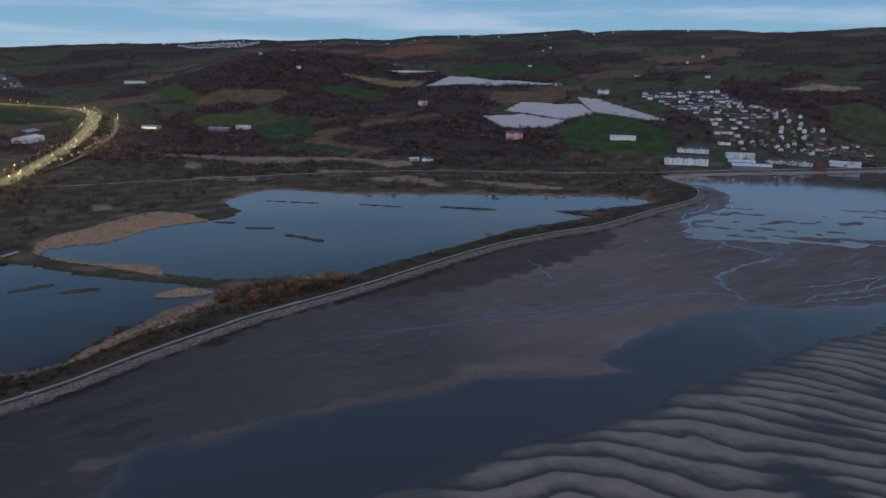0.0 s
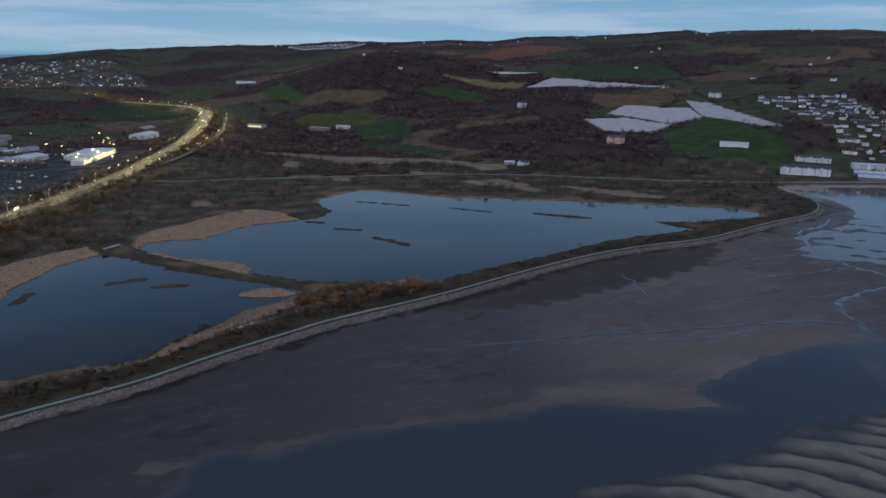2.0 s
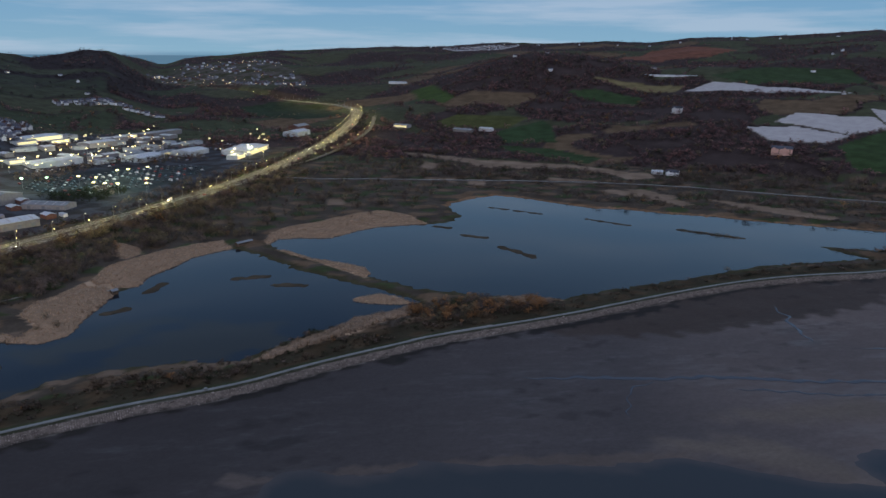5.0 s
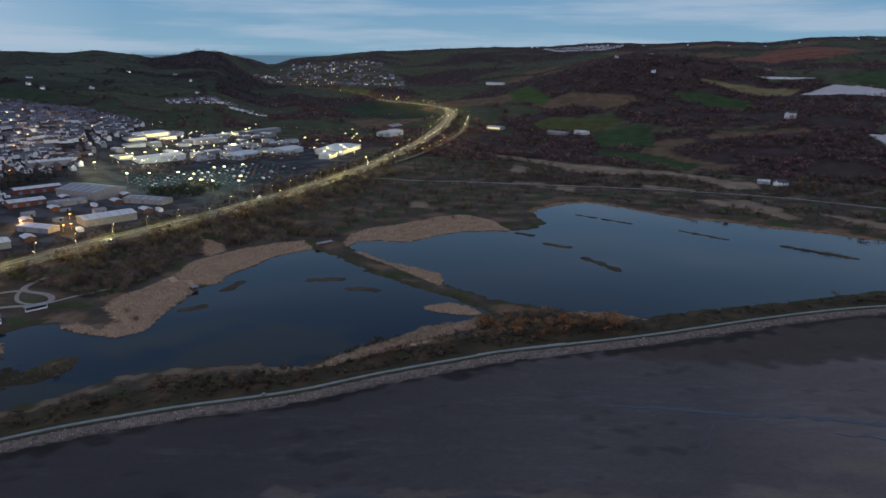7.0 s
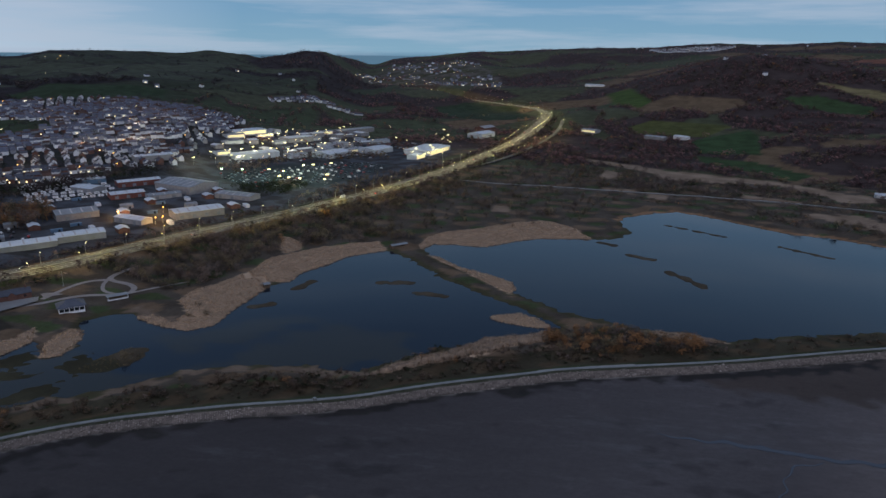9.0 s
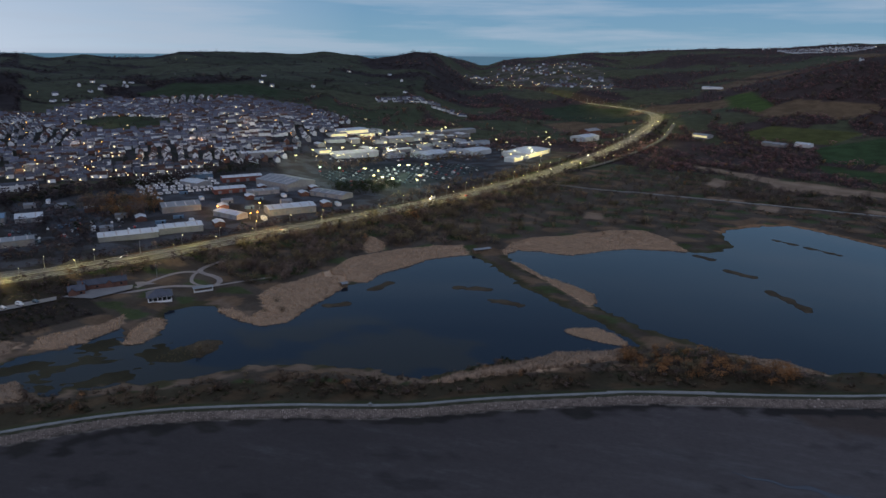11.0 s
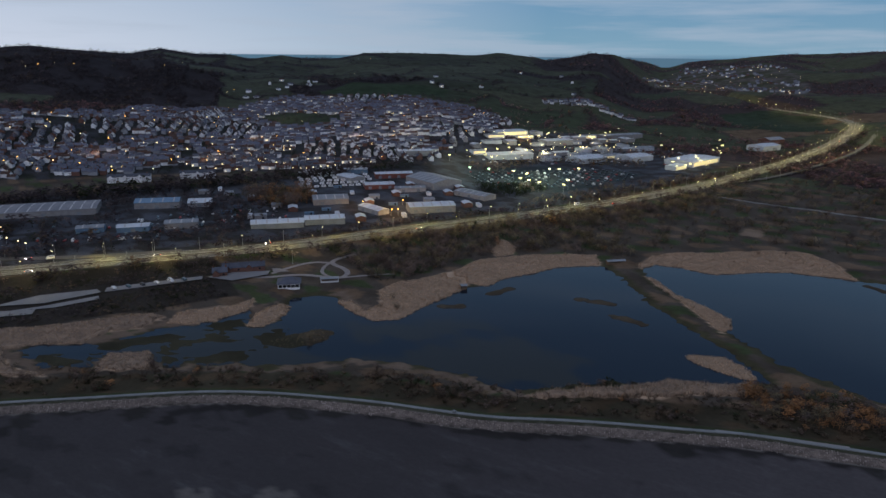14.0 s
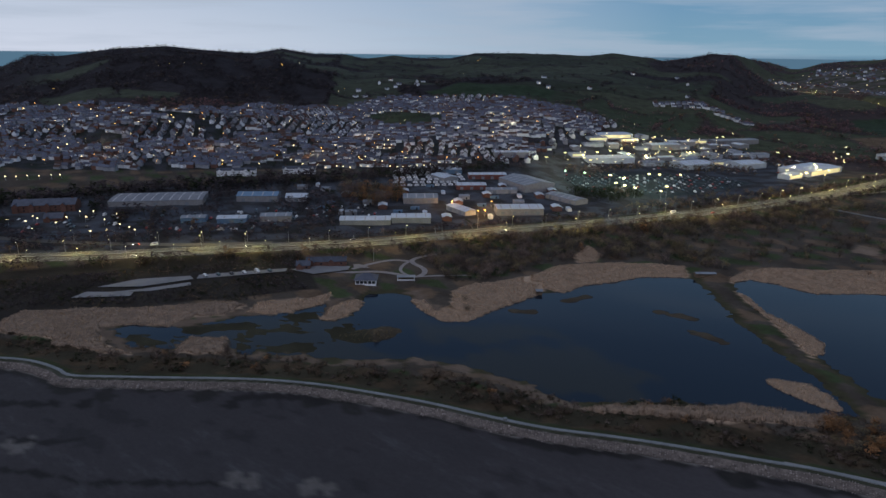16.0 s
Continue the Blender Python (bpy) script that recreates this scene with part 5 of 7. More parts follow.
verge = jitter([(-620, -100), (-470, -100), (-440, 500), (-455, 900), (-520, 1100), (-640, 1500), (-720, 1500), (-620, 1100), (-560, 900), (-540, 500)], 5.2, 81)
m = (np.abs(off_line(*verge, ROAD_LINE) - 21) < 8) & (off_line(*verge, SLIP) > 9) & (lumps(*verge, 50, 82) > -0.6)
for o in PAVED:
    m &= within(*verge, o) < 0
stand("thicket", "roadside trees beside the dual carriageway", (verge[0][m], verge[1][m]), 3.0, 7.5, (5, 3, 0.3, 1, 1), FAR_TREES, (0.9, 1.5), 83, 0.1, DUSKY)
RAIL_WOOD = [(-770, -40), (-800, 200), (-790, 420), (-795, 560), (-760, 590), (-755, 420), (-750, 200), (-725, -20)]
stand("thicket", "dark line of trees along the railway", jitter(RAIL_WOOD, 6.5, 84), 8, 13, (6, 2, 0.1, 3, 0.3), FAR_TREES, (0.8, 1.2), 84, 0.1, DUSKY)
stand("thicket", "tall brown trees between the yards", jitter([(-720, 330), (-700, 398), (-640, 385), (-615, 345), (-660, 318)], 5.5, 85), 9, 15, (4, 2, 3, 0.4, 1), MID_TREES, (0.7, 1.0), 85)
stand("thicket", "clump of dark evergreens beside the depot", jitter([(-640, 578), (-600, 562), (-560, 590), (-575, 640), (-620, 650)], 6, 86), 6, 9, (0.2, 0.2, 0, 6, 0), MID_TREES, (0.9, 1.3), 86)
stand("thicket", "bare trees between the depot and the road", jitter([(-545, 600), (-518, 560), (-535, 860), (-565, 900), (-570, 760)], 8, 87), 4, 8, (6, 3, 0.4, 1, 1), MID_TREES, (0.9, 1.3), 87)
YARD_TREES = [(-760, -20), (-740, 300), (-620, 330), (-540, 290), (-540, 100), (-600, -40)]
yx, yy = jitter(YARD_TREES, 9, 88)
m = lumps(yx, yy, 70, 89) > -0.6
for cx, cy, free in ((-708, 140, 52), (-690, 238, 27), (-678, 276, 18), (-598, 205, 26), (-592, 244, 26), (-610, 172, 24), (-556, 320, 30), (-700, 38, 36), (-640, 60, 40), (-640, 225, 26)):
    m &= np.hypot(yx - cx, yy - cy) > free
m &= off_line(yx, yy, ROAD_LINE) > 17
stand("thicket", "trees among the roadside yards", (yx[m], yy[m]), 5, 11, (6, 2, 0.3, 1.5, 0.5), FAR_TREES, (0.9, 1.4), 88, 0.1, DUSKY)
stand("thicket", "line of bare trees between the depot and the stores", jitter([(-700, 640), (-760, 640), (-775, 800), (-700, 900), (-640, 860), (-690, 800), (-745, 770)], 8, 187), 5, 9, (6, 3, 0.4, 1, 0.6), FAR_TREES, (0.9, 1.3), 187)
stand("thicket", "dark trees round the retail park", jitter([(-960, 760), (-830, 600), (-780, 590), (-860, 760), (-960, 900)], 19, 188), 4, 8, (5, 2, 0.3, 3, 0.3), FAR_TREES, (0.9, 1.3), 188, 0.1, DUSKY)
# bare trees along the railway and round the straw fields
RAIL_TREES = [(-417, 985), (-316, 996), (-273, 982), (-194, 1016), (-105, 1005), (-96, 950), (-180, 926), (-251, 894), (-282, 880), (-369, 874)]
stand("thicket", "pinkish-grey bare trees between the railway and the straw field", some(RAIL_TREES, 7.5, 190, gate=-0.2, size=45), 4.5, 8.5, (7, 2, 0.3, 0.3, 1), MID_TREES, (0.9, 1.4), 190)
stand("thicket", "bare trees below the green fields", some([(-56, 1098), (92, 1123), (230, 1060), (240, 1000), (86, 975), (24, 975), (-47, 1001)], 8.0, 191, gate=-0.4, size=60), 5, 9, (7, 2, 0.3, 0.5, 1), MID_TREES, (0.9, 1.4), 191)
# orange willows on the sea bank
ox, oy = jitter([(-152, 432), (-128, 462), (-96, 474), (-70, 474), (-74, 456), (-104, 432), (-132, 414)], 5.0, 90)
stand("thicket", "orange-twigged willows at the end of the dam", (ox, oy), 3.6, 7.0, (2, 2, 4.5, 0.3, 2), MID_TREES, (1.1, 1.7), 90)
stand("thicket", "orange-twigged bush on the spit", jitter([(152, 712), (172, 722), (176, 712), (160, 704)], 4.0, 91), 2.4, 4.0, (0.4, 0.5, 6, 0.1, 1), MID_TREES, (1.1, 1.5), 91)
stand("scrub", "low bushes on the narrow island", jitter([(-1, 729), (52, 719), (51, 714), (-2, 724)], 2.4, 92), 1.0, 2.2, (3, 2, 0.8, 1, 2), BUSHES, (1.2, 1.8), 92)

stand("scrub", "olive rushes on the grassy island", jitter(ISLE_GREEN, 2.2, 93), 0.5, 1.0, (0.3, 6, 0, 0.3, 0.5), BUSHES, (1.6, 2.4), 93)

# woods, copses and hedges on the hills
for gap, r0, r1, seed, tall in ((10.5, 950, 1900, 101, (5, 9)), (16.0, 1900, 2700, 102, (5, 8)), (24.0, 2700, 3600, 103, (5, 8))):
    wx, wy = jitter([(-3400, -700), (-3400, 3600), (1700, 3600), (1700, 900), (-600, 900), (-900, -700)], gap, seed)
    r, az = np.hypot(wx - 30, wy - 90), np.degrees(np.arctan2(-(wx - 30), wy - 90))
    m = (r > np.maximum(r0, np.where(wx < -600, 1150, 1000))) & (r < r1) & (az > -42) & (az < 112)
    wx, wy, r = wx[m], wy[m], r[m]
    who, edge = cells(wx + 30 * lumps(wx, wy, 300, 31), wy + 30 * lumps(wx, wy, 260, 32), 170, 21, 1.3, 0.5)
    woody = woodiness(wx, wy, who)
    keep = (woody < 0.3) & (lumps(wx, wy, 150, 104) > -0.4) | (edge < 5.5)
    for outline, colour in FIELDS:
        keep &= ~inside(wx, wy, outline)
    for o in (TOWN, VILLAGE_E, VILLAGE_N):
        keep &= ~inside(wx, wy, o) | (np.random.RandomState(seed).rand(len(wx)) < 0.16)
    keep &= off_line(wx, wy, ROAD_LINE) > 24
    wx, wy = wx[keep], wy[keep]
    # woods of the west take the darker colours, as if backlit
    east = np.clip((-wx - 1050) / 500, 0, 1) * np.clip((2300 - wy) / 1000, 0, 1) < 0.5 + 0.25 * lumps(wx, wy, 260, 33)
    for side, label, mats in ((east, "red-brown bare woods and hedges on the hillsides", RUSTY), (~east, "bare woods and hedges on the western hills, backlight shade in their colour", DUSKY)):
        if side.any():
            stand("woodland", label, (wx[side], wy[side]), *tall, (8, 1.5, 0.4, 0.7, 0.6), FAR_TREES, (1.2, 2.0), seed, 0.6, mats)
# trees in the town's gardens
tx, ty = jitter(TOWN, 15, 105)
m = lumps(tx, ty, 70, 108) > -0.2
tx, ty = tx[m], ty[m]
stand("garden_trees", "garden trees among the houses of the town", (tx, ty), 4, 9, (5, 2, 0.3, 3, 0.3), FAR_TREES, (0.8, 1.2), 105, 0.1, DUSKY)
nx_, ny_ = jitter([(-1150, 880), (-640, 880), (-640, 1150), (-900, 1500), (-1250, 1150)], 14, 106)
m = (np.abs(lumps(nx_, ny_, 110, 107)) < 0.22) & (off_line(nx_, ny_, ROAD_LINE) > 26)
stand("woodland", "hedges across the valley floor", (nx_[m], ny_[m]), 4, 8, (6, 2, 0.2, 1, 1), FAR_TREES, (0.9, 1.4), 106)


vx_, vy_ = jitter(VILLAGE_E, 13, 109)
m = lumps(vx_, vy_, 60, 412) < 0.0
stand("garden_trees", "garden trees among the houses of the hillside village", (vx_[m], vy_[m]), 4, 9, (5, 2, 0.3, 3, 0.3), FAR_TREES, (0.8, 1.2), 109, 0.1, DUSKY)


# single trees that stand by themselves
def tree(label, seed, tall, mat):
    rng = random.Random(seed)
    top = tagged(new("tree"), label, "tree", "bushes and trees round the lagoons")
    limbs = [tube([(0, 0, -0.3), (0.04 * tall, 0, 0.3 * tall), (0.05 * tall, 0.03 * tall, 0.62 * tall)], [0.035 * tall, 0.024 * tall, 0.008 * tall])]
    for k in range(5):
        a = 1.2566 * k + rng.uniform(-0.4, 0.4)
        z = rng.uniform(0.18, 0.4) * tall
        limbs.append(tube([(0.03 * tall, 0, z), (0.18 * tall * math.cos(a), 0.18 * tall * math.sin(a), z + 0.2 * tall), (0.3 * tall * math.cos(a), 0.3 * tall * math.sin(a), z + 0.38 * tall)], [0.016 * tall, 0.011 * tall, 0.004 * tall], 4))
    part("trunk", mesh_of("trunk", *join(*limbs), [M_BARK]), top)
    V, T, N = crown(seed, 420, 0.05, 9, 0.14)
    part("crown", triangles("crown", V * tall * np.array((1.15, 1.15, 1.0)), T, [mat], None, N, np.full(len(V), 0.5)), top)
    return top


KINDS = [tree("bare brown willow beside the lagoon", 201, 5.0, M_TWIG), tree("olive-green budding sallow bush by the water", 202, 4.2, M_OLIVE),
         tree("orange-twigged willow bush on the bank", 203, 4.0, M_ORANGE), tree("bare brown alder in the scrub", 204, 6.5, M_TWIG),
         tree("rounded olive-green sallow in the scrub", 205, 5.0, M_OLIVE)]
sx_, sy_ = some(BELT, 19, 206)
spots = [(x, y, (0, 1, 3, 4)[k % 4]) for k, (x, y) in enumerate(zip(sx_, sy_))]
spots += [(-138, 448, 2), (-118, 462, 2), (-101, 456, 2), (-88, 466, 2), (-112, 440, 2), (165, 714, 2), (-205, 318, 1), (-196, 330, 0), (-232, 300, 1), (-252, 282, 0), (-262, 268, 1),
          (-330, 330, 1), (-336, 322, 1), (-342, 334, 4), (-80, 458, 0), (-60, 470, 0), (-300, 640, 2), (-318, 655, 2), (-290, 660, 0), (40, 600, 1), (-310, 266, 1)]
rng = np.random.RandomState(207)
zz = height([s[0] for s in spots], [s[1] for s in spots])
for (x, y, k), z in zip(spots, zz):
    if z > 0.1:
        s = rng.uniform(0.75, 1.3)
        copy_thing(KINDS[k], pose(x, y, z, 0, 0, rng.uniform(0, 360)) @ Matrix.Diagonal((s, s, s * rng.uniform(0.85, 1.1), 1)))
for k, (x, y) in enumerate(((-420, 352), (-412, 360), (-404, 366), (-432, 358), (-440, 366))):
    KINDS[k].matrix_basis = pose(x, y, float(height(x, y)[0]))

# ---- the dual carriageway: barrier, markings, lamps, vehicles ----
M_STEEL = material("galvanised_steel", (0.42, 0.43, 0.44), 0.45, 2.0, 0.15, metal=0.8)
M_SODIUM = glow("warm_lamp_glass", (1.0, 0.74, 0.30), 14.0)
M_HALIDE = glow("white_floodlight_glass", (1.0, 0.86, 0.36), 3.6)
M_PALE = glow("pale_lamp_glass", (1.0, 0.76, 0.36), 4.5)
M_GREEN_HALIDE = glow("greenish_floodlight_glass", (0.62, 1.0, 0.62), 4.5)
M_AMBER = glow("amber_lamp_glass", (1.0, 0.46, 0.09), 6.0)
M_HEAD = glow("headlamp_glass", (1.0, 0.95, 0.82), 60.0)
M_TAIL = glow("tail_lamp_glass", (1.0, 0.05, 0.03), 25.0)
M_RUBBER = material("black_tyre_rubber", (0.02, 0.02, 0.02), 0.9, 0.5, 0.2)
M_PANE = material("dark_window_glass", (0.02, 0.025, 0.03), 0.08, 3.0, 0.1)


def along(line, gap, start=0.0):
    """Points and headings every gap metres along a line."""
    p = np.asarray(line, float)
    d = np.concatenate([[0], np.cumsum(np.hypot(*np.diff(p, axis=0).T))])
    s = np.arange(start, d[-1], gap)
    x, y = np.interp(s, d, p[:, 0]), np.interp(s, d, p[:, 1])
    x2, y2 = np.interp(s + 2, d, p[:, 0]), np.interp(s + 2, d, p[:, 1])
    return x, y, np.arctan2(y2 - y, x2 - x)


tagged(ribbon("central_reservation", road_mid, [(-1.1, 0.30), (-1.1, 0.50), (1.1, 0.50), (1.1, 0.30)], material("reservation_gravel", (0.10, 0.09, 0.07), 0.95, 3.0, 0.3), road_up), "gravel strip between the carriageways", "road", kind="structure")
for side in (-11.0, -6.6, -2.0, 2.0, 6.6, 11.0):
    tagged(ribbon("lane_marking", road_mid, [(side - 0.09, 0.372 - abs(side) * 0.0093), (side + 0.09, 0.372 - abs(side) * 0.0093)], M_WHITE, road_up + 0.004), "white painted line on the asphalt", "road marking", kind="structure")
slip_line = smooth_line([(-700, -160)] + SLIP, 10.0)
tagged(ribbon("slip_road", slip_line, [(-4.5, -0.5), (-4.5, 0.2), (4.5, 0.2), (4.5, -0.5)], M_ASPHALT, np.full(len(slip_line), 7.05)), "lamp-lit asphalt slip road", "road", kind="structure")
off_line2 = smooth_line(SLIP2[:6], 10.0)
off_up = np.maximum(road_height(off_line2[:, 0], off_line2[:, 1]), height(off_line2[:, 0], off_line2[:, 1])) + 0.15
tagged(ribbon("slip_road", off_line2, [(-3, -0.8), (-3, 0.2), (3, 0.2), (3, -0.8)], M_ASPHALT, off_up), "lamp-lit asphalt slip road off the carriageway", "road", kind="structure")


rail_line = smooth_line(RAILWAY, 6.0)
rail_up = np.maximum(height(rail_line[:, 0], rail_line[:, 1]), 2.6) + 0.45
tagged(ribbon("railway", rail_line, [(-6.5, -2.2), (-3.2, 0), (3.2, 0), (6.5, -2.2)], material("track_ballast", (0.095, 0.088, 0.086), 0.95, 9.0, 0.35, second=(0.058, 0.052, 0.048)), rail_up), "railway line on a low bank of grey ballast", "railway", kind="structure")
for side in (-1.9, -0.5, 0.9, 2.3):
    tagged(ribbon("rail", rail_line, [(side - 0.08, 0.0), (side - 0.08, 0.18), (side + 0.08, 0.18), (side + 0.08, 0.0)], M_STEEL, rail_up), "steel rail on the ballast", "rail", kind="structure")


def barrier():
    top = tagged(new("crash_barrier"), "grey steel crash barrier between the carriageways", "barrier")
    x, y, a = along(road_mid[1:], 14.0)
    p = np.stack([x, y], 1)
    rail = ribbon("rail", p, [(-0.05, 0.95), (-0.05, 1.25), (0.05, 1.25), (0.05, 0.95), (-0.05, 0.95)], M_STEEL, road_height(x, y))
    rail.parent = top
    V, F = boxes((-0.06, 0.06, -0.06, 0.06, 0.3, 0.98))
    post = mesh_of("post", V, F, [M_STEEL])
    for k in range(0, len(x), 2):
        part("post", post, top, at=pose(x[k], y[k], float(road_height(x[k], y[k])), 0, 0, math.degrees(a[k])))


barrier()


def ball(r, squash=0.6):
    bm = bmesh.new()
    bmesh.ops.create_icosphere(bm, subdivisions=1, radius=r)
    V, F = [(v.co.x, v.co.y, v.co.z * squash) for v in bm.verts], [tuple(v.index for v in f.verts) for f in bm.faces]
    bm.free()
    return V, F


def lamp_kind(name, label, group, tall, reach, head, glass, twin=False):
    """A lamp on a post: post, arm, housing with its glass."""
    top = tagged(new(name), label, "street lamp", group)
    part("post", mesh_of("post", *tube([(0, 0, -0.6), (0, 0, 1.2), (0, 0, tall)], [0.14, 0.12, 0.07]), [M_STEEL]), top)
    for s in ((1, -1) if twin else (1,)):
        if reach:
            part("arm", mesh_of("arm", *tube([(0, 0, tall - 0.2), (0.5 * s * reach, 0, tall + 0.25), (s * reach, 0, tall + 0.3)], [0.06, 0.05, 0.05], 5), [M_STEEL]), top)
        at = pose(s * reach, 0, tall + 0.3)
        box = part("housing", mesh_of("housing", *boxes((-0.5, 0.5, -0.2, 0.2, 0.02, 0.2)), [M_STEEL]), top, at=at)
        # big head radii also stand in for the glare round a lamp
        part("lamp_glass", mesh_of("lamp_glass", *ball(head), [glass], smooth=True), box, "glowing lamp", at=pose(0, 0, -0.55 * head))
    return top


road_lamp = lamp_kind("street_lamp", "tall steel street lamp with warm light beside the carriageway", "lamps along the road", 9.0, 2.0, 0.26, M_SODIUM)
placed = 0
for side, shift in ((13.2, 0.0), (-13.2, 17.0)):
    x, y, a = along(road_mid[1:], 34.0, 8.0 + shift)
    for k in range(len(x)):
        if -120 < y[k] < 2100:
            px, py = x[k] - math.sin(a[k]) * side, y[k] + math.cos(a[k]) * side
            m = pose(px, py, float(road_height(px, py)) + 0.1, 0, 0, math.degrees(a[k]) + (-90 if side > 0 else 90))
            if placed:
                copy_thing(road_lamp, m)
            else:
                road_lamp.matrix_basis = m
            placed += 1
x, y, a = along(slip_line, 36.0, 20.0)
for k in range(len(x)):
    copy_thing(road_lamp, pose(x[k] - math.sin(a[k]) * 6, y[k] + math.cos(a[k]) * 6, 7.1, 0, 0, math.degrees(a[k]) - 90))
x, y, a = along(off_line2, 30.0, 10.0)
for k in range(len(x)):
    copy_thing(road_lamp, pose(x[k] + math.sin(a[k]) * 5.5, y[k] - math.cos(a[k]) * 5.5, float(off_up[min(3 * k, len(off_up) - 1)]), 0, 0, math.degrees(a[k]) + 90))
# the light that the lamps throw on the road
x, y, a = along(road_mid[1:], 44.0, 10.0)
bulb = bpy.data.lights.new("road_light", "POINT")
bulb.energy, bulb.color, bulb.shadow_soft_size = 12500.0, (1.0, 0.78, 0.24), 0.5
for k in range(len(x)):
    if -120 < y[k] < 2100:
        s = 7.0 if k % 2 else -7.0
        light = new("road_light", bulb)
        light.location = (x[k] - math.sin(a[k]) * s, y[k] + math.cos(a[k]) * s, float(road_height(x[k], y[k])) + 9.0)

bend = bpy.data.lights.new("slip_light", "POINT")
bend.energy, bend.color, bend.shadow_soft_size = 9000.0, (1.0, 0.76, 0.26), 0.5
for k in range(len(off_line2) - 34, len(off_line2), 8):
    new("slip_light", bend).location = (off_line2[k, 0] + 3, off_line2[k, 1], float(off_up[k]) + 8.5)

flood = lamp_kind("floodlight_mast", "tall mast with bright white floodlights over the depot", "masts over the depot", 12.0, 0.9, 1.25, M_HALIDE, True)
green_flood = lamp_kind("floodlight_mast", "tall mast with greenish floodlights over the depot", "masts over the depot", 12.0, 0.9, 1.3, M_GREEN_HALIDE, True)
shop_lamp = lamp_kind("car_park_lamp", "bright white lamp over the retail park", "lamps over the retail park", 9.0, 1.0, 0.95, M_HALIDE, True)
yard_lamp = lamp_kind("yard_lamp", "orange lamp over an industrial yard", "lamps over the yards", 6.0, 0.6, 0.8, M_AMBER)
town_lamp = lamp_kind("town_lamp", "orange street lamp among the houses", "street lamps of the town", 5.5, 0.8, 0.75, M_AMBER)
pale_lamp = lamp_kind("town_lamp", "pale street lamp among the houses", "street lamps of the town", 5.5, 0.8, 0.75, M_PALE)
LOT_LAMPS = [(-699, 609), (-681, 626), (-653, 644), (-631, 648), (-606, 621), (-592, 623), (-578, 627), (-554, 643), (-573, 665), (-647, 695), (-640, 705), (-633, 730)]
RETAIL_LAMPS = [(-791, 632), (-809, 671), (-812, 705), (-788, 689), (-776, 692), (-813, 726), (-823, 754), (-836, 782), (-807, 774), (-832, 823), (-795, 797), (-910, 895), (-815, 854), (-896, 951),
                (-892, 971), (-928, 1038), (-941, 1062), (-807, 918), (-805, 883), (-866, 904), (-889, 858), (-884, 835), (-880, 815)]
MARKET_LAMPS = [(-634, 898), (-603, 872), (-610, 906), (-592, 916), (-660, 973), (-781, 1169), (-664, 1031), (-622, 940), (-640, 955), (-732, 1002), (-655, 932), (-607, 893), (-617, 951), (-695, 1051), (-726, 1109), (-769, 1016)]
YARD_LAMPS = [(-595, 419), (-549, 429), (-548, 436), (-548, 457), (-585, 459), (-590, 547)]
INN_LAMPS = [(-639, 17), (-631, 32), (-639, 39), (-618, 58), (-649, 35), (-633, 79), (-655, 83), (-617, 96), (-594, 110), (-570, 124), (-574, 102), (-575, 89), (-637, 64), (-638, 104), (-580, 119), (-659, 71)]
STATION_LAMPS = [(-845, -25), (-845, -14), (-847, -3), (-845, 9), (-843, 21), (-843, 31)]
HILL_LAMPS = [(-1376, -79), (-1360, -64), (-1604, -80), (-1366, -38), (-1363, -19), (-1306, 10), (-1303, 1), (-1561, 506), (-1582, 524), (-2080, 1035), (-2057, 1064), (-2067, 1092), (-2018, 1039), (-1799, 906),
              (-1669, 147), (-1687, 177), (-1691, 214), (-1648, 124), (-1772, 409), (-1871, 467)]


def put(thing, spots, seed, used=False):
    """The thing at the first place, copies of it at the others."""
    rng = random.Random(seed)
    zs = height([s[0] for s in spots], [s[1] for s in spots])
    for k, ((x, y), z) in enumerate(zip(spots, zs)):
        m = pose(x, y, float(z), 0, 0, rng.uniform(0, 360))
        if k == 0 and not used:
            thing.matrix_basis = m
        else:
            copy_thing(thing, m)


put(flood, LOT_LAMPS[2:], 1)
put(green_flood, LOT_LAMPS[:2], 2)
mx, my = jitter([(-940, 800), (-860, 710), (-790, 640), (-740, 780), (-790, 1000), (-930, 1060)], 30, 305)
small_lamp = lamp_kind("car_park_lamp", "small pale lamp beside the stores", "lamps over the retail park", 7.0, 0.6, 0.75, M_PALE)
put(shop_lamp, RETAIL_LAMPS + MARKET_LAMPS, 3)
put(small_lamp, list(zip(mx, my)) + [(-1010, 900), (-1030, 820), (-1060, 960), (-980, 1120), (-900, 1150), (-720, 1090), (-690, 1060), (-760, 1120), (-700, 860), (-680, 930), (-760, 940)], 7)
put(yard_lamp, YARD_LAMPS, 4)
rng = np.random.RandomState(301)
lx, ly = jitter(TOWN, 50, 302)
mix = rng.rand(len(lx))
put(town_lamp, [(a, b) for a, b, c in zip(lx, ly, mix) if c < 0.55] + HILL_LAMPS[::2], 5)
vx, vy = jitter(VILLAGE_N, 62, 303)
ex, ey = jitter(VILLAGE_E, 150, 304)
put(pale_lamp, [(a, b) for a, b, c in zip(lx, ly, mix) if c > 0.72] + INN_LAMPS + STATION_LAMPS + HILL_LAMPS[1::2] + list(zip(vx, vy)) + list(zip(ex, ey))[:6], 6)


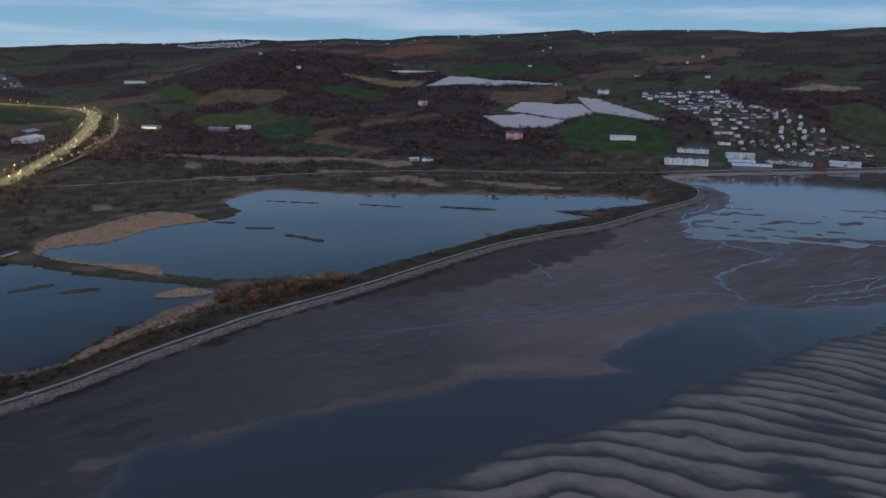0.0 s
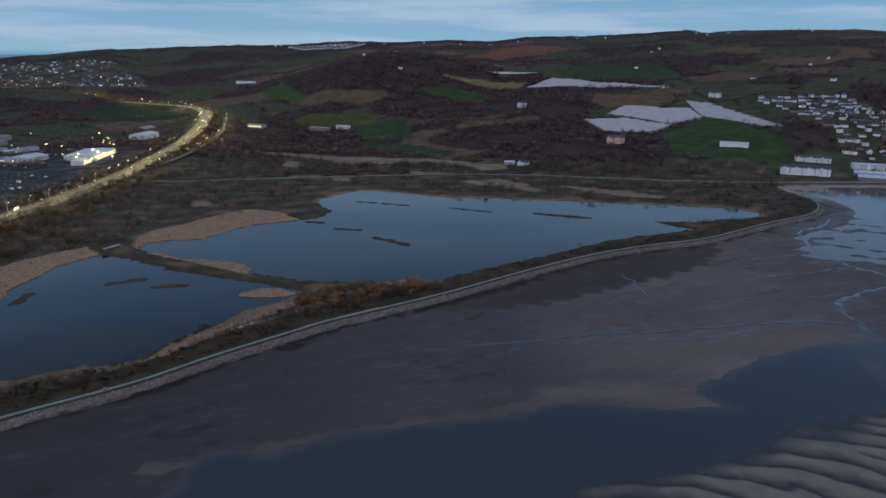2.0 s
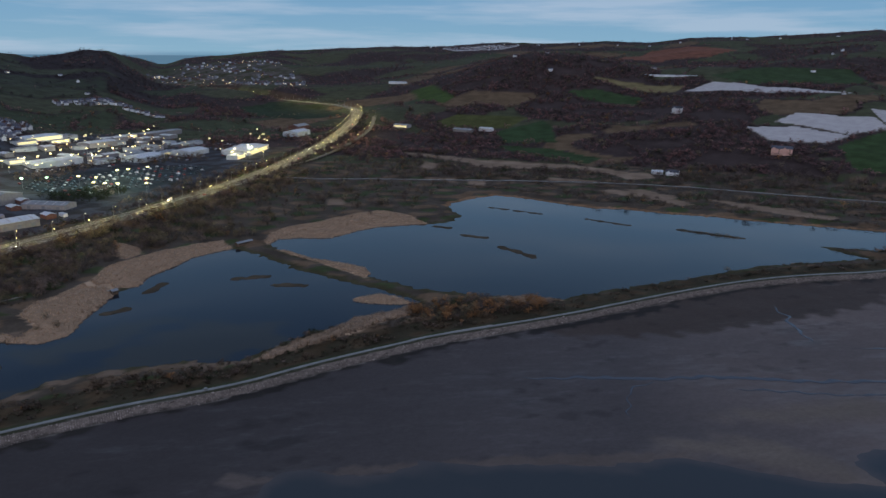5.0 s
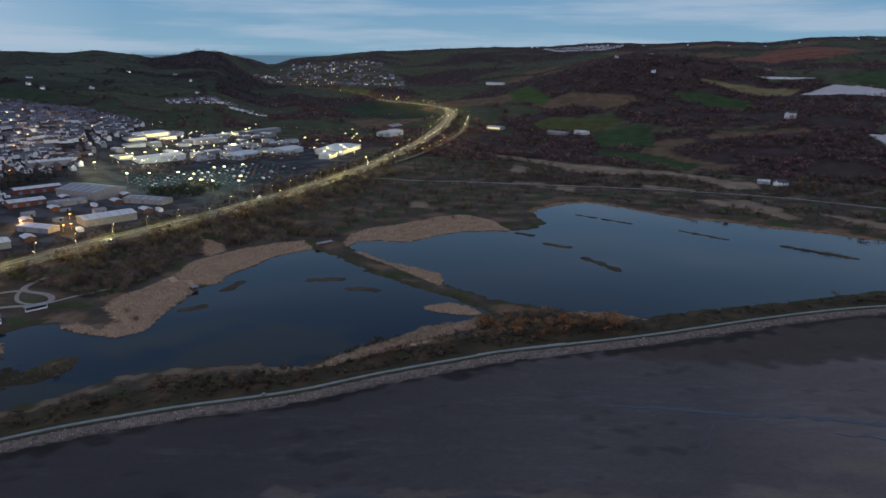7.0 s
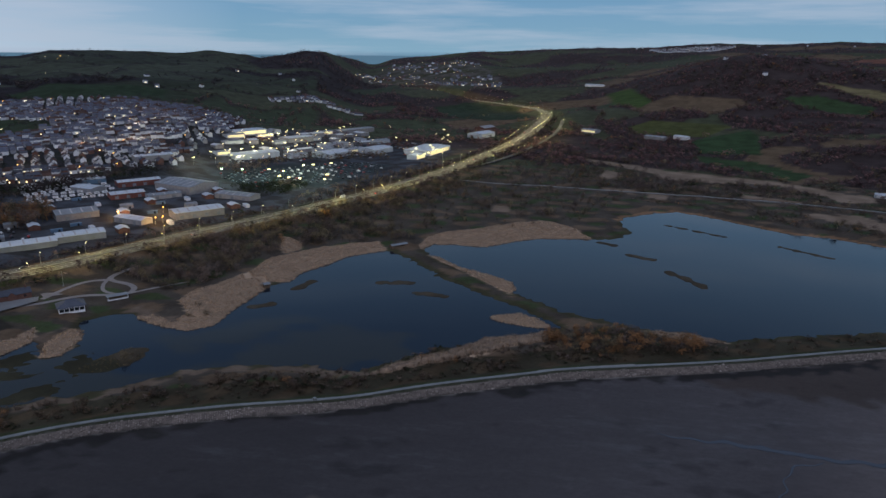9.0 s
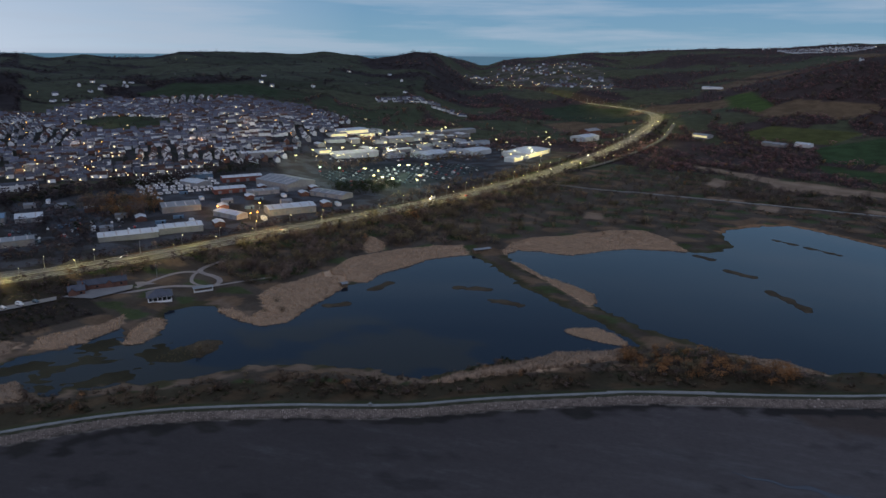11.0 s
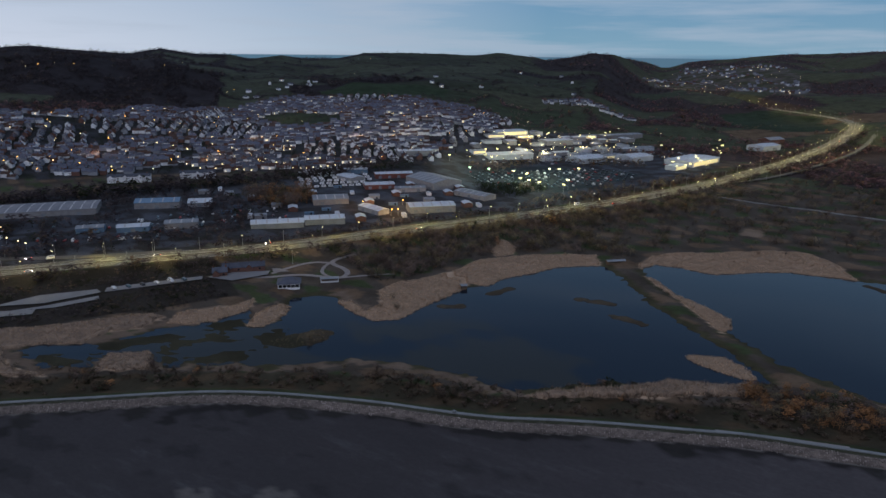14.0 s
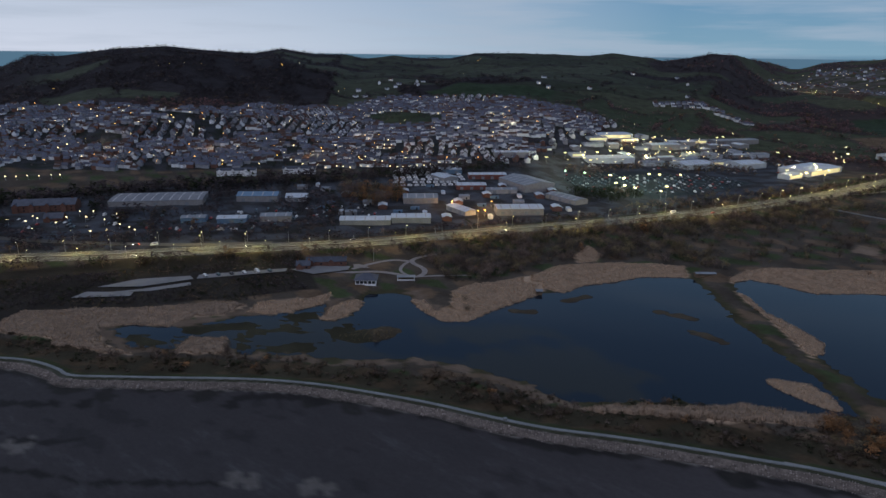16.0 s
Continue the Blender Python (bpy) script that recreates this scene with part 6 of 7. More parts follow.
def lit(name, spots, power, colour, tall):
    """The light that a group of lamps throws round it."""
    data = bpy.data.lights.new(name, "POINT")
    data.energy, data.color, data.shadow_soft_size = power, colour, 1.0
    for (x, y), z in zip(spots, height([s[0] for s in spots], [s[1] for s in spots])):
        new(name, data).location = (x, y, float(z) + tall)


lit("retail_light", RETAIL_LAMPS[::2], 32000.0, (1.0, 0.88, 0.50), 9.0)
lit("market_light", MARKET_LAMPS[::2], 8000.0, (1.0, 0.86, 0.46), 9.0)
lit("depot_light", LOT_LAMPS[::3], 30000.0, (0.85, 1.0, 0.72), 14.0)
lit("yard_light", YARD_LAMPS[::2], 16000.0, (1.0, 0.55, 0.18), 7.5)
lit("street_light", [(-890, 470), (-930, 560), (-960, 660), (-1010, 740), (-900, 620), (-1060, 600), (-900, 330), (-960, 200), (-1010, 420), (-1090, 760), (-1130, 340), (-1180, 520), (-930, 80), (-1060, 60), (-1240, 640)], 11000.0, (1.0, 0.74, 0.46), 12.0)


def car(label, colour, length=4.3, tall=1.45, van=False):
    top = tagged(new("van" if van else "car"), label, "van" if van else "car", "vehicles on the road")
    paint = material("car_paint", colour, 0.3, 3.0, 0.05)
    L, Wd = length / 2, 0.9
    if van:
        prof = [(-L, 0.35), (-L, tall), (L * 0.55, tall), (L * 0.8, tall * 0.62), (L, tall * 0.5), (L, 0.35)]
    else:
        prof = [(-L, 0.35), (-L, 0.85), (-L * 0.75, 0.92), (-L * 0.45, tall), (L * 0.2, tall), (L * 0.5, 0.95), (L * 0.95, 0.78), (L, 0.35)]
    n = len(prof)
    V = [(x, -Wd, z) for x, z in prof] + [(x, Wd, z) for x, z in prof]
    F = [tuple(range(n))[::-1], tuple(range(n, 2 * n))] + [(i, (i + 1) % n, (i + 1) % n + n, i + n) for i in range(n)]
    part("body", mesh_of("body", V, F, [paint]), top)
    part("window", mesh_of("window", *boxes((-L * 0.4, L * 0.22, -Wd - 0.01, Wd + 0.01, tall * 0.68, tall * 0.93)), [M_PANE]), top)
    wheel = mesh_of("wheel", *tube([(0, -0.11, 0), (0, 0.11, 0)], [0.33, 0.33], 10), [M_RUBBER])
    for sx, sy in ((-1, -1), (-1, 1), (1, -1), (1, 1)):
        part("wheel", wheel, top, at=pose(sx * L * 0.62, sy * 0.85, 0.33))
    lens = mesh_of("headlight", *ball(0.16, 1.0), [M_HEAD])
    tail = mesh_of("tail_light", *ball(0.11, 1.0), [M_TAIL])
    for sy in (-0.65, 0.65):
        part("headlight", lens, top, "lit white headlight", at=pose(L, sy, 0.68))
        part("tail_light", tail, top, "lit red tail light", at=pose(-L, sy, 0.8))
    return top


CARS = [car("white van with lit headlights on the carriageway", (0.75, 0.75, 0.74), 5.8, 2.4, True), car("dark grey car on the lit carriageway", (0.05, 0.05, 0.06)),
        car("silver car on the lit carriageway", (0.45, 0.46, 0.48)), car("red car on the lit carriageway", (0.30, 0.03, 0.03))]


def on_road(thing, y, lane, used):
    d = road_mid[1:]
    k = int(np.argmin(np.abs(d[:, 1] - y)))
    a = math.atan2(*(d[min(k + 1, len(d) - 1)] - d[max(k - 1, 0)])[::-1])
    m = pose(d[k, 0] - math.sin(a) * lane, d[k, 1] + math.cos(a) * lane, float(road_height(0, d[k, 1])) + 0.33, 0, 0, math.degrees(a) + (180 if lane > 0 else 0))
    if used:
        copy_thing(thing, m)
    else:
        thing.matrix_basis = m


for n, (y, lane, kind) in enumerate(((621, 9, 0), (300, 9, 1), (430, -4, 2), (660, -8, 3), (870, 4, 1), (930, -4, 2), (1010, 8, 1), (1100, -8, 0), (1180, 4, 2), (1240, 8, 3), (1320, -4, 1), (1400, 4, 2),
                                     (1480, 8, 1), (1560, -8, 2), (1640, 4, 1), (1760, 8, 2), (130, -8, 2), (215, 4, 1))):
    on_road(CARS[kind], y, lane, n not in (0, 1, 2, 3))
copy_thing(CARS[0], pose(-532, 140, 7.3, 0, 0, -80))
copy_thing(CARS[1], pose(-538, 126, 7.3, 0, 0, -78))

# ---- buildings ----
M_SLATE = material("blue_grey_slates", (0.066, 0.073, 0.098), 0.7, 4.0, 0.25, per_object=0.25)
M_TILE = material("brown_roof_tiles", (0.090, 0.056, 0.048), 0.8, 4.0, 0.25, per_object=0.3)
M_RENDER = material("white_render", (0.77, 0.78, 0.81), 0.85, 5.0, 0.12, per_object=0.18)
M_CREAM = material("grey_pebbledash", (0.27, 0.27, 0.285), 0.9, 3.0, 0.18, per_object=0.2)
M_BRICK = material("red_brick", (0.155, 0.085, 0.070), 0.9, 2.0, 0.25, per_object=0.2)
M_PINK = material("pink_render", (0.72, 0.45, 0.38), 0.85, 5.0, 0.1)
M_SHEETING = material("pale_grey_metal_sheeting", (0.46, 0.51, 0.58), 0.45, 8.0, 0.18)
M_GREY_ROOF = material("weathered_grey_roofing", (0.20, 0.225, 0.26), 0.6, 9.0, 0.25)
M_FELT = material("dark_blue_grey_roofing_felt", (0.13, 0.14, 0.165), 0.7, 12.0, 0.35, second=(0.20, 0.20, 0.22))
M_BLUE_METAL = material("blue_painted_metal", (0.12, 0.20, 0.30), 0.5, 5.0, 0.15)
M_RED_METAL = material("red_painted_metal", (0.17, 0.065, 0.055), 0.6, 5.0, 0.2)
M_PLASTIC = material("white_polythene", (0.38, 0.37, 0.385), 0.5, 14.0, 0.12, second=(0.32, 0.31, 0.325))
M_LIT = glow("lit_window_glass", (1.0, 0.74, 0.36), 5.0)
M_LIT_WHITE = glow("lit_shop_front", (1.0, 0.84, 0.48), 0.4)
M_TIMBER = material("weathered_timber", (0.16, 0.115, 0.08), 0.85, 2.0, 0.3)
M_PAVING = material("pale_gravel_path", (0.24, 0.22, 0.22), 0.9, 5.0, 0.2)


def gable(w, d, h, rise, over=0.35, thick=0.16):
    """Wall and roof of a plain house along x: vertices and faces of each."""
    X, Y = w / 2, d / 2
    V = [(-X, -Y, -1.5), (X, -Y, -1.5), (X, Y, -1.5), (-X, Y, -1.5), (-X, -Y, h), (X, -Y, h), (X, Y, h), (-X, Y, h), (-X, 0, h + rise), (X, 0, h + rise)]
    F = [(0, 1, 5, 4), (2, 3, 7, 6), (1, 2, 6, 9, 5), (3, 0, 4, 8, 7)]
    s = rise / Y
    R, G = [], []
    for sign in (-1, 1):
        b = len(R)
        e = (X + over, sign * (Y + over), h - over * s)
        t = (X + over, 0.0, h + rise)
        for x in (-e[0], e[0]):
            R += [(x, e[1], e[2] + 0.02), (x, t[1], t[2] + 0.02), (x, t[1], t[2] + thick + 0.02), (x, e[1], e[2] + thick + 0.02)]
        G += [(b, b + 1, b + 2, b + 3), (b + 7, b + 6, b + 5, b + 4), (b, b + 4, b + 5, b + 1), (b + 3, b + 2, b + 6, b + 7), (b, b + 3, b + 7, b + 4)]
    return (V, F), (R, G)


def house_kind(label, wall, roof, w, d, h, rise, lit=1, group="houses of the town"):
    top = tagged(new("house"), label, "house", group)
    (V, F), (R, G) = gable(w, d, h, rise)
    part("wall", mesh_of("wall", V, F, [wall]), top)
    part("roof", mesh_of("roof", R, G, [roof]), top)
    part("chimney", mesh_of("chimney", *boxes((w * 0.30, w * 0.30 + 0.9, -0.4, 0.4, h + rise * 0.6, h + rise + 1.0)), [M_BRICK]), top)
    pane = mesh_of("window", *boxes((-0.6, 0.6, -0.05, 0.05, 0, 1.2)), [M_PANE])
    glowing = mesh_of("window", *boxes((-0.5, 0.5, -0.05, 0.05, 0, 1.0)), [M_LIT])
    k = 0
    for z in ((1.0, 3.7) if h > 4 else (1.0,)):
        for x in (-w * 0.28, w * 0.28)[:1 if h > 4 else 2]:
            for y in (-d / 2 - 0.03,):
                part("window", glowing if k < lit else pane, top, at=pose(x, y, z))
                k += 1
    return top


TOWN_KINDS = [("white-rendered semi-detached house with a slate roof", M_RENDER, M_SLATE, 10, 7.5, 5.0, 2.6), ("white-rendered bungalow with a slate roof", M_RENDER, M_SLATE, 11, 8, 2.8, 2.2),
              ("grey pebbledashed house with a slate roof", M_CREAM, M_SLATE, 9, 7.5, 5.0, 2.6), ("red-brick terraced house with a slate roof", M_BRICK, M_SLATE, 8, 8, 5.3, 2.6),
              ("white-rendered house with a brown tiled roof", M_RENDER, M_TILE, 10, 8, 4.6, 2.6), ("grey pebbledashed bungalow with a brown tiled roof", M_CREAM, M_TILE, 11, 8, 2.8, 2.2)]
rng = np.random.RandomState(401)


def street_plan(outline, gap, row, seed, block=120, along_=1.25):
    """House plots: rows that turn from block to block."""
    r = np.random.RandomState(seed)
    cx, cy = jitter(outline, block, seed)
    turn = along_ + r.choice([0, 0, 0, 0, 1.57], len(cx)) + r.uniform(-0.22, 0.22, len(cx))
    X, Y, A = [], [], []
    for k in range(len(cx)):
        u, v = np.meshgrid(np.arange(-block, block, gap), np.arange(-block, block, row))
        u, v = (u + r.uniform(-1.2, 1.2, u.shape)).ravel(), (v + r.uniform(-3, 3, v.shape)).ravel()
        x, y = cx[k] + u * math.cos(turn[k]) - v * math.sin(turn[k]), cy[k] + u * math.sin(turn[k]) + v * math.cos(turn[k])
        near = np.argmin((x[:, None] - cx) ** 2 + (y[:, None] - cy) ** 2, 1) == k
        m = near & inside(x, y, outline) & (r.rand(len(x)) > 0.13)
        X.append(x[m])
        Y.append(y[m])
        A.append(np.full(m.sum(), turn[k]))
    return np.concatenate(X), np.concatenate(Y), np.concatenate(A)


SHOPS_AREA = [(-945, 790), (-860, 700), (-770, 600), (-700, 760), (-760, 1010), (-945, 1090)]
hx, hy, ha = street_plan(TOWN, 9.4, 17.0, 402, 85)
m = (within(hx, hy, F_GREEN_H) < -4) & ~inside(hx, hy, SHOPS_AREA) & (lumps(hx, hy, 170, 403) > np.where(hy < 330, -0.65, -1.4))
hx, hy, ha = hx[m], hy[m], ha[m]
hz = height(hx, hy)
kind = rng.choice(6, len(hx), p=(0.30, 0.15, 0.19, 0.13, 0.13, 0.10))
plain = (hy < 380) & (rng.rand(len(hx)) < 0.65)
kind = np.where(plain & (kind == 0), 2, np.where(plain & (kind == 1), 5, kind))
order = np.argsort(np.hypot(hx + 820, hy - 420))
single, crowd = order[:180], order[180:]
KIND_THINGS = [house_kind(a, b, c, w * 0.85, d * 0.88, h * 0.92, r) for a, b, c, w, d, h, r in TOWN_KINDS]
seen = set()


def settle(things, kinds, idx, x, y, z, a):
    for i in idx:
        t = things[kinds[i]]
        m = pose(x[i], y[i], z[i], 0, 0, math.degrees(a[i]))
        if t.name in seen:
            copy_thing(t, m)
        else:
            t.matrix_basis = m
            seen.add(t.name)


settle(KIND_THINGS, kind, single, hx, hy, hz, ha)
M_SLATES = material("slate_roofs", (0.100, 0.112, 0.160), 0.6, 14.0, 0.35, second=(0.050, 0.056, 0.080))
M_TILES = material("tile_roofs", (0.080, 0.052, 0.046), 0.8, 14.0, 0.3)
M_RENDERS = material("white_rendered_walls", (0.78, 0.81, 0.86), 0.85, 20.0, 0.2)
M_CREAMS = material("grey_rendered_walls", (0.29, 0.305, 0.345), 0.9, 20.0, 0.25)
M_BRICKS = material("brick_walls", (0.155, 0.085, 0.070), 0.9, 20.0, 0.25)


def crowd_of(name, label, kinds, x, y, z, a, lit_share=0.12, seed=0):
    """Houses too far off to tell apart one by one, in one mesh."""
    r = np.random.RandomState(seed)
    mats = [M_RENDERS, M_CREAMS, M_BRICKS, M_SLATES, M_TILES, M_LIT]
    swap = {M_RENDER: 0, M_CREAM: 1, M_BRICK: 2, M_SLATE: 3, M_TILE: 4}
    V, F, Wm = [], [], []
    for i in range(len(x)):
        label_, wall, roof, w, d, h, rise = TOWN_KINDS[kinds[i]]
        s = r.uniform(0.72, 1.12)
        d = d * 0.85
        walls, roofs = gable(w * s, d, h * 0.9, rise)
        extra = boxes((-0.6, 0.6, -d / 2 - 0.08, -d / 2 + 0.1, 1.0, 2.2)) if r.rand() < lit_share else ([], [])
        chim = boxes((w * 0.3, w * 0.3 + 0.9, -0.4, 0.4, h + rise * 0.6, h + rise + 1.0))
        c, n = math.cos(a[i]), math.sin(a[i])
        for (vv, ff), mi in ((walls, swap[wall]), (roofs, swap[roof]), (chim, 2), (extra, 5)):
            b = len(V)
            V += [(p[0] * c - p[1] * n + x[i], p[0] * n + p[1] * c + y[i], p[2] + z[i]) for p in vv]
            F += [tuple(q + b for q in f) for f in ff]
            Wm += [mi] * len(ff)
    return tagged(new(name, mesh_of(name, V, F, mats, Wm)), label, "houses", kind="stuff")


crowd_of("town_houses", "close-packed pale houses with slate roofs across the town", kind[crowd], hx[crowd], hy[crowd], hz[crowd], ha[crowd], seed=1)
# villages on the hills
vx, vy, va = street_plan(VILLAGE_E, 11, 19, 405, 70, -0.3)
m = (rng.rand(len(vx)) < 0.92) & (lumps(vx, vy, 60, 412) > -0.8)
vx, vy, va = vx[m], vy[m], va[m]
vk, vh = np.where(vy > 1290, rng.choice((0, 1, 4, 5), len(vx)), rng.choice((5, 5, 5, 3, 4, 4, 1), len(vx))), height(vx, vy)
near = np.argsort(vy)
VILLAGE_THINGS = {k: house_kind(TOWN_KINDS[k][0], *TOWN_KINDS[k][1:3], *(v * 0.88 for v in TOWN_KINDS[k][3:]), 0, "houses of the village") for k in sorted(set(vk[near[:90]]))}
settle(VILLAGE_THINGS, vk, near[:90], vx, vy, vh, va)
near = near[90:]
crowd_of("village_houses", "brown-roofed pale houses of the hillside village", vk[near], vx[near], vy[near], vh[near], va[near], 0.01, 5)
wx, wy, wa = street_plan(VILLAGE_N, 14, 24, 406, 90)
m = (lumps(wx, wy, 120, 409) > -0.1) & (rng.rand(len(wx)) < 0.4)
wx, wy, wa = wx[m], wy[m], wa[m]
crowd_of("valley_houses", "pale houses of a village up the valley", rng.choice((0, 2, 2, 3, 5), len(wx)), wx, wy, height(wx, wy), wa, 0.2, 2)
rx, ry, ra = street_plan(RIDGE_TOWN, 16, 26, 407)
crowd_of("ridge_houses", "white houses along the ridge", rng.choice((0, 1, 4), len(rx)), rx, ry, height(rx, ry), ra, 0.1, 3)
sx1, sy1 = jitter([(-1500, 520), (-1620, 560), (-1720, 760), (-1600, 760)], 48, 408)
sx2, sy2 = jitter([(-1480, 900), (-1250, 1150), (-1350, 1500), (-1700, 1500), (-1750, 1100)], 210, 409)
sx3, sy3 = jitter([(-700, 1900), (-1200, 2400), (600, 2600), (1500, 1700), (900, 1500), (400, 1500)], 330, 410)
sx4, sy4 = jitter([(-1500, 3300), (-1400, 3420), (1300, 3300), (1300, 3150)], 150, 411)
fx, fy = np.concatenate([sx1, sx2, sx3, sx4]), np.concatenate([sy1, sy2, sy3, sy4])
crowd_of("farmhouses", "scattered white farmhouses on the hills", rng.choice((0, 1, 4), len(fx)), fx, fy, height(fx, fy), rng.uniform(0, 3, len(fx)), 0.2, 4)


lane_x, lane_y, lane_a = street_plan(VALLEY_ROW, 12, 20, 413, 70)
crowd_of("lane_houses", "row of pale houses below the hill fields", rng.choice((0, 1, 2, 4), len(lane_x)), lane_x, lane_y, height(lane_x, lane_y), lane_a, 0.15, 6)


def dwelling(top, w, d, h, rise, roof, wall):
    """Windows, front gables and chimneys of a large house."""
    pane = mesh_of("window", *boxes((-0.7, 0.7, -0.06, 0.06, 0, 1.3)), [M_PANE])
    bays = max(2, int(w / 7))
    for k in range(bays):
        x = -w / 2 + (k + 0.5) * w / bays
        for z in np.arange(0.9, h - 1.2, 2.8):
            part("window", pane, top, at=pose(x, -d / 2 - 0.04, z))
        if k % 2 == 0:
            (V, F), (R, G) = gable(4.6, d * 0.5 + 1.4, h - 0.2, 2.2, 0.3)
            turned = pose(x, -d * 0.25 - 0.75, 0, 0, 0, 90)
            (V, F), (R, G) = gable(d * 0.5 + 1.4, 4.6, h - 0.2, 2.2, 0.3)
            bay = part("bay", mesh_of("bay", V, F, [wall]), top, at=turned)
            part("bay_roof", mesh_of("bay_roof", R, G, [roof]), bay)
    stack = mesh_of("chimney", *boxes((-0.5, 0.5, -0.5, 0.5, 0, 2.0)), [M_BRICK])
    for x in (-w * 0.42, w * 0.42):
        part("chimney", stack, top, at=pose(x, 0, h + rise - 0.6))


def shed(label, x, y, w, d, h, turn, roof, wall, rise=1.6, doors=3, front=None, category="industrial shed", name="industrial_shed", ribs=0):
    """A long low building: walls, ribbed roof in two slopes, roller doors and a lit or dark front. x, y: middle."""
    top = tagged(new(name), label, category)
    (V, F), (R, G) = gable(w, d, h, rise, 0.4, 0.2)
    part("wall", mesh_of("wall", V, F, [wall]), top)
    part("roof", mesh_of("roof", R, G, [roof]), top)
    if category in ("house", "terrace", "inn", "visitor centre"):
        dwelling(top, w, d, h, rise, roof, wall)
        top.matrix_basis = pose(x, y, float(height(x, y)[0]), 0, 0, turn)
        return top
    strip = mesh_of("roof_light", *boxes((-0.6, 0.6, -d * 0.22, d * 0.22, -0.04, 0.04)), [M_PLASTIC])
    tilt = math.degrees(math.atan2(rise, d / 2))
    count = max(2, int(w / 9))
    for k in range(count):
        for s in (-1, 1):
            part("roof_light", strip, top, at=pose(-w / 2 + (k + 0.5) * w / count, s * d * 0.25, h + rise * 0.5 + 0.25, -s * tilt))
    door = mesh_of("roller_door", *boxes((-1.8, 1.8, -0.06, 0.06, 0.0, 3.2)), [M_GREY_ROOF])
    for k in range(doors):
        part("roller_door", door, top, at=pose(-w / 2 + (k + 0.5) * w / doors, -d / 2 - 0.05, 0))
    if front:
        part("shop_front", mesh_of("shop_front", *boxes((-w * 0.44, w * 0.44, -0.08, 0.08, 0.8, h - 0.8)), [front]), top, "brightly lit glass front", at=pose(0, -d / 2 - 0.08, 0))
    z = float(np.min(height([x], [y])))
    top.matrix_basis = pose(x, y, z, 0, 0, turn)
    return top


TURN = 74.0
shed("long arched white-roofed shed beside the carriageway", -556, 320, 46, 17, 4.5, TURN, M_SHEETING, M_GREY_ROOF, 2.2, 5)
shed("white-roofed unit with an open end", -550, 362, 36, 18, 4.8, TURN, M_SHEETING, M_GREY_ROOF, 1.6, 3)
shed("pale green-grey gabled workshop", -632, 398, 36, 26, 5.5, TURN, M_GREY_ROOF, M_CREAM, 2.6, 2)
shed("warehouse with a row of orange lamps along its front", -552, 474, 46, 22, 6.0, TURN, M_SHEETING, M_CREAM, 1.8, 4)
shed("large grey-roofed warehouse among the yards", -668, 540, 58, 40, 8.0, TURN - 68, M_GREY_ROOF, M_CREAM, 3.5, 4)
shed("long weathered shed with a stepped roof", -588, 548, 46, 18, 4.5, TURN - 60, M_GREY_ROOF, M_CREAM, 1.6, 3)
shed("small white-roofed unit with blue walls", -768, 482, 30, 14, 5.0, TURN, M_SHEETING, M_BLUE_METAL, 1.2, 2)
shed("white-roofed unit with red walls", -726, 515, 46, 16, 5.5, TURN, M_SHEETING, M_RED_METAL, 1.4, 4)
shed("low unit with red walls and a white roof", -682, 476, 34, 18, 5.0, TURN, M_SHEETING, M_RED_METAL, 1.4, 3)
shed("low white-roofed unit in the yard", -735, 462, 30, 20, 4.5, TURN - 60, M_SHEETING, M_CREAM, 1.4, 2)
shed("narrow white-roofed unit beside the yard", -570, 420, 34, 13, 4.5, TURN - 62, M_SHEETING, M_CREAM, 1.4, 2)
shed("low grey-roofed unit in the yard", -650, 500, 34, 14, 4.5, TURN, M_GREY_ROOF, M_CREAM, 1.2, 2)
shed("broad pale flat-roofed store by the trees", -708, 140, 90, 42, 5.5, TURN + 6, M_FELT, M_CREAM, 1.0, 3)
shed("blue-roofed motor workshop among parked cars", -690, 238, 42, 24, 6.0, TURN, M_BLUE_METAL, M_CREAM, 2.4, 3)
shed("grey-roofed showroom beside the workshop", -678, 276, 22, 20, 4.5, TURN, M_SHEETING, M_CREAM, 2.6, 1)
shed("blue-fronted car showroom beside the road", -598, 205, 26, 14, 4.5, TURN + 4, M_SHEETING, M_BLUE_METAL, 1.2, 1)
shed("pale car showroom beside the road", -592, 244, 28, 15, 5.0, TURN + 2, M_GREY_ROOF, M_CREAM, 1.4, 1)
shed("low blue-fronted car showroom", -610, 172, 22, 13, 4.5, TURN + 4, M_GREY_ROOF, M_BLUE_METAL, 1.2, 1)
shed("terrace of grey flats beside the railway", -823, 225, 46, 11, 6.5, TURN + 4, M_SLATE, M_RENDER, 2.4, 0, None, "terrace", "terrace")
shed("terrace of grey flats beside the railway", -818, 300, 40, 11, 6.5, TURN + 4, M_SLATE, M_RENDER, 2.4, 0, None, "terrace", "terrace")
shed("brightly lit white store of the retail park", -925, 820, 60, 34, 6.0, TURN + 10, M_SHEETING, M_SHEETING, 1.0, 0, M_LIT_WHITE, "store", "store")
shed("pale low store of the retail park", -800, 735, 70, 30, 6.5, TURN + 6, M_SHEETING, M_SHEETING, 1.0, 0, None, "store", "store")
shed("grey store of the retail park", -825, 594, 48, 20, 6.0, TURN, M_SHEETING, M_CREAM, 1.2, 0, None, "store", "store")
shed("pale store beside the retail park", -870, 880, 50, 26, 7.0, TURN + 10, M_SHEETING, M_CREAM, 1.0, 0, None, "store", "store")
shed("long low store at the edge of the retail park", -925, 1070, 90, 24, 6.5, TURN + 12, M_GREY_ROOF, M_CREAM, 1.2, 0, None, "store", "store")
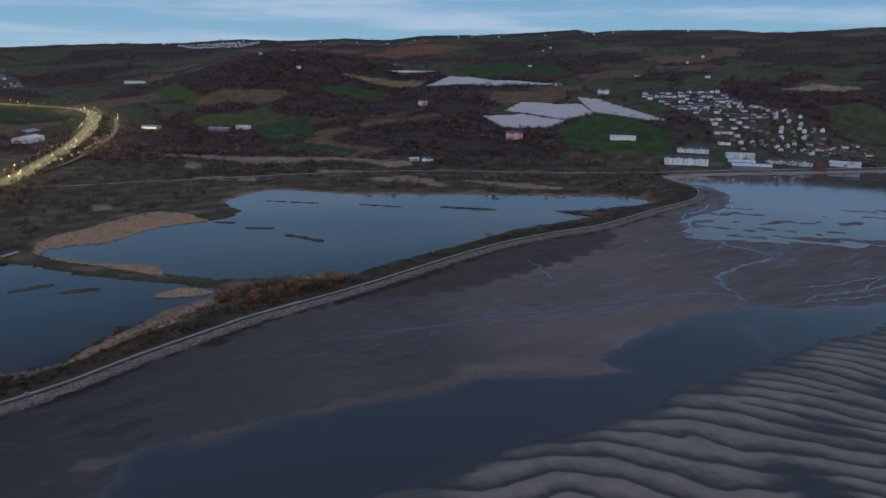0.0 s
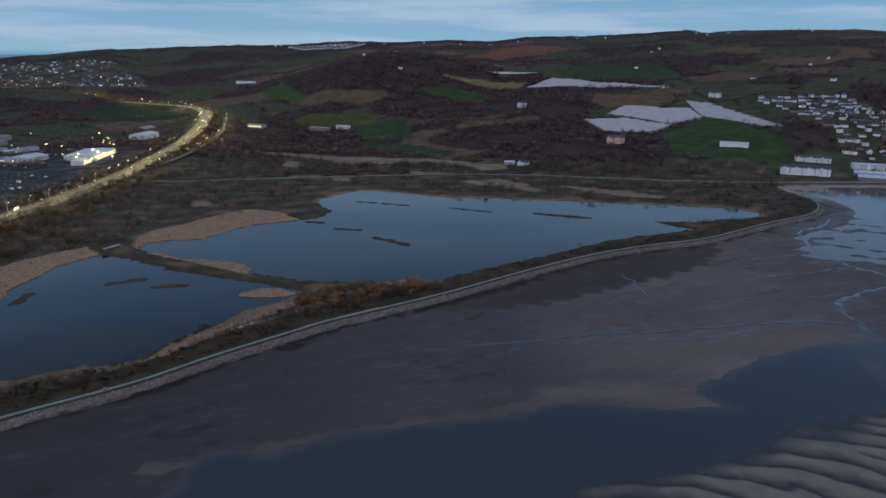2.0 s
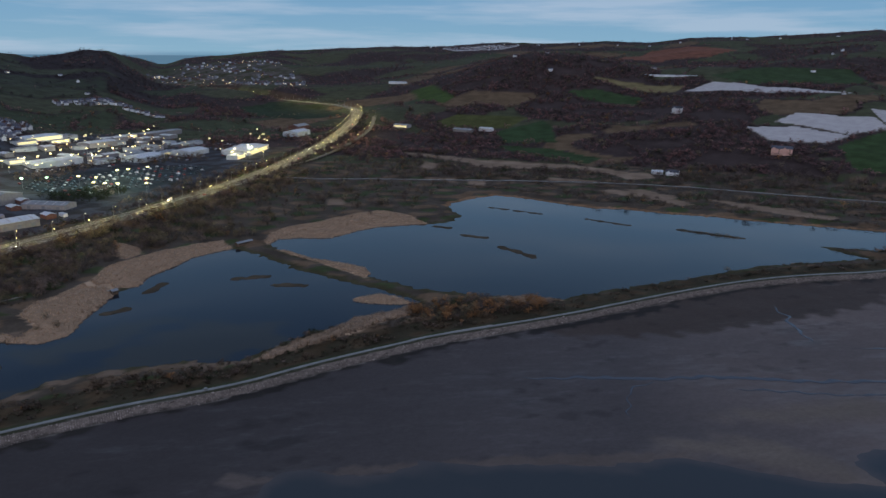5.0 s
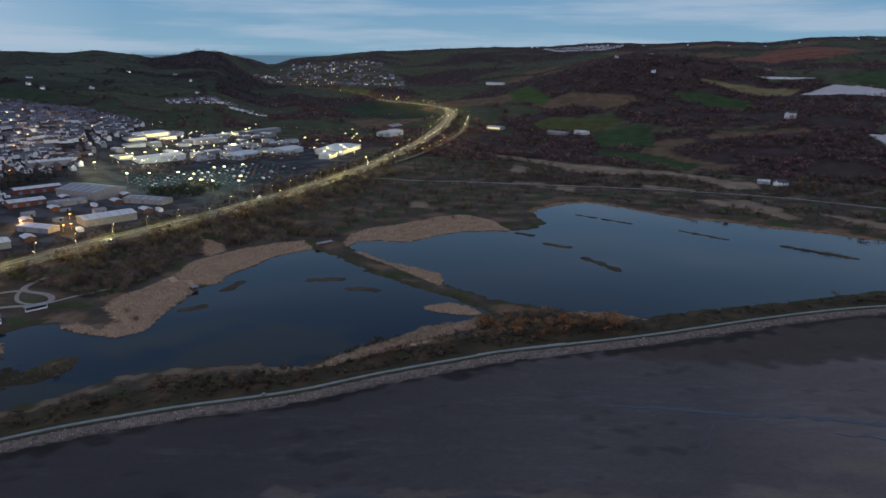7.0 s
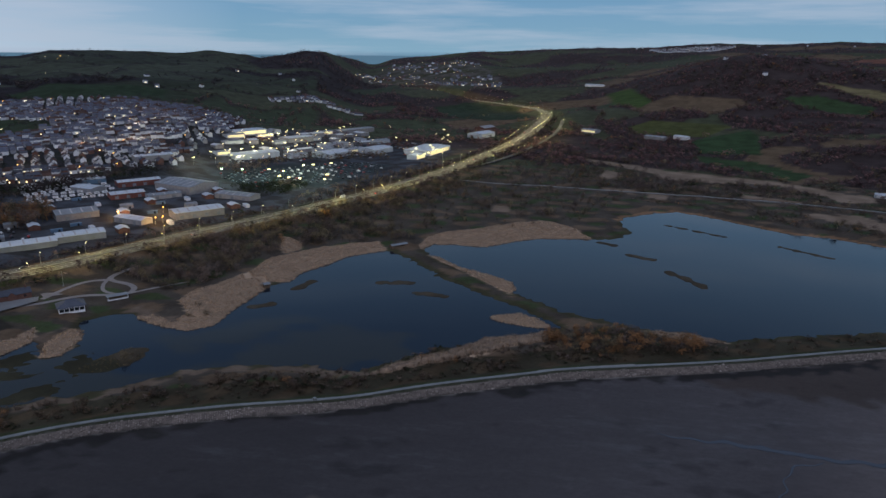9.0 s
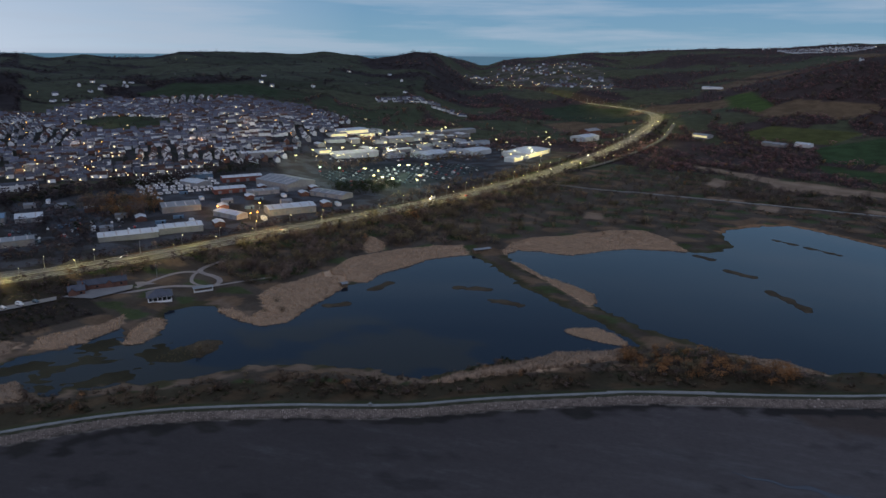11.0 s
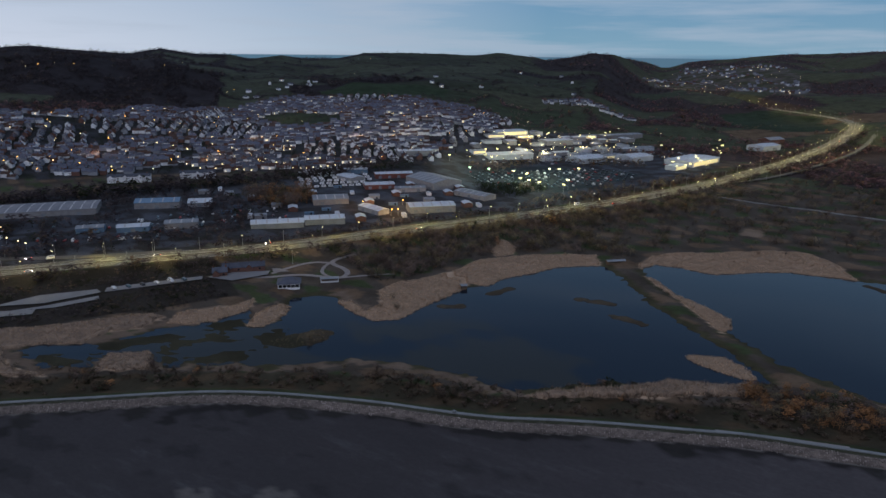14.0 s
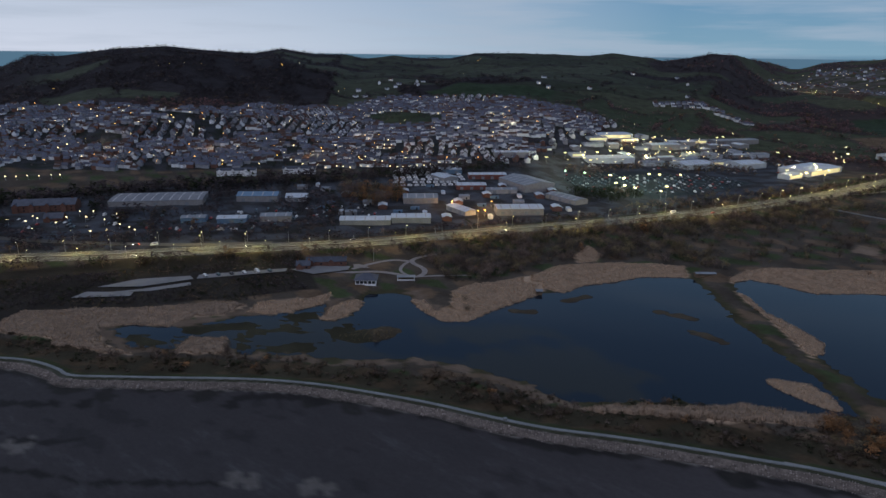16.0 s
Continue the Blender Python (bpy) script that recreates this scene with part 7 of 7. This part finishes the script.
shed("grey-white warehouse behind the depot", -735, 830, 50, 34, 6.5, TURN + 20, M_SHEETING, M_SHEETING, 2.2, 0)
shed("stepped pale warehouse behind the depot", -715, 905, 44, 34, 6.5, TURN + 20, M_SHEETING, M_SHEETING, 2.2, 0)
shed("floodlit supermarket with a pale roof", -655, 960, 80, 44, 6.5, TURN + 30, M_SHEETING, M_SHEETING, 1.2, 0, M_LIT_WHITE, "supermarket", "supermarket")
shed("floodlit filling station with a flat canopy", -625, 895, 30, 16, 5.5, TURN + 30, M_SHEETING, M_SHEETING, 0.6, 0, M_LIT_WHITE, "filling station", "filling_station")
shed("white shed with a pitched roof by the junction", -705, 1185, 50, 30, 8.0, TURN + 20, M_SHEETING, M_SHEETING, 2.4, 2)
shed("dark barn beside the junction", -760, 1280, 40, 24, 8.0, TURN + 15, M_GREY_ROOF, M_BRICK, 3.5, 1, None, "barn", "barn")
shed("long red-brick inn with gables", -700, 38, 56, 20, 6.5, TURN + 8, M_SLATE, M_BRICK, 4.5, 0, None, "inn", "inn")
shed("small slate-roofed wing of the inn", -650, 52, 16, 13, 3.5, TURN + 8, M_SLATE, M_BRICK, 3.8, 0, None, "inn", "inn")
# the eastern shore
shed("white terrace with stepped gables above the beach", 352, 1008, 60, 14, 8.5, -14, M_SLATE, M_RENDER, 3.0, 0, None, "terrace", "terrace")
shed("long white building above the shore road", 447, 1050, 40, 12, 6.5, -10, M_SHEETING, M_RENDER, 1.5, 0, None, "house", "house")
shed("pale group of houses above the beach", 387, 1085, 46, 14, 6.0, -12, M_SLATE, M_RENDER, 2.5, 0, None, "house", "house")
shed("long low white building behind the shore", 505, 1015, 62, 10, 5.0, -20, M_SLATE, M_RENDER, 2.0, 0, None, "house", "house")
shed("blue-grey glasshouse behind the beach", 437, 985, 52, 26, 5.0, -16, M_SHEETING, M_CREAM, 2.2, 0, None, "glasshouse", "glasshouse")
shed("pale blue garden centre roof", 432, 1008, 36, 20, 5.0, -16, M_SHEETING, M_BLUE_METAL, 2.2, 0, None, "glasshouse", "glasshouse")
shed("white boat shed by the shore", 585, 1012, 40, 18, 5.0, -22, M_SHEETING, M_RENDER, 2.0, 1, None, "boat shed", "boat_shed")
shed("brick house above the shore", 535, 985, 16, 12, 6.0, -20, M_TILE, M_BRICK, 3.0, 0, None, "house", "house")
shed("pink country house among trees", 118, 1176, 28, 16, 8.5, -6, M_SLATE, M_PINK, 3.0, 0, None, "house", "house")
shed("white villa among trees on the hillside", -44, 1462, 18, 14, 9.5, -4, M_SLATE, M_RENDER, 3.0, 0, None, "house", "house")
shed("white farm building among the fields", 288, 1128, 40, 13, 4.5, -12, M_SHEETING, M_RENDER, 1.6, 0, None, "barn", "barn")
shed("white cottage near the lagoon", -24, 1028, 16, 9, 5.0, -8, M_SLATE, M_RENDER, 2.5, 0, None, "house", "house")
shed("white farm sheds by the railway", -44, 1034, 14, 9, 3.5, 12, M_SHEETING, M_RENDER, 1.8, 0, None, "barn", "barn")
shed("white barn beside a green field", -383, 1342, 26, 12, 5.0, -10, M_SHEETING, M_RENDER, 1.8, 0, None, "barn", "barn")
shed("low farm sheds beside a green field", -425, 1330, 40, 14, 4.5, -10, M_GREY_ROOF, M_CREAM, 1.8, 0, None, "barn", "barn")
shed("roadside services with red and white lamps", -560, 1345, 34, 16, 5.0, -10, M_GREY_ROOF, M_CREAM, 1.8, 0, M_LIT_WHITE, "services", "roadside_services")
shed("row of white caravans on the hill", -88, 1880, 130, 8, 3.0, -10, M_SHEETING, M_RENDER, 0.8, 0, None, "caravan row", "caravan_row")
shed("white farmhouse on the hillside", 330, 1478, 22, 12, 7.0, -20, M_SLATE, M_RENDER, 3.0, 0, None, "house", "house")
shed("long white building on the far hillside", -870, 2010, 60, 12, 5.0, -10, M_SHEETING, M_RENDER, 1.6, 0, None, "barn", "barn")


# more stores round the retail park
qx, qy = jitter([(-950, 840), (-870, 720), (-790, 640), (-730, 780), (-740, 880), (-780, 1000), (-900, 1060)], 34, 431)
for k in range(len(qx)):
    if all(math.hypot(qx[k] - o.location.x, qy[k] - o.location.y) > 27 for o in scene.objects if o.name.startswith(("store", "industrial_shed"))):
        shed(("pale flat-roofed store of the retail park", "grey store beside the car park", "white-roofed unit behind the stores")[k % 3], qx[k], qy[k], 16 + 5 * (k % 4), 12 + 3 * (k % 3), 4.0 + 0.8 * (k % 3), TURN + 8 + (90 if k % 5 == 0 else 0),
             (M_SHEETING, M_GREY_ROOF)[k % 2], (M_CREAM, M_SHEETING)[k % 2], 1.2, 0, M_LIT_WHITE if k % 6 == 1 else None, "store", "store")

# containers, huts and small stores scattered over the yards
UNITS = []
for n, (label, roof, wall, w, d, h) in enumerate((("small flat-roofed store in the yard", M_GREY_ROOF, M_CREAM, 11, 8, 3.4), ("white portable cabin in the yard", M_SHEETING, M_RENDER, 9, 4, 2.7),
                                                  ("blue shipping container in the yard", M_BLUE_METAL, M_BLUE_METAL, 9, 2.6, 2.5), ("small brick store with a pale roof", M_SHEETING, M_BRICK, 13, 9, 3.8))):
    top = tagged(new("yard_store"), label, "store", "small stores in the yards")
    (V, F), (R, G) = gable(w, d, h, 0.3 if n in (1, 2) else 1.4, 0.2)
    part("wall", mesh_of("wall", V, F, [wall]), top)
    part("roof", mesh_of("roof", R, G, [roof]), top)
    part("door", mesh_of("door", *boxes((-0.8, 0.8, -0.05, 0.05, 0, 2.1)), [M_PANE]), top, at=pose(w * 0.2, -d / 2 - 0.04, 0))
    UNITS.append(top)
ux, uy = jitter([(-740, 290), (-765, 320), (-700, 330), (-700, 420), (-720, 560), (-560, 590), (-530, 500), (-530, 320), (-545, 290), (-640, 285)], 31, 420)
taken = [(o.location.x, o.location.y) for o in scene.objects if o.name.startswith("industrial_shed")]
uz = height(ux, uy)
for k in range(len(ux)):
    if min(math.hypot(ux[k] - a, uy[k] - b) for a, b in taken) > 24:
        m = pose(ux[k], uy[k], float(uz[k]), 0, 0, 74 + (k % 2) * 90)
        t = UNITS[(k * 7) % 4]
        if t.name in seen:
            copy_thing(t, m)
        else:
            t.matrix_basis = m
            seen.add(t.name)


# caravans in rows beside the warehouses
def caravan():
    top = tagged(new("caravan"), "white touring caravan parked in a row", "caravan", "caravans in the storage yard")
    prof = [(-2.6, 0.5), (-2.7, 1.4), (-2.3, 2.6), (2.2, 2.6), (2.7, 1.6), (2.6, 0.5)]
    n = len(prof)
    V = [(x, -1.1, z) for x, z in prof] + [(x, 1.1, z) for x, z in prof]
    F = [tuple(range(n))[::-1], tuple(range(n, 2 * n))] + [(i, (i + 1) % n, (i + 1) % n + n, i + n) for i in range(n)]
    part("body", mesh_of("body", V, F, [M_RENDER]), top)
    part("window", mesh_of("window", *boxes((-1.6, 1.4, -1.12, 1.12, 1.5, 2.0)), [M_PANE]), top)
    wheel = mesh_of("wheel", *tube([(0, -0.1, 0), (0, 0.1, 0)], [0.33, 0.33], 8), [M_RUBBER])
    for s in (-1, 1):
        part("wheel", wheel, top, at=pose(0, s * 1.0, 0.33))
    part("drawbar", mesh_of("drawbar", *boxes((2.5, 3.8, -0.06, 0.06, 0.4, 0.5)), [M_STEEL]), top)
    return top


van = caravan()
spots = []
for r in range(8):
    for c in range(11):
        if (r * 7 + c * 3) % 8:
            u, v = c * 8.0 + (r % 3), r * 14.0
            spots.append((-812 + v * 0.96 + u * 0.27, 392 + u * 0.96 - v * 0.27 + 30))
spots = [s for s in spots if -815 < s[0] < -690]
zz = height([s[0] for s in spots], [s[1] for s in spots])
for k, ((x, y), z) in enumerate(zip(spots, zz)):
    m = pose(x, y, float(z), 0, 0, 75 + 8 * math.sin(k * 2.3))
    if k:
        copy_thing(van, m)
    else:
        van.matrix_basis = m


# parked cars and vans on the depot and the car parks
def parked(label, colour, long, tall):
    top = tagged(new("parked_vehicle"), label, "vehicle", "vehicles parked on the depot")
    part("body", mesh_of("body", *boxes((-long / 2, long / 2, -1.0, 1.0, 0.45, tall * 0.62), (-long * 0.38, long * 0.28, -0.85, 0.85, tall * 0.62, tall)), [material("parked_paint", colour, 0.35, 3.0, 0.08)]), top)
    part("window", mesh_of("window", *boxes((-long * 0.3, long * 0.2, -0.88, 0.88, tall * 0.68, tall * 0.92)), [M_PANE]), top)
    part("underbody", mesh_of("underbody", *boxes((-long * 0.42, long * 0.42, -0.94, 0.94, 0, 0.448)), [M_RUBBER]), top, "black tyres and sills")
    return top


POOL_CARS = [parked("white car parked on wet tarmac", (0.7, 0.7, 0.7), 4.4, 1.5), parked("silver-blue car parked on wet tarmac", (0.09, 0.14, 0.17), 4.4, 1.5), parked("dark grey car parked on tarmac", (0.05, 0.05, 0.06), 4.4, 1.5),
             parked("dark red car parked on tarmac", (0.32, 0.04, 0.04), 4.4, 1.5), parked("white van parked on the tarmac", (0.7, 0.7, 0.7), 6.0, 2.4)]
px, py = [], []
for r in range(12):
    for c in range(26):
        u, v = -110 + c * 9.0, -66 + r * 12.0
        px.append(-655 + u * 0.24 - v * 0.97)
        py.append(695 + u * 0.97 + v * 0.24)
px, py = np.array(px), np.array(py)
m = inside(px, py, DEPOT) & (np.random.RandomState(5).rand(len(px)) < 0.85)
px, py = px[m][:190], py[m][:190]
show_x = np.concatenate([px, -604 + np.random.RandomState(6).uniform(-38, 40, 100), -640 + np.random.RandomState(7).uniform(-25, 30, 30)])
show_y = np.concatenate([py, np.random.RandomState(8).uniform(130, 340, 100), np.random.RandomState(9).uniform(20, 110, 30)])
zz = height(show_x, show_y)
pickc = np.random.RandomState(10).choice(5, len(show_x), p=(0.10, 0.34, 0.36, 0.10, 0.10))
for k in range(len(show_x)):
    m = pose(show_x[k], show_y[k], float(zz[k]), 0, 0, 345 + (90 if k % 17 == 0 else 0))
    t = POOL_CARS[pickc[k]]
    if t.name in seen:
        copy_thing(t, m)
    else:
        t.matrix_basis = m
        seen.add(t.name)


# cars crowded over the retail park, too small to tell apart
CAR_V, CAR_F = boxes((-2.1, 2.1, -0.85, 0.85, 0.3, 0.9), (-1.3, 1.0, -0.75, 0.75, 0.9, 1.4))
car_proto = (np.array(CAR_V), np.array([(f[0], f[i], f[i + 1]) for f in CAR_F for i in (1, 2)]))
cx, cy = jitter([(-935, 800), (-860, 715), (-790, 645), (-720, 790), (-640, 900), (-620, 960), (-700, 1040), (-790, 1000), (-925, 1050)], 9.5, 414)
m = lumps(cx, cy, 50, 415) > 0.1
for o in scene.objects:
    if o.name.startswith(("store", "industrial_shed", "supermarket", "filling_station")):
        m &= np.hypot(cx - o.location.x, cy - o.location.y) > 24
cx, cy = cx[m], cy[m]
paints = [material("crowd_paint", c, 0.35, 3.0, 0.08) for c in ((0.6, 0.6, 0.62), (0.10, 0.13, 0.17), (0.04, 0.04, 0.05), (0.28, 0.05, 0.05))]
tagged(scatter("parked_cars", [car_proto], cx, cy, height(cx, cy), np.ones(len(cx)), np.ones(len(cx)), paints, np.random.RandomState(416).choice(4, len(cx), p=(0.35, 0.25, 0.28, 0.12)), 417), "cars crowded on the lit car parks of the stores", "cars", kind="stuff")


# white polythene over the hillside crops
def tunnels(outline, turn, gap=8.0):
    c, s = math.cos(turn), math.sin(turn)
    u = [x * c + y * s for x, y in outline]
    v = [-x * s + y * c for x, y in outline]
    V, F = [], []
    arch = [(-0.5, 0.0), (-0.40, 0.7), (-0.2, 1.15), (0.0, 1.3), (0.2, 1.15), (0.40, 0.7), (0.5, 0.0)]
    for row in np.arange(min(v) + gap / 2, max(v), gap):
        us = np.arange(min(u), max(u), 6.0)
        xs, ys = us * c - row * s, us * s + row * c
        ok = inside(xs, ys, outline)
        zs = {q: height(us * c - (row + q * gap * 0.92) * s, us * s + (row + q * gap * 0.92) * c) for q, h in arch}
        for k in range(len(us) - 1):
            if ok[k] and ok[k + 1]:
                b = len(V)
                for e in (k, k + 1):
                    V += [(us[e] * c - (row + q * gap * 0.92) * s, us[e] * s + (row + q * gap * 0.92) * c, zs[q][e] + h + 0.05) for q, h in arch]
                F += [(b + i, b + i + 1, b + 8 + i, b + 7 + i) for i in range(6)]
    ob = new("polytunnels", mesh_of("polytunnels", V, F, [M_PLASTIC], smooth=True))
    return tagged(ob, "rows of white polythene tunnels over a hillside field", "polytunnels", kind="stuff")


for outline, turn in ((F_PLASTIC_A, -0.3), (F_PLASTIC_B, -0.3), (F_PLASTIC_C, -0.9), (F_PLASTIC_D, -0.2)):
    tunnels(outline, turn)


# ---- the reserve: visitor centre, cafe, shelter, hides, paths, car park ----
def strip(name, label, line, wide, mat, lift=0.12):
    p = smooth_line(line, 3.0)
    z = np.maximum(height(p[:, 0], p[:, 1]), 0.3) + lift
    return tagged(ribbon(name, p, [(-wide / 2, -0.4), (-wide / 2, 0), (wide / 2, 0), (wide / 2, -0.4)], mat, z), label, "path", kind="structure")


strip("path", "pale gravel path round the lawn", [(-441, 256), (-430, 272), (-424, 296), (-412, 312), (-402, 320), (-410, 330), (-424, 332), (-440, 326), (-448, 336), (-452, 352)], 4.0, M_PAVING)
strip("path", "pale gravel path across the lawn", [(-436, 280), (-444, 300), (-446, 316), (-440, 326)], 3.5, M_PAVING)
strip("path", "pale gravel path across the lawn", [(-404, 318), (-420, 312), (-432, 318), (-440, 326)], 2.5, M_PAVING)
strip("path", "pale path towards the hides", [(-404, 320), (-398, 340), (-394, 360)], 2.5, M_PAVING)
strip("path", "narrow path down to the sea wall", [(-128, 386), (-112, 404), (-92, 424)], 1.6, M_PAVING)
lawn = flat("plaza", [(-450, 284), (-438, 282), (-434, 292), (-438, 310), (-448, 312)], 2.9, M_PAVING)
tagged(lawn, "pale paved plaza beside the visitor centre", "plaza", kind="structure")
M_TARMAC = material("pale_tarmac", (0.19, 0.19, 0.20), 0.75, 12.0, 0.2)
for outline in ([(-430, 92), (-422, 128), (-430, 130), (-440, 100)], [(-446, 106), (-438, 134), (-444, 168), (-452, 166), (-456, 132)], [(-434, 112), (-428, 140), (-432, 166), (-439, 166), (-434, 134)], [(-444, 170), (-442, 232), (-449, 234), (-453, 172)],
                [(-446, 236), (-430, 250), (-432, 276), (-440, 280), (-450, 252)]):
    xs, ys = [p[0] for p in outline], [p[1] for p in outline]
    tagged(flat("car_park", outline, float(np.max(height(xs, ys))) + 0.25, M_TARMAC), "pale tarmac car park behind the reserve", "car park", kind="structure")
shed("low red-brick visitor centre with a slate roof", -452, 264, 30, 10, 3.2, 76, M_SLATE, M_BRICK, 2.4, 0, None, "visitor centre", "visitor_centre")
shed("brick wing of the visitor centre", -448, 246, 10, 9, 3.2, 76, M_SLATE, M_BRICK, 2.6, 0, None, "visitor centre", "visitor_centre")


def cafe():
    """A square pavilion with a hipped roof and glazed front."""
    top = tagged(new("coffee_shop"), "pale blue-grey pavilion with a hipped roof beside the lagoon", "pavilion")
    s, h, e = 7.2, 3.2, 8.2
    part("wall", mesh_of("wall", *boxes((-s, s, -s * 0.8, s * 0.8, -1.0, h)), [M_RENDER]), top)
    V = [(-e, -e * 0.85, h + 0.03), (e, -e * 0.85, h + 0.03), (e, e * 0.85, h + 0.03), (-e, e * 0.85, h + 0.03), (-2.0, 0, h + 3.4), (2.0, 0, h + 3.4)]
    V += [(x, y, z + 0.2) for x, y, z in V]
    F = [(6, 7, 11, 10), (7, 8, 11), (8, 9, 10, 11), (9, 6, 10), (3, 2, 1, 0), (0, 1, 7, 6), (1, 2, 8, 7), (2, 3, 9, 8), (3, 0, 6, 9)]
    part("roof", mesh_of("roof", V, F, [M_SLATE]), top)
    pane = mesh_of("window", *boxes((-1.2, 1.2, -0.05, 0.05, 0.6, 2.6)), [M_PANE])
    for k in range(5):
        part("window", pane, top, at=pose(-5.6 + 2.8 * k, -s * 0.8 - 0.05, 0))
    top.matrix_basis = pose(-403, 283, float(height(-403, 283)[0]), 0, 0, 70)


cafe()


def shelter():
    """An open-fronted look-out with white posts and rail."""
    top = tagged(new("lookout_shelter"), "open-fronted white look-out shelter beside the water", "shelter")
    part("back_wall", mesh_of("back_wall", *boxes((-6, 6, 2.0, 2.2, -0.5, 2.6)), [M_TIMBER]), top)
    part("roof", mesh_of("roof", *boxes((-6.6, 6.6, -2.6, 2.8, 2.62, 2.85)), [M_GREY_ROOF]), top)
    part("floor", mesh_of("floor", *boxes((-6.2, 6.2, -2.2, 2.2, -0.3, 0.1)), [M_PAVING]), top)
    post = mesh_of("post", *boxes((-0.22, 0.22, -0.22, 0.22, 0.1, 2.61)), [M_RENDER])
    for x in (-6, 6):
        part("post", post, top, at=pose(x, -2.0, 0))
    part("rail", mesh_of("rail", *boxes((-5.8, 5.8, -2.15, -1.85, 0.1, 0.95)), [M_RENDER]), top)
    top.matrix_basis = pose(-399, 311, float(height(-399, 311)[0]) + 0.3, 0, 0, 72)


shelter()


def hide(x, y, turn, w, label):
    top = tagged(new("bird_hide"), label, "bird hide")
    part("wall", mesh_of("wall", *boxes((-w / 2, w / 2, -1.8, 1.8, -1.2, 2.3)), [M_TIMBER]), top)
    (V, F), (R, G) = gable(w, 3.6, 2.3, 0.8)
    part("roof", mesh_of("roof", R, G, [M_GREY_ROOF]), top)
    part("viewing_slot", mesh_of("viewing_slot", *boxes((-w * 0.4, w * 0.4, -1.84, -1.8, 1.2, 1.7)), [M_PANE]), top)
    top.matrix_basis = pose(x, y, max(float(height(x, y)[0]), 0.4), 0, 0, turn)


hide(-342, 526, 70, 15, "low timber bird hide at the end of the dam")
hide(-348, 391, 70, 4, "small timber viewing screen at the water's edge")


def boardwalk():
    top = tagged(new("boardwalk"), "zigzag grey timber boardwalk through the reeds", "boardwalk")
    line = [(-384, 392), (-377, 400), (-371, 392), (-364, 399), (-358, 392), (-349, 391)]
    plank = mesh_of("plank", *boxes((-0.35, 0.35, -1.1, 1.1, 0.75, 0.9)), [material("silvered_planks", (0.36, 0.37, 0.40), 0.8, 1.0, 0.2, per_object=0.2)])
    x, y, a = along(line, 0.8)
    for k in range(len(x)):
        part("plank", plank, top, at=pose(x[k], y[k], 0.35, 0, 0, math.degrees(a[k])))
    rail = mesh_of("rail", *boxes((-0.41, 0.41, -0.06, 0.06, 1.8, 1.92)), [M_TIMBER])
    for k in range(len(x)):
        part("rail", rail, top, at=pose(x[k] - math.sin(a[k]) * 1.1, y[k] + math.cos(a[k]) * 1.1, 0.35, 0, 0, math.degrees(a[k])))
    stake = mesh_of("post", *boxes((-0.07, 0.07, -0.07, 0.07, -0.9, 1.92)), [M_TIMBER])
    for k in range(0, len(x), 3):
        part("post", stake, top, at=pose(x[k] - math.sin(a[k]) * 1.1, y[k] + math.cos(a[k]) * 1.1, 0.35))


boardwalk()


def mast():
    top = tagged(new("flagpole"), "slender pale pole beside the plaza", "pole")
    part("pole", mesh_of("pole", *tube([(0, 0, -0.5), (0, 0, 5), (0, 0, 11)], [0.14, 0.11, 0.06]), [M_STEEL]), top)
    part("base", mesh_of("base", *boxes((-0.4, 0.4, -0.4, 0.4, -0.5, 0.15)), [M_PATH]), top)
    top.matrix_basis = pose(-449, 300, float(height(-449, 300)[0]))


mast()


def block(x, y):
    top = tagged(new("concrete_block"), "small pale concrete block on the sea wall path", "block")
    part("body", mesh_of("body", *boxes((-0.7, 0.7, -0.6, 0.6, 0, 1.1)), [M_PATH]), top)
    part("cap", mesh_of("cap", *boxes((-0.8, 0.8, -0.7, 0.7, 1.1, 1.25)), [M_PATH]), top)
    top.matrix_basis = pose(x, y, 4.12)


block(-194, 294)
for k in range(6):
    copy_thing(POOL_CARS[(0, 1, 2, 0, 4, 1)[k]], pose(-448.5 + 0.5 * k, 176 + 9 * k, float(np.max(height([-444, -442, -449, -453], [170, 232, 234, 172]))) + 0.25, 0, 0, 20))
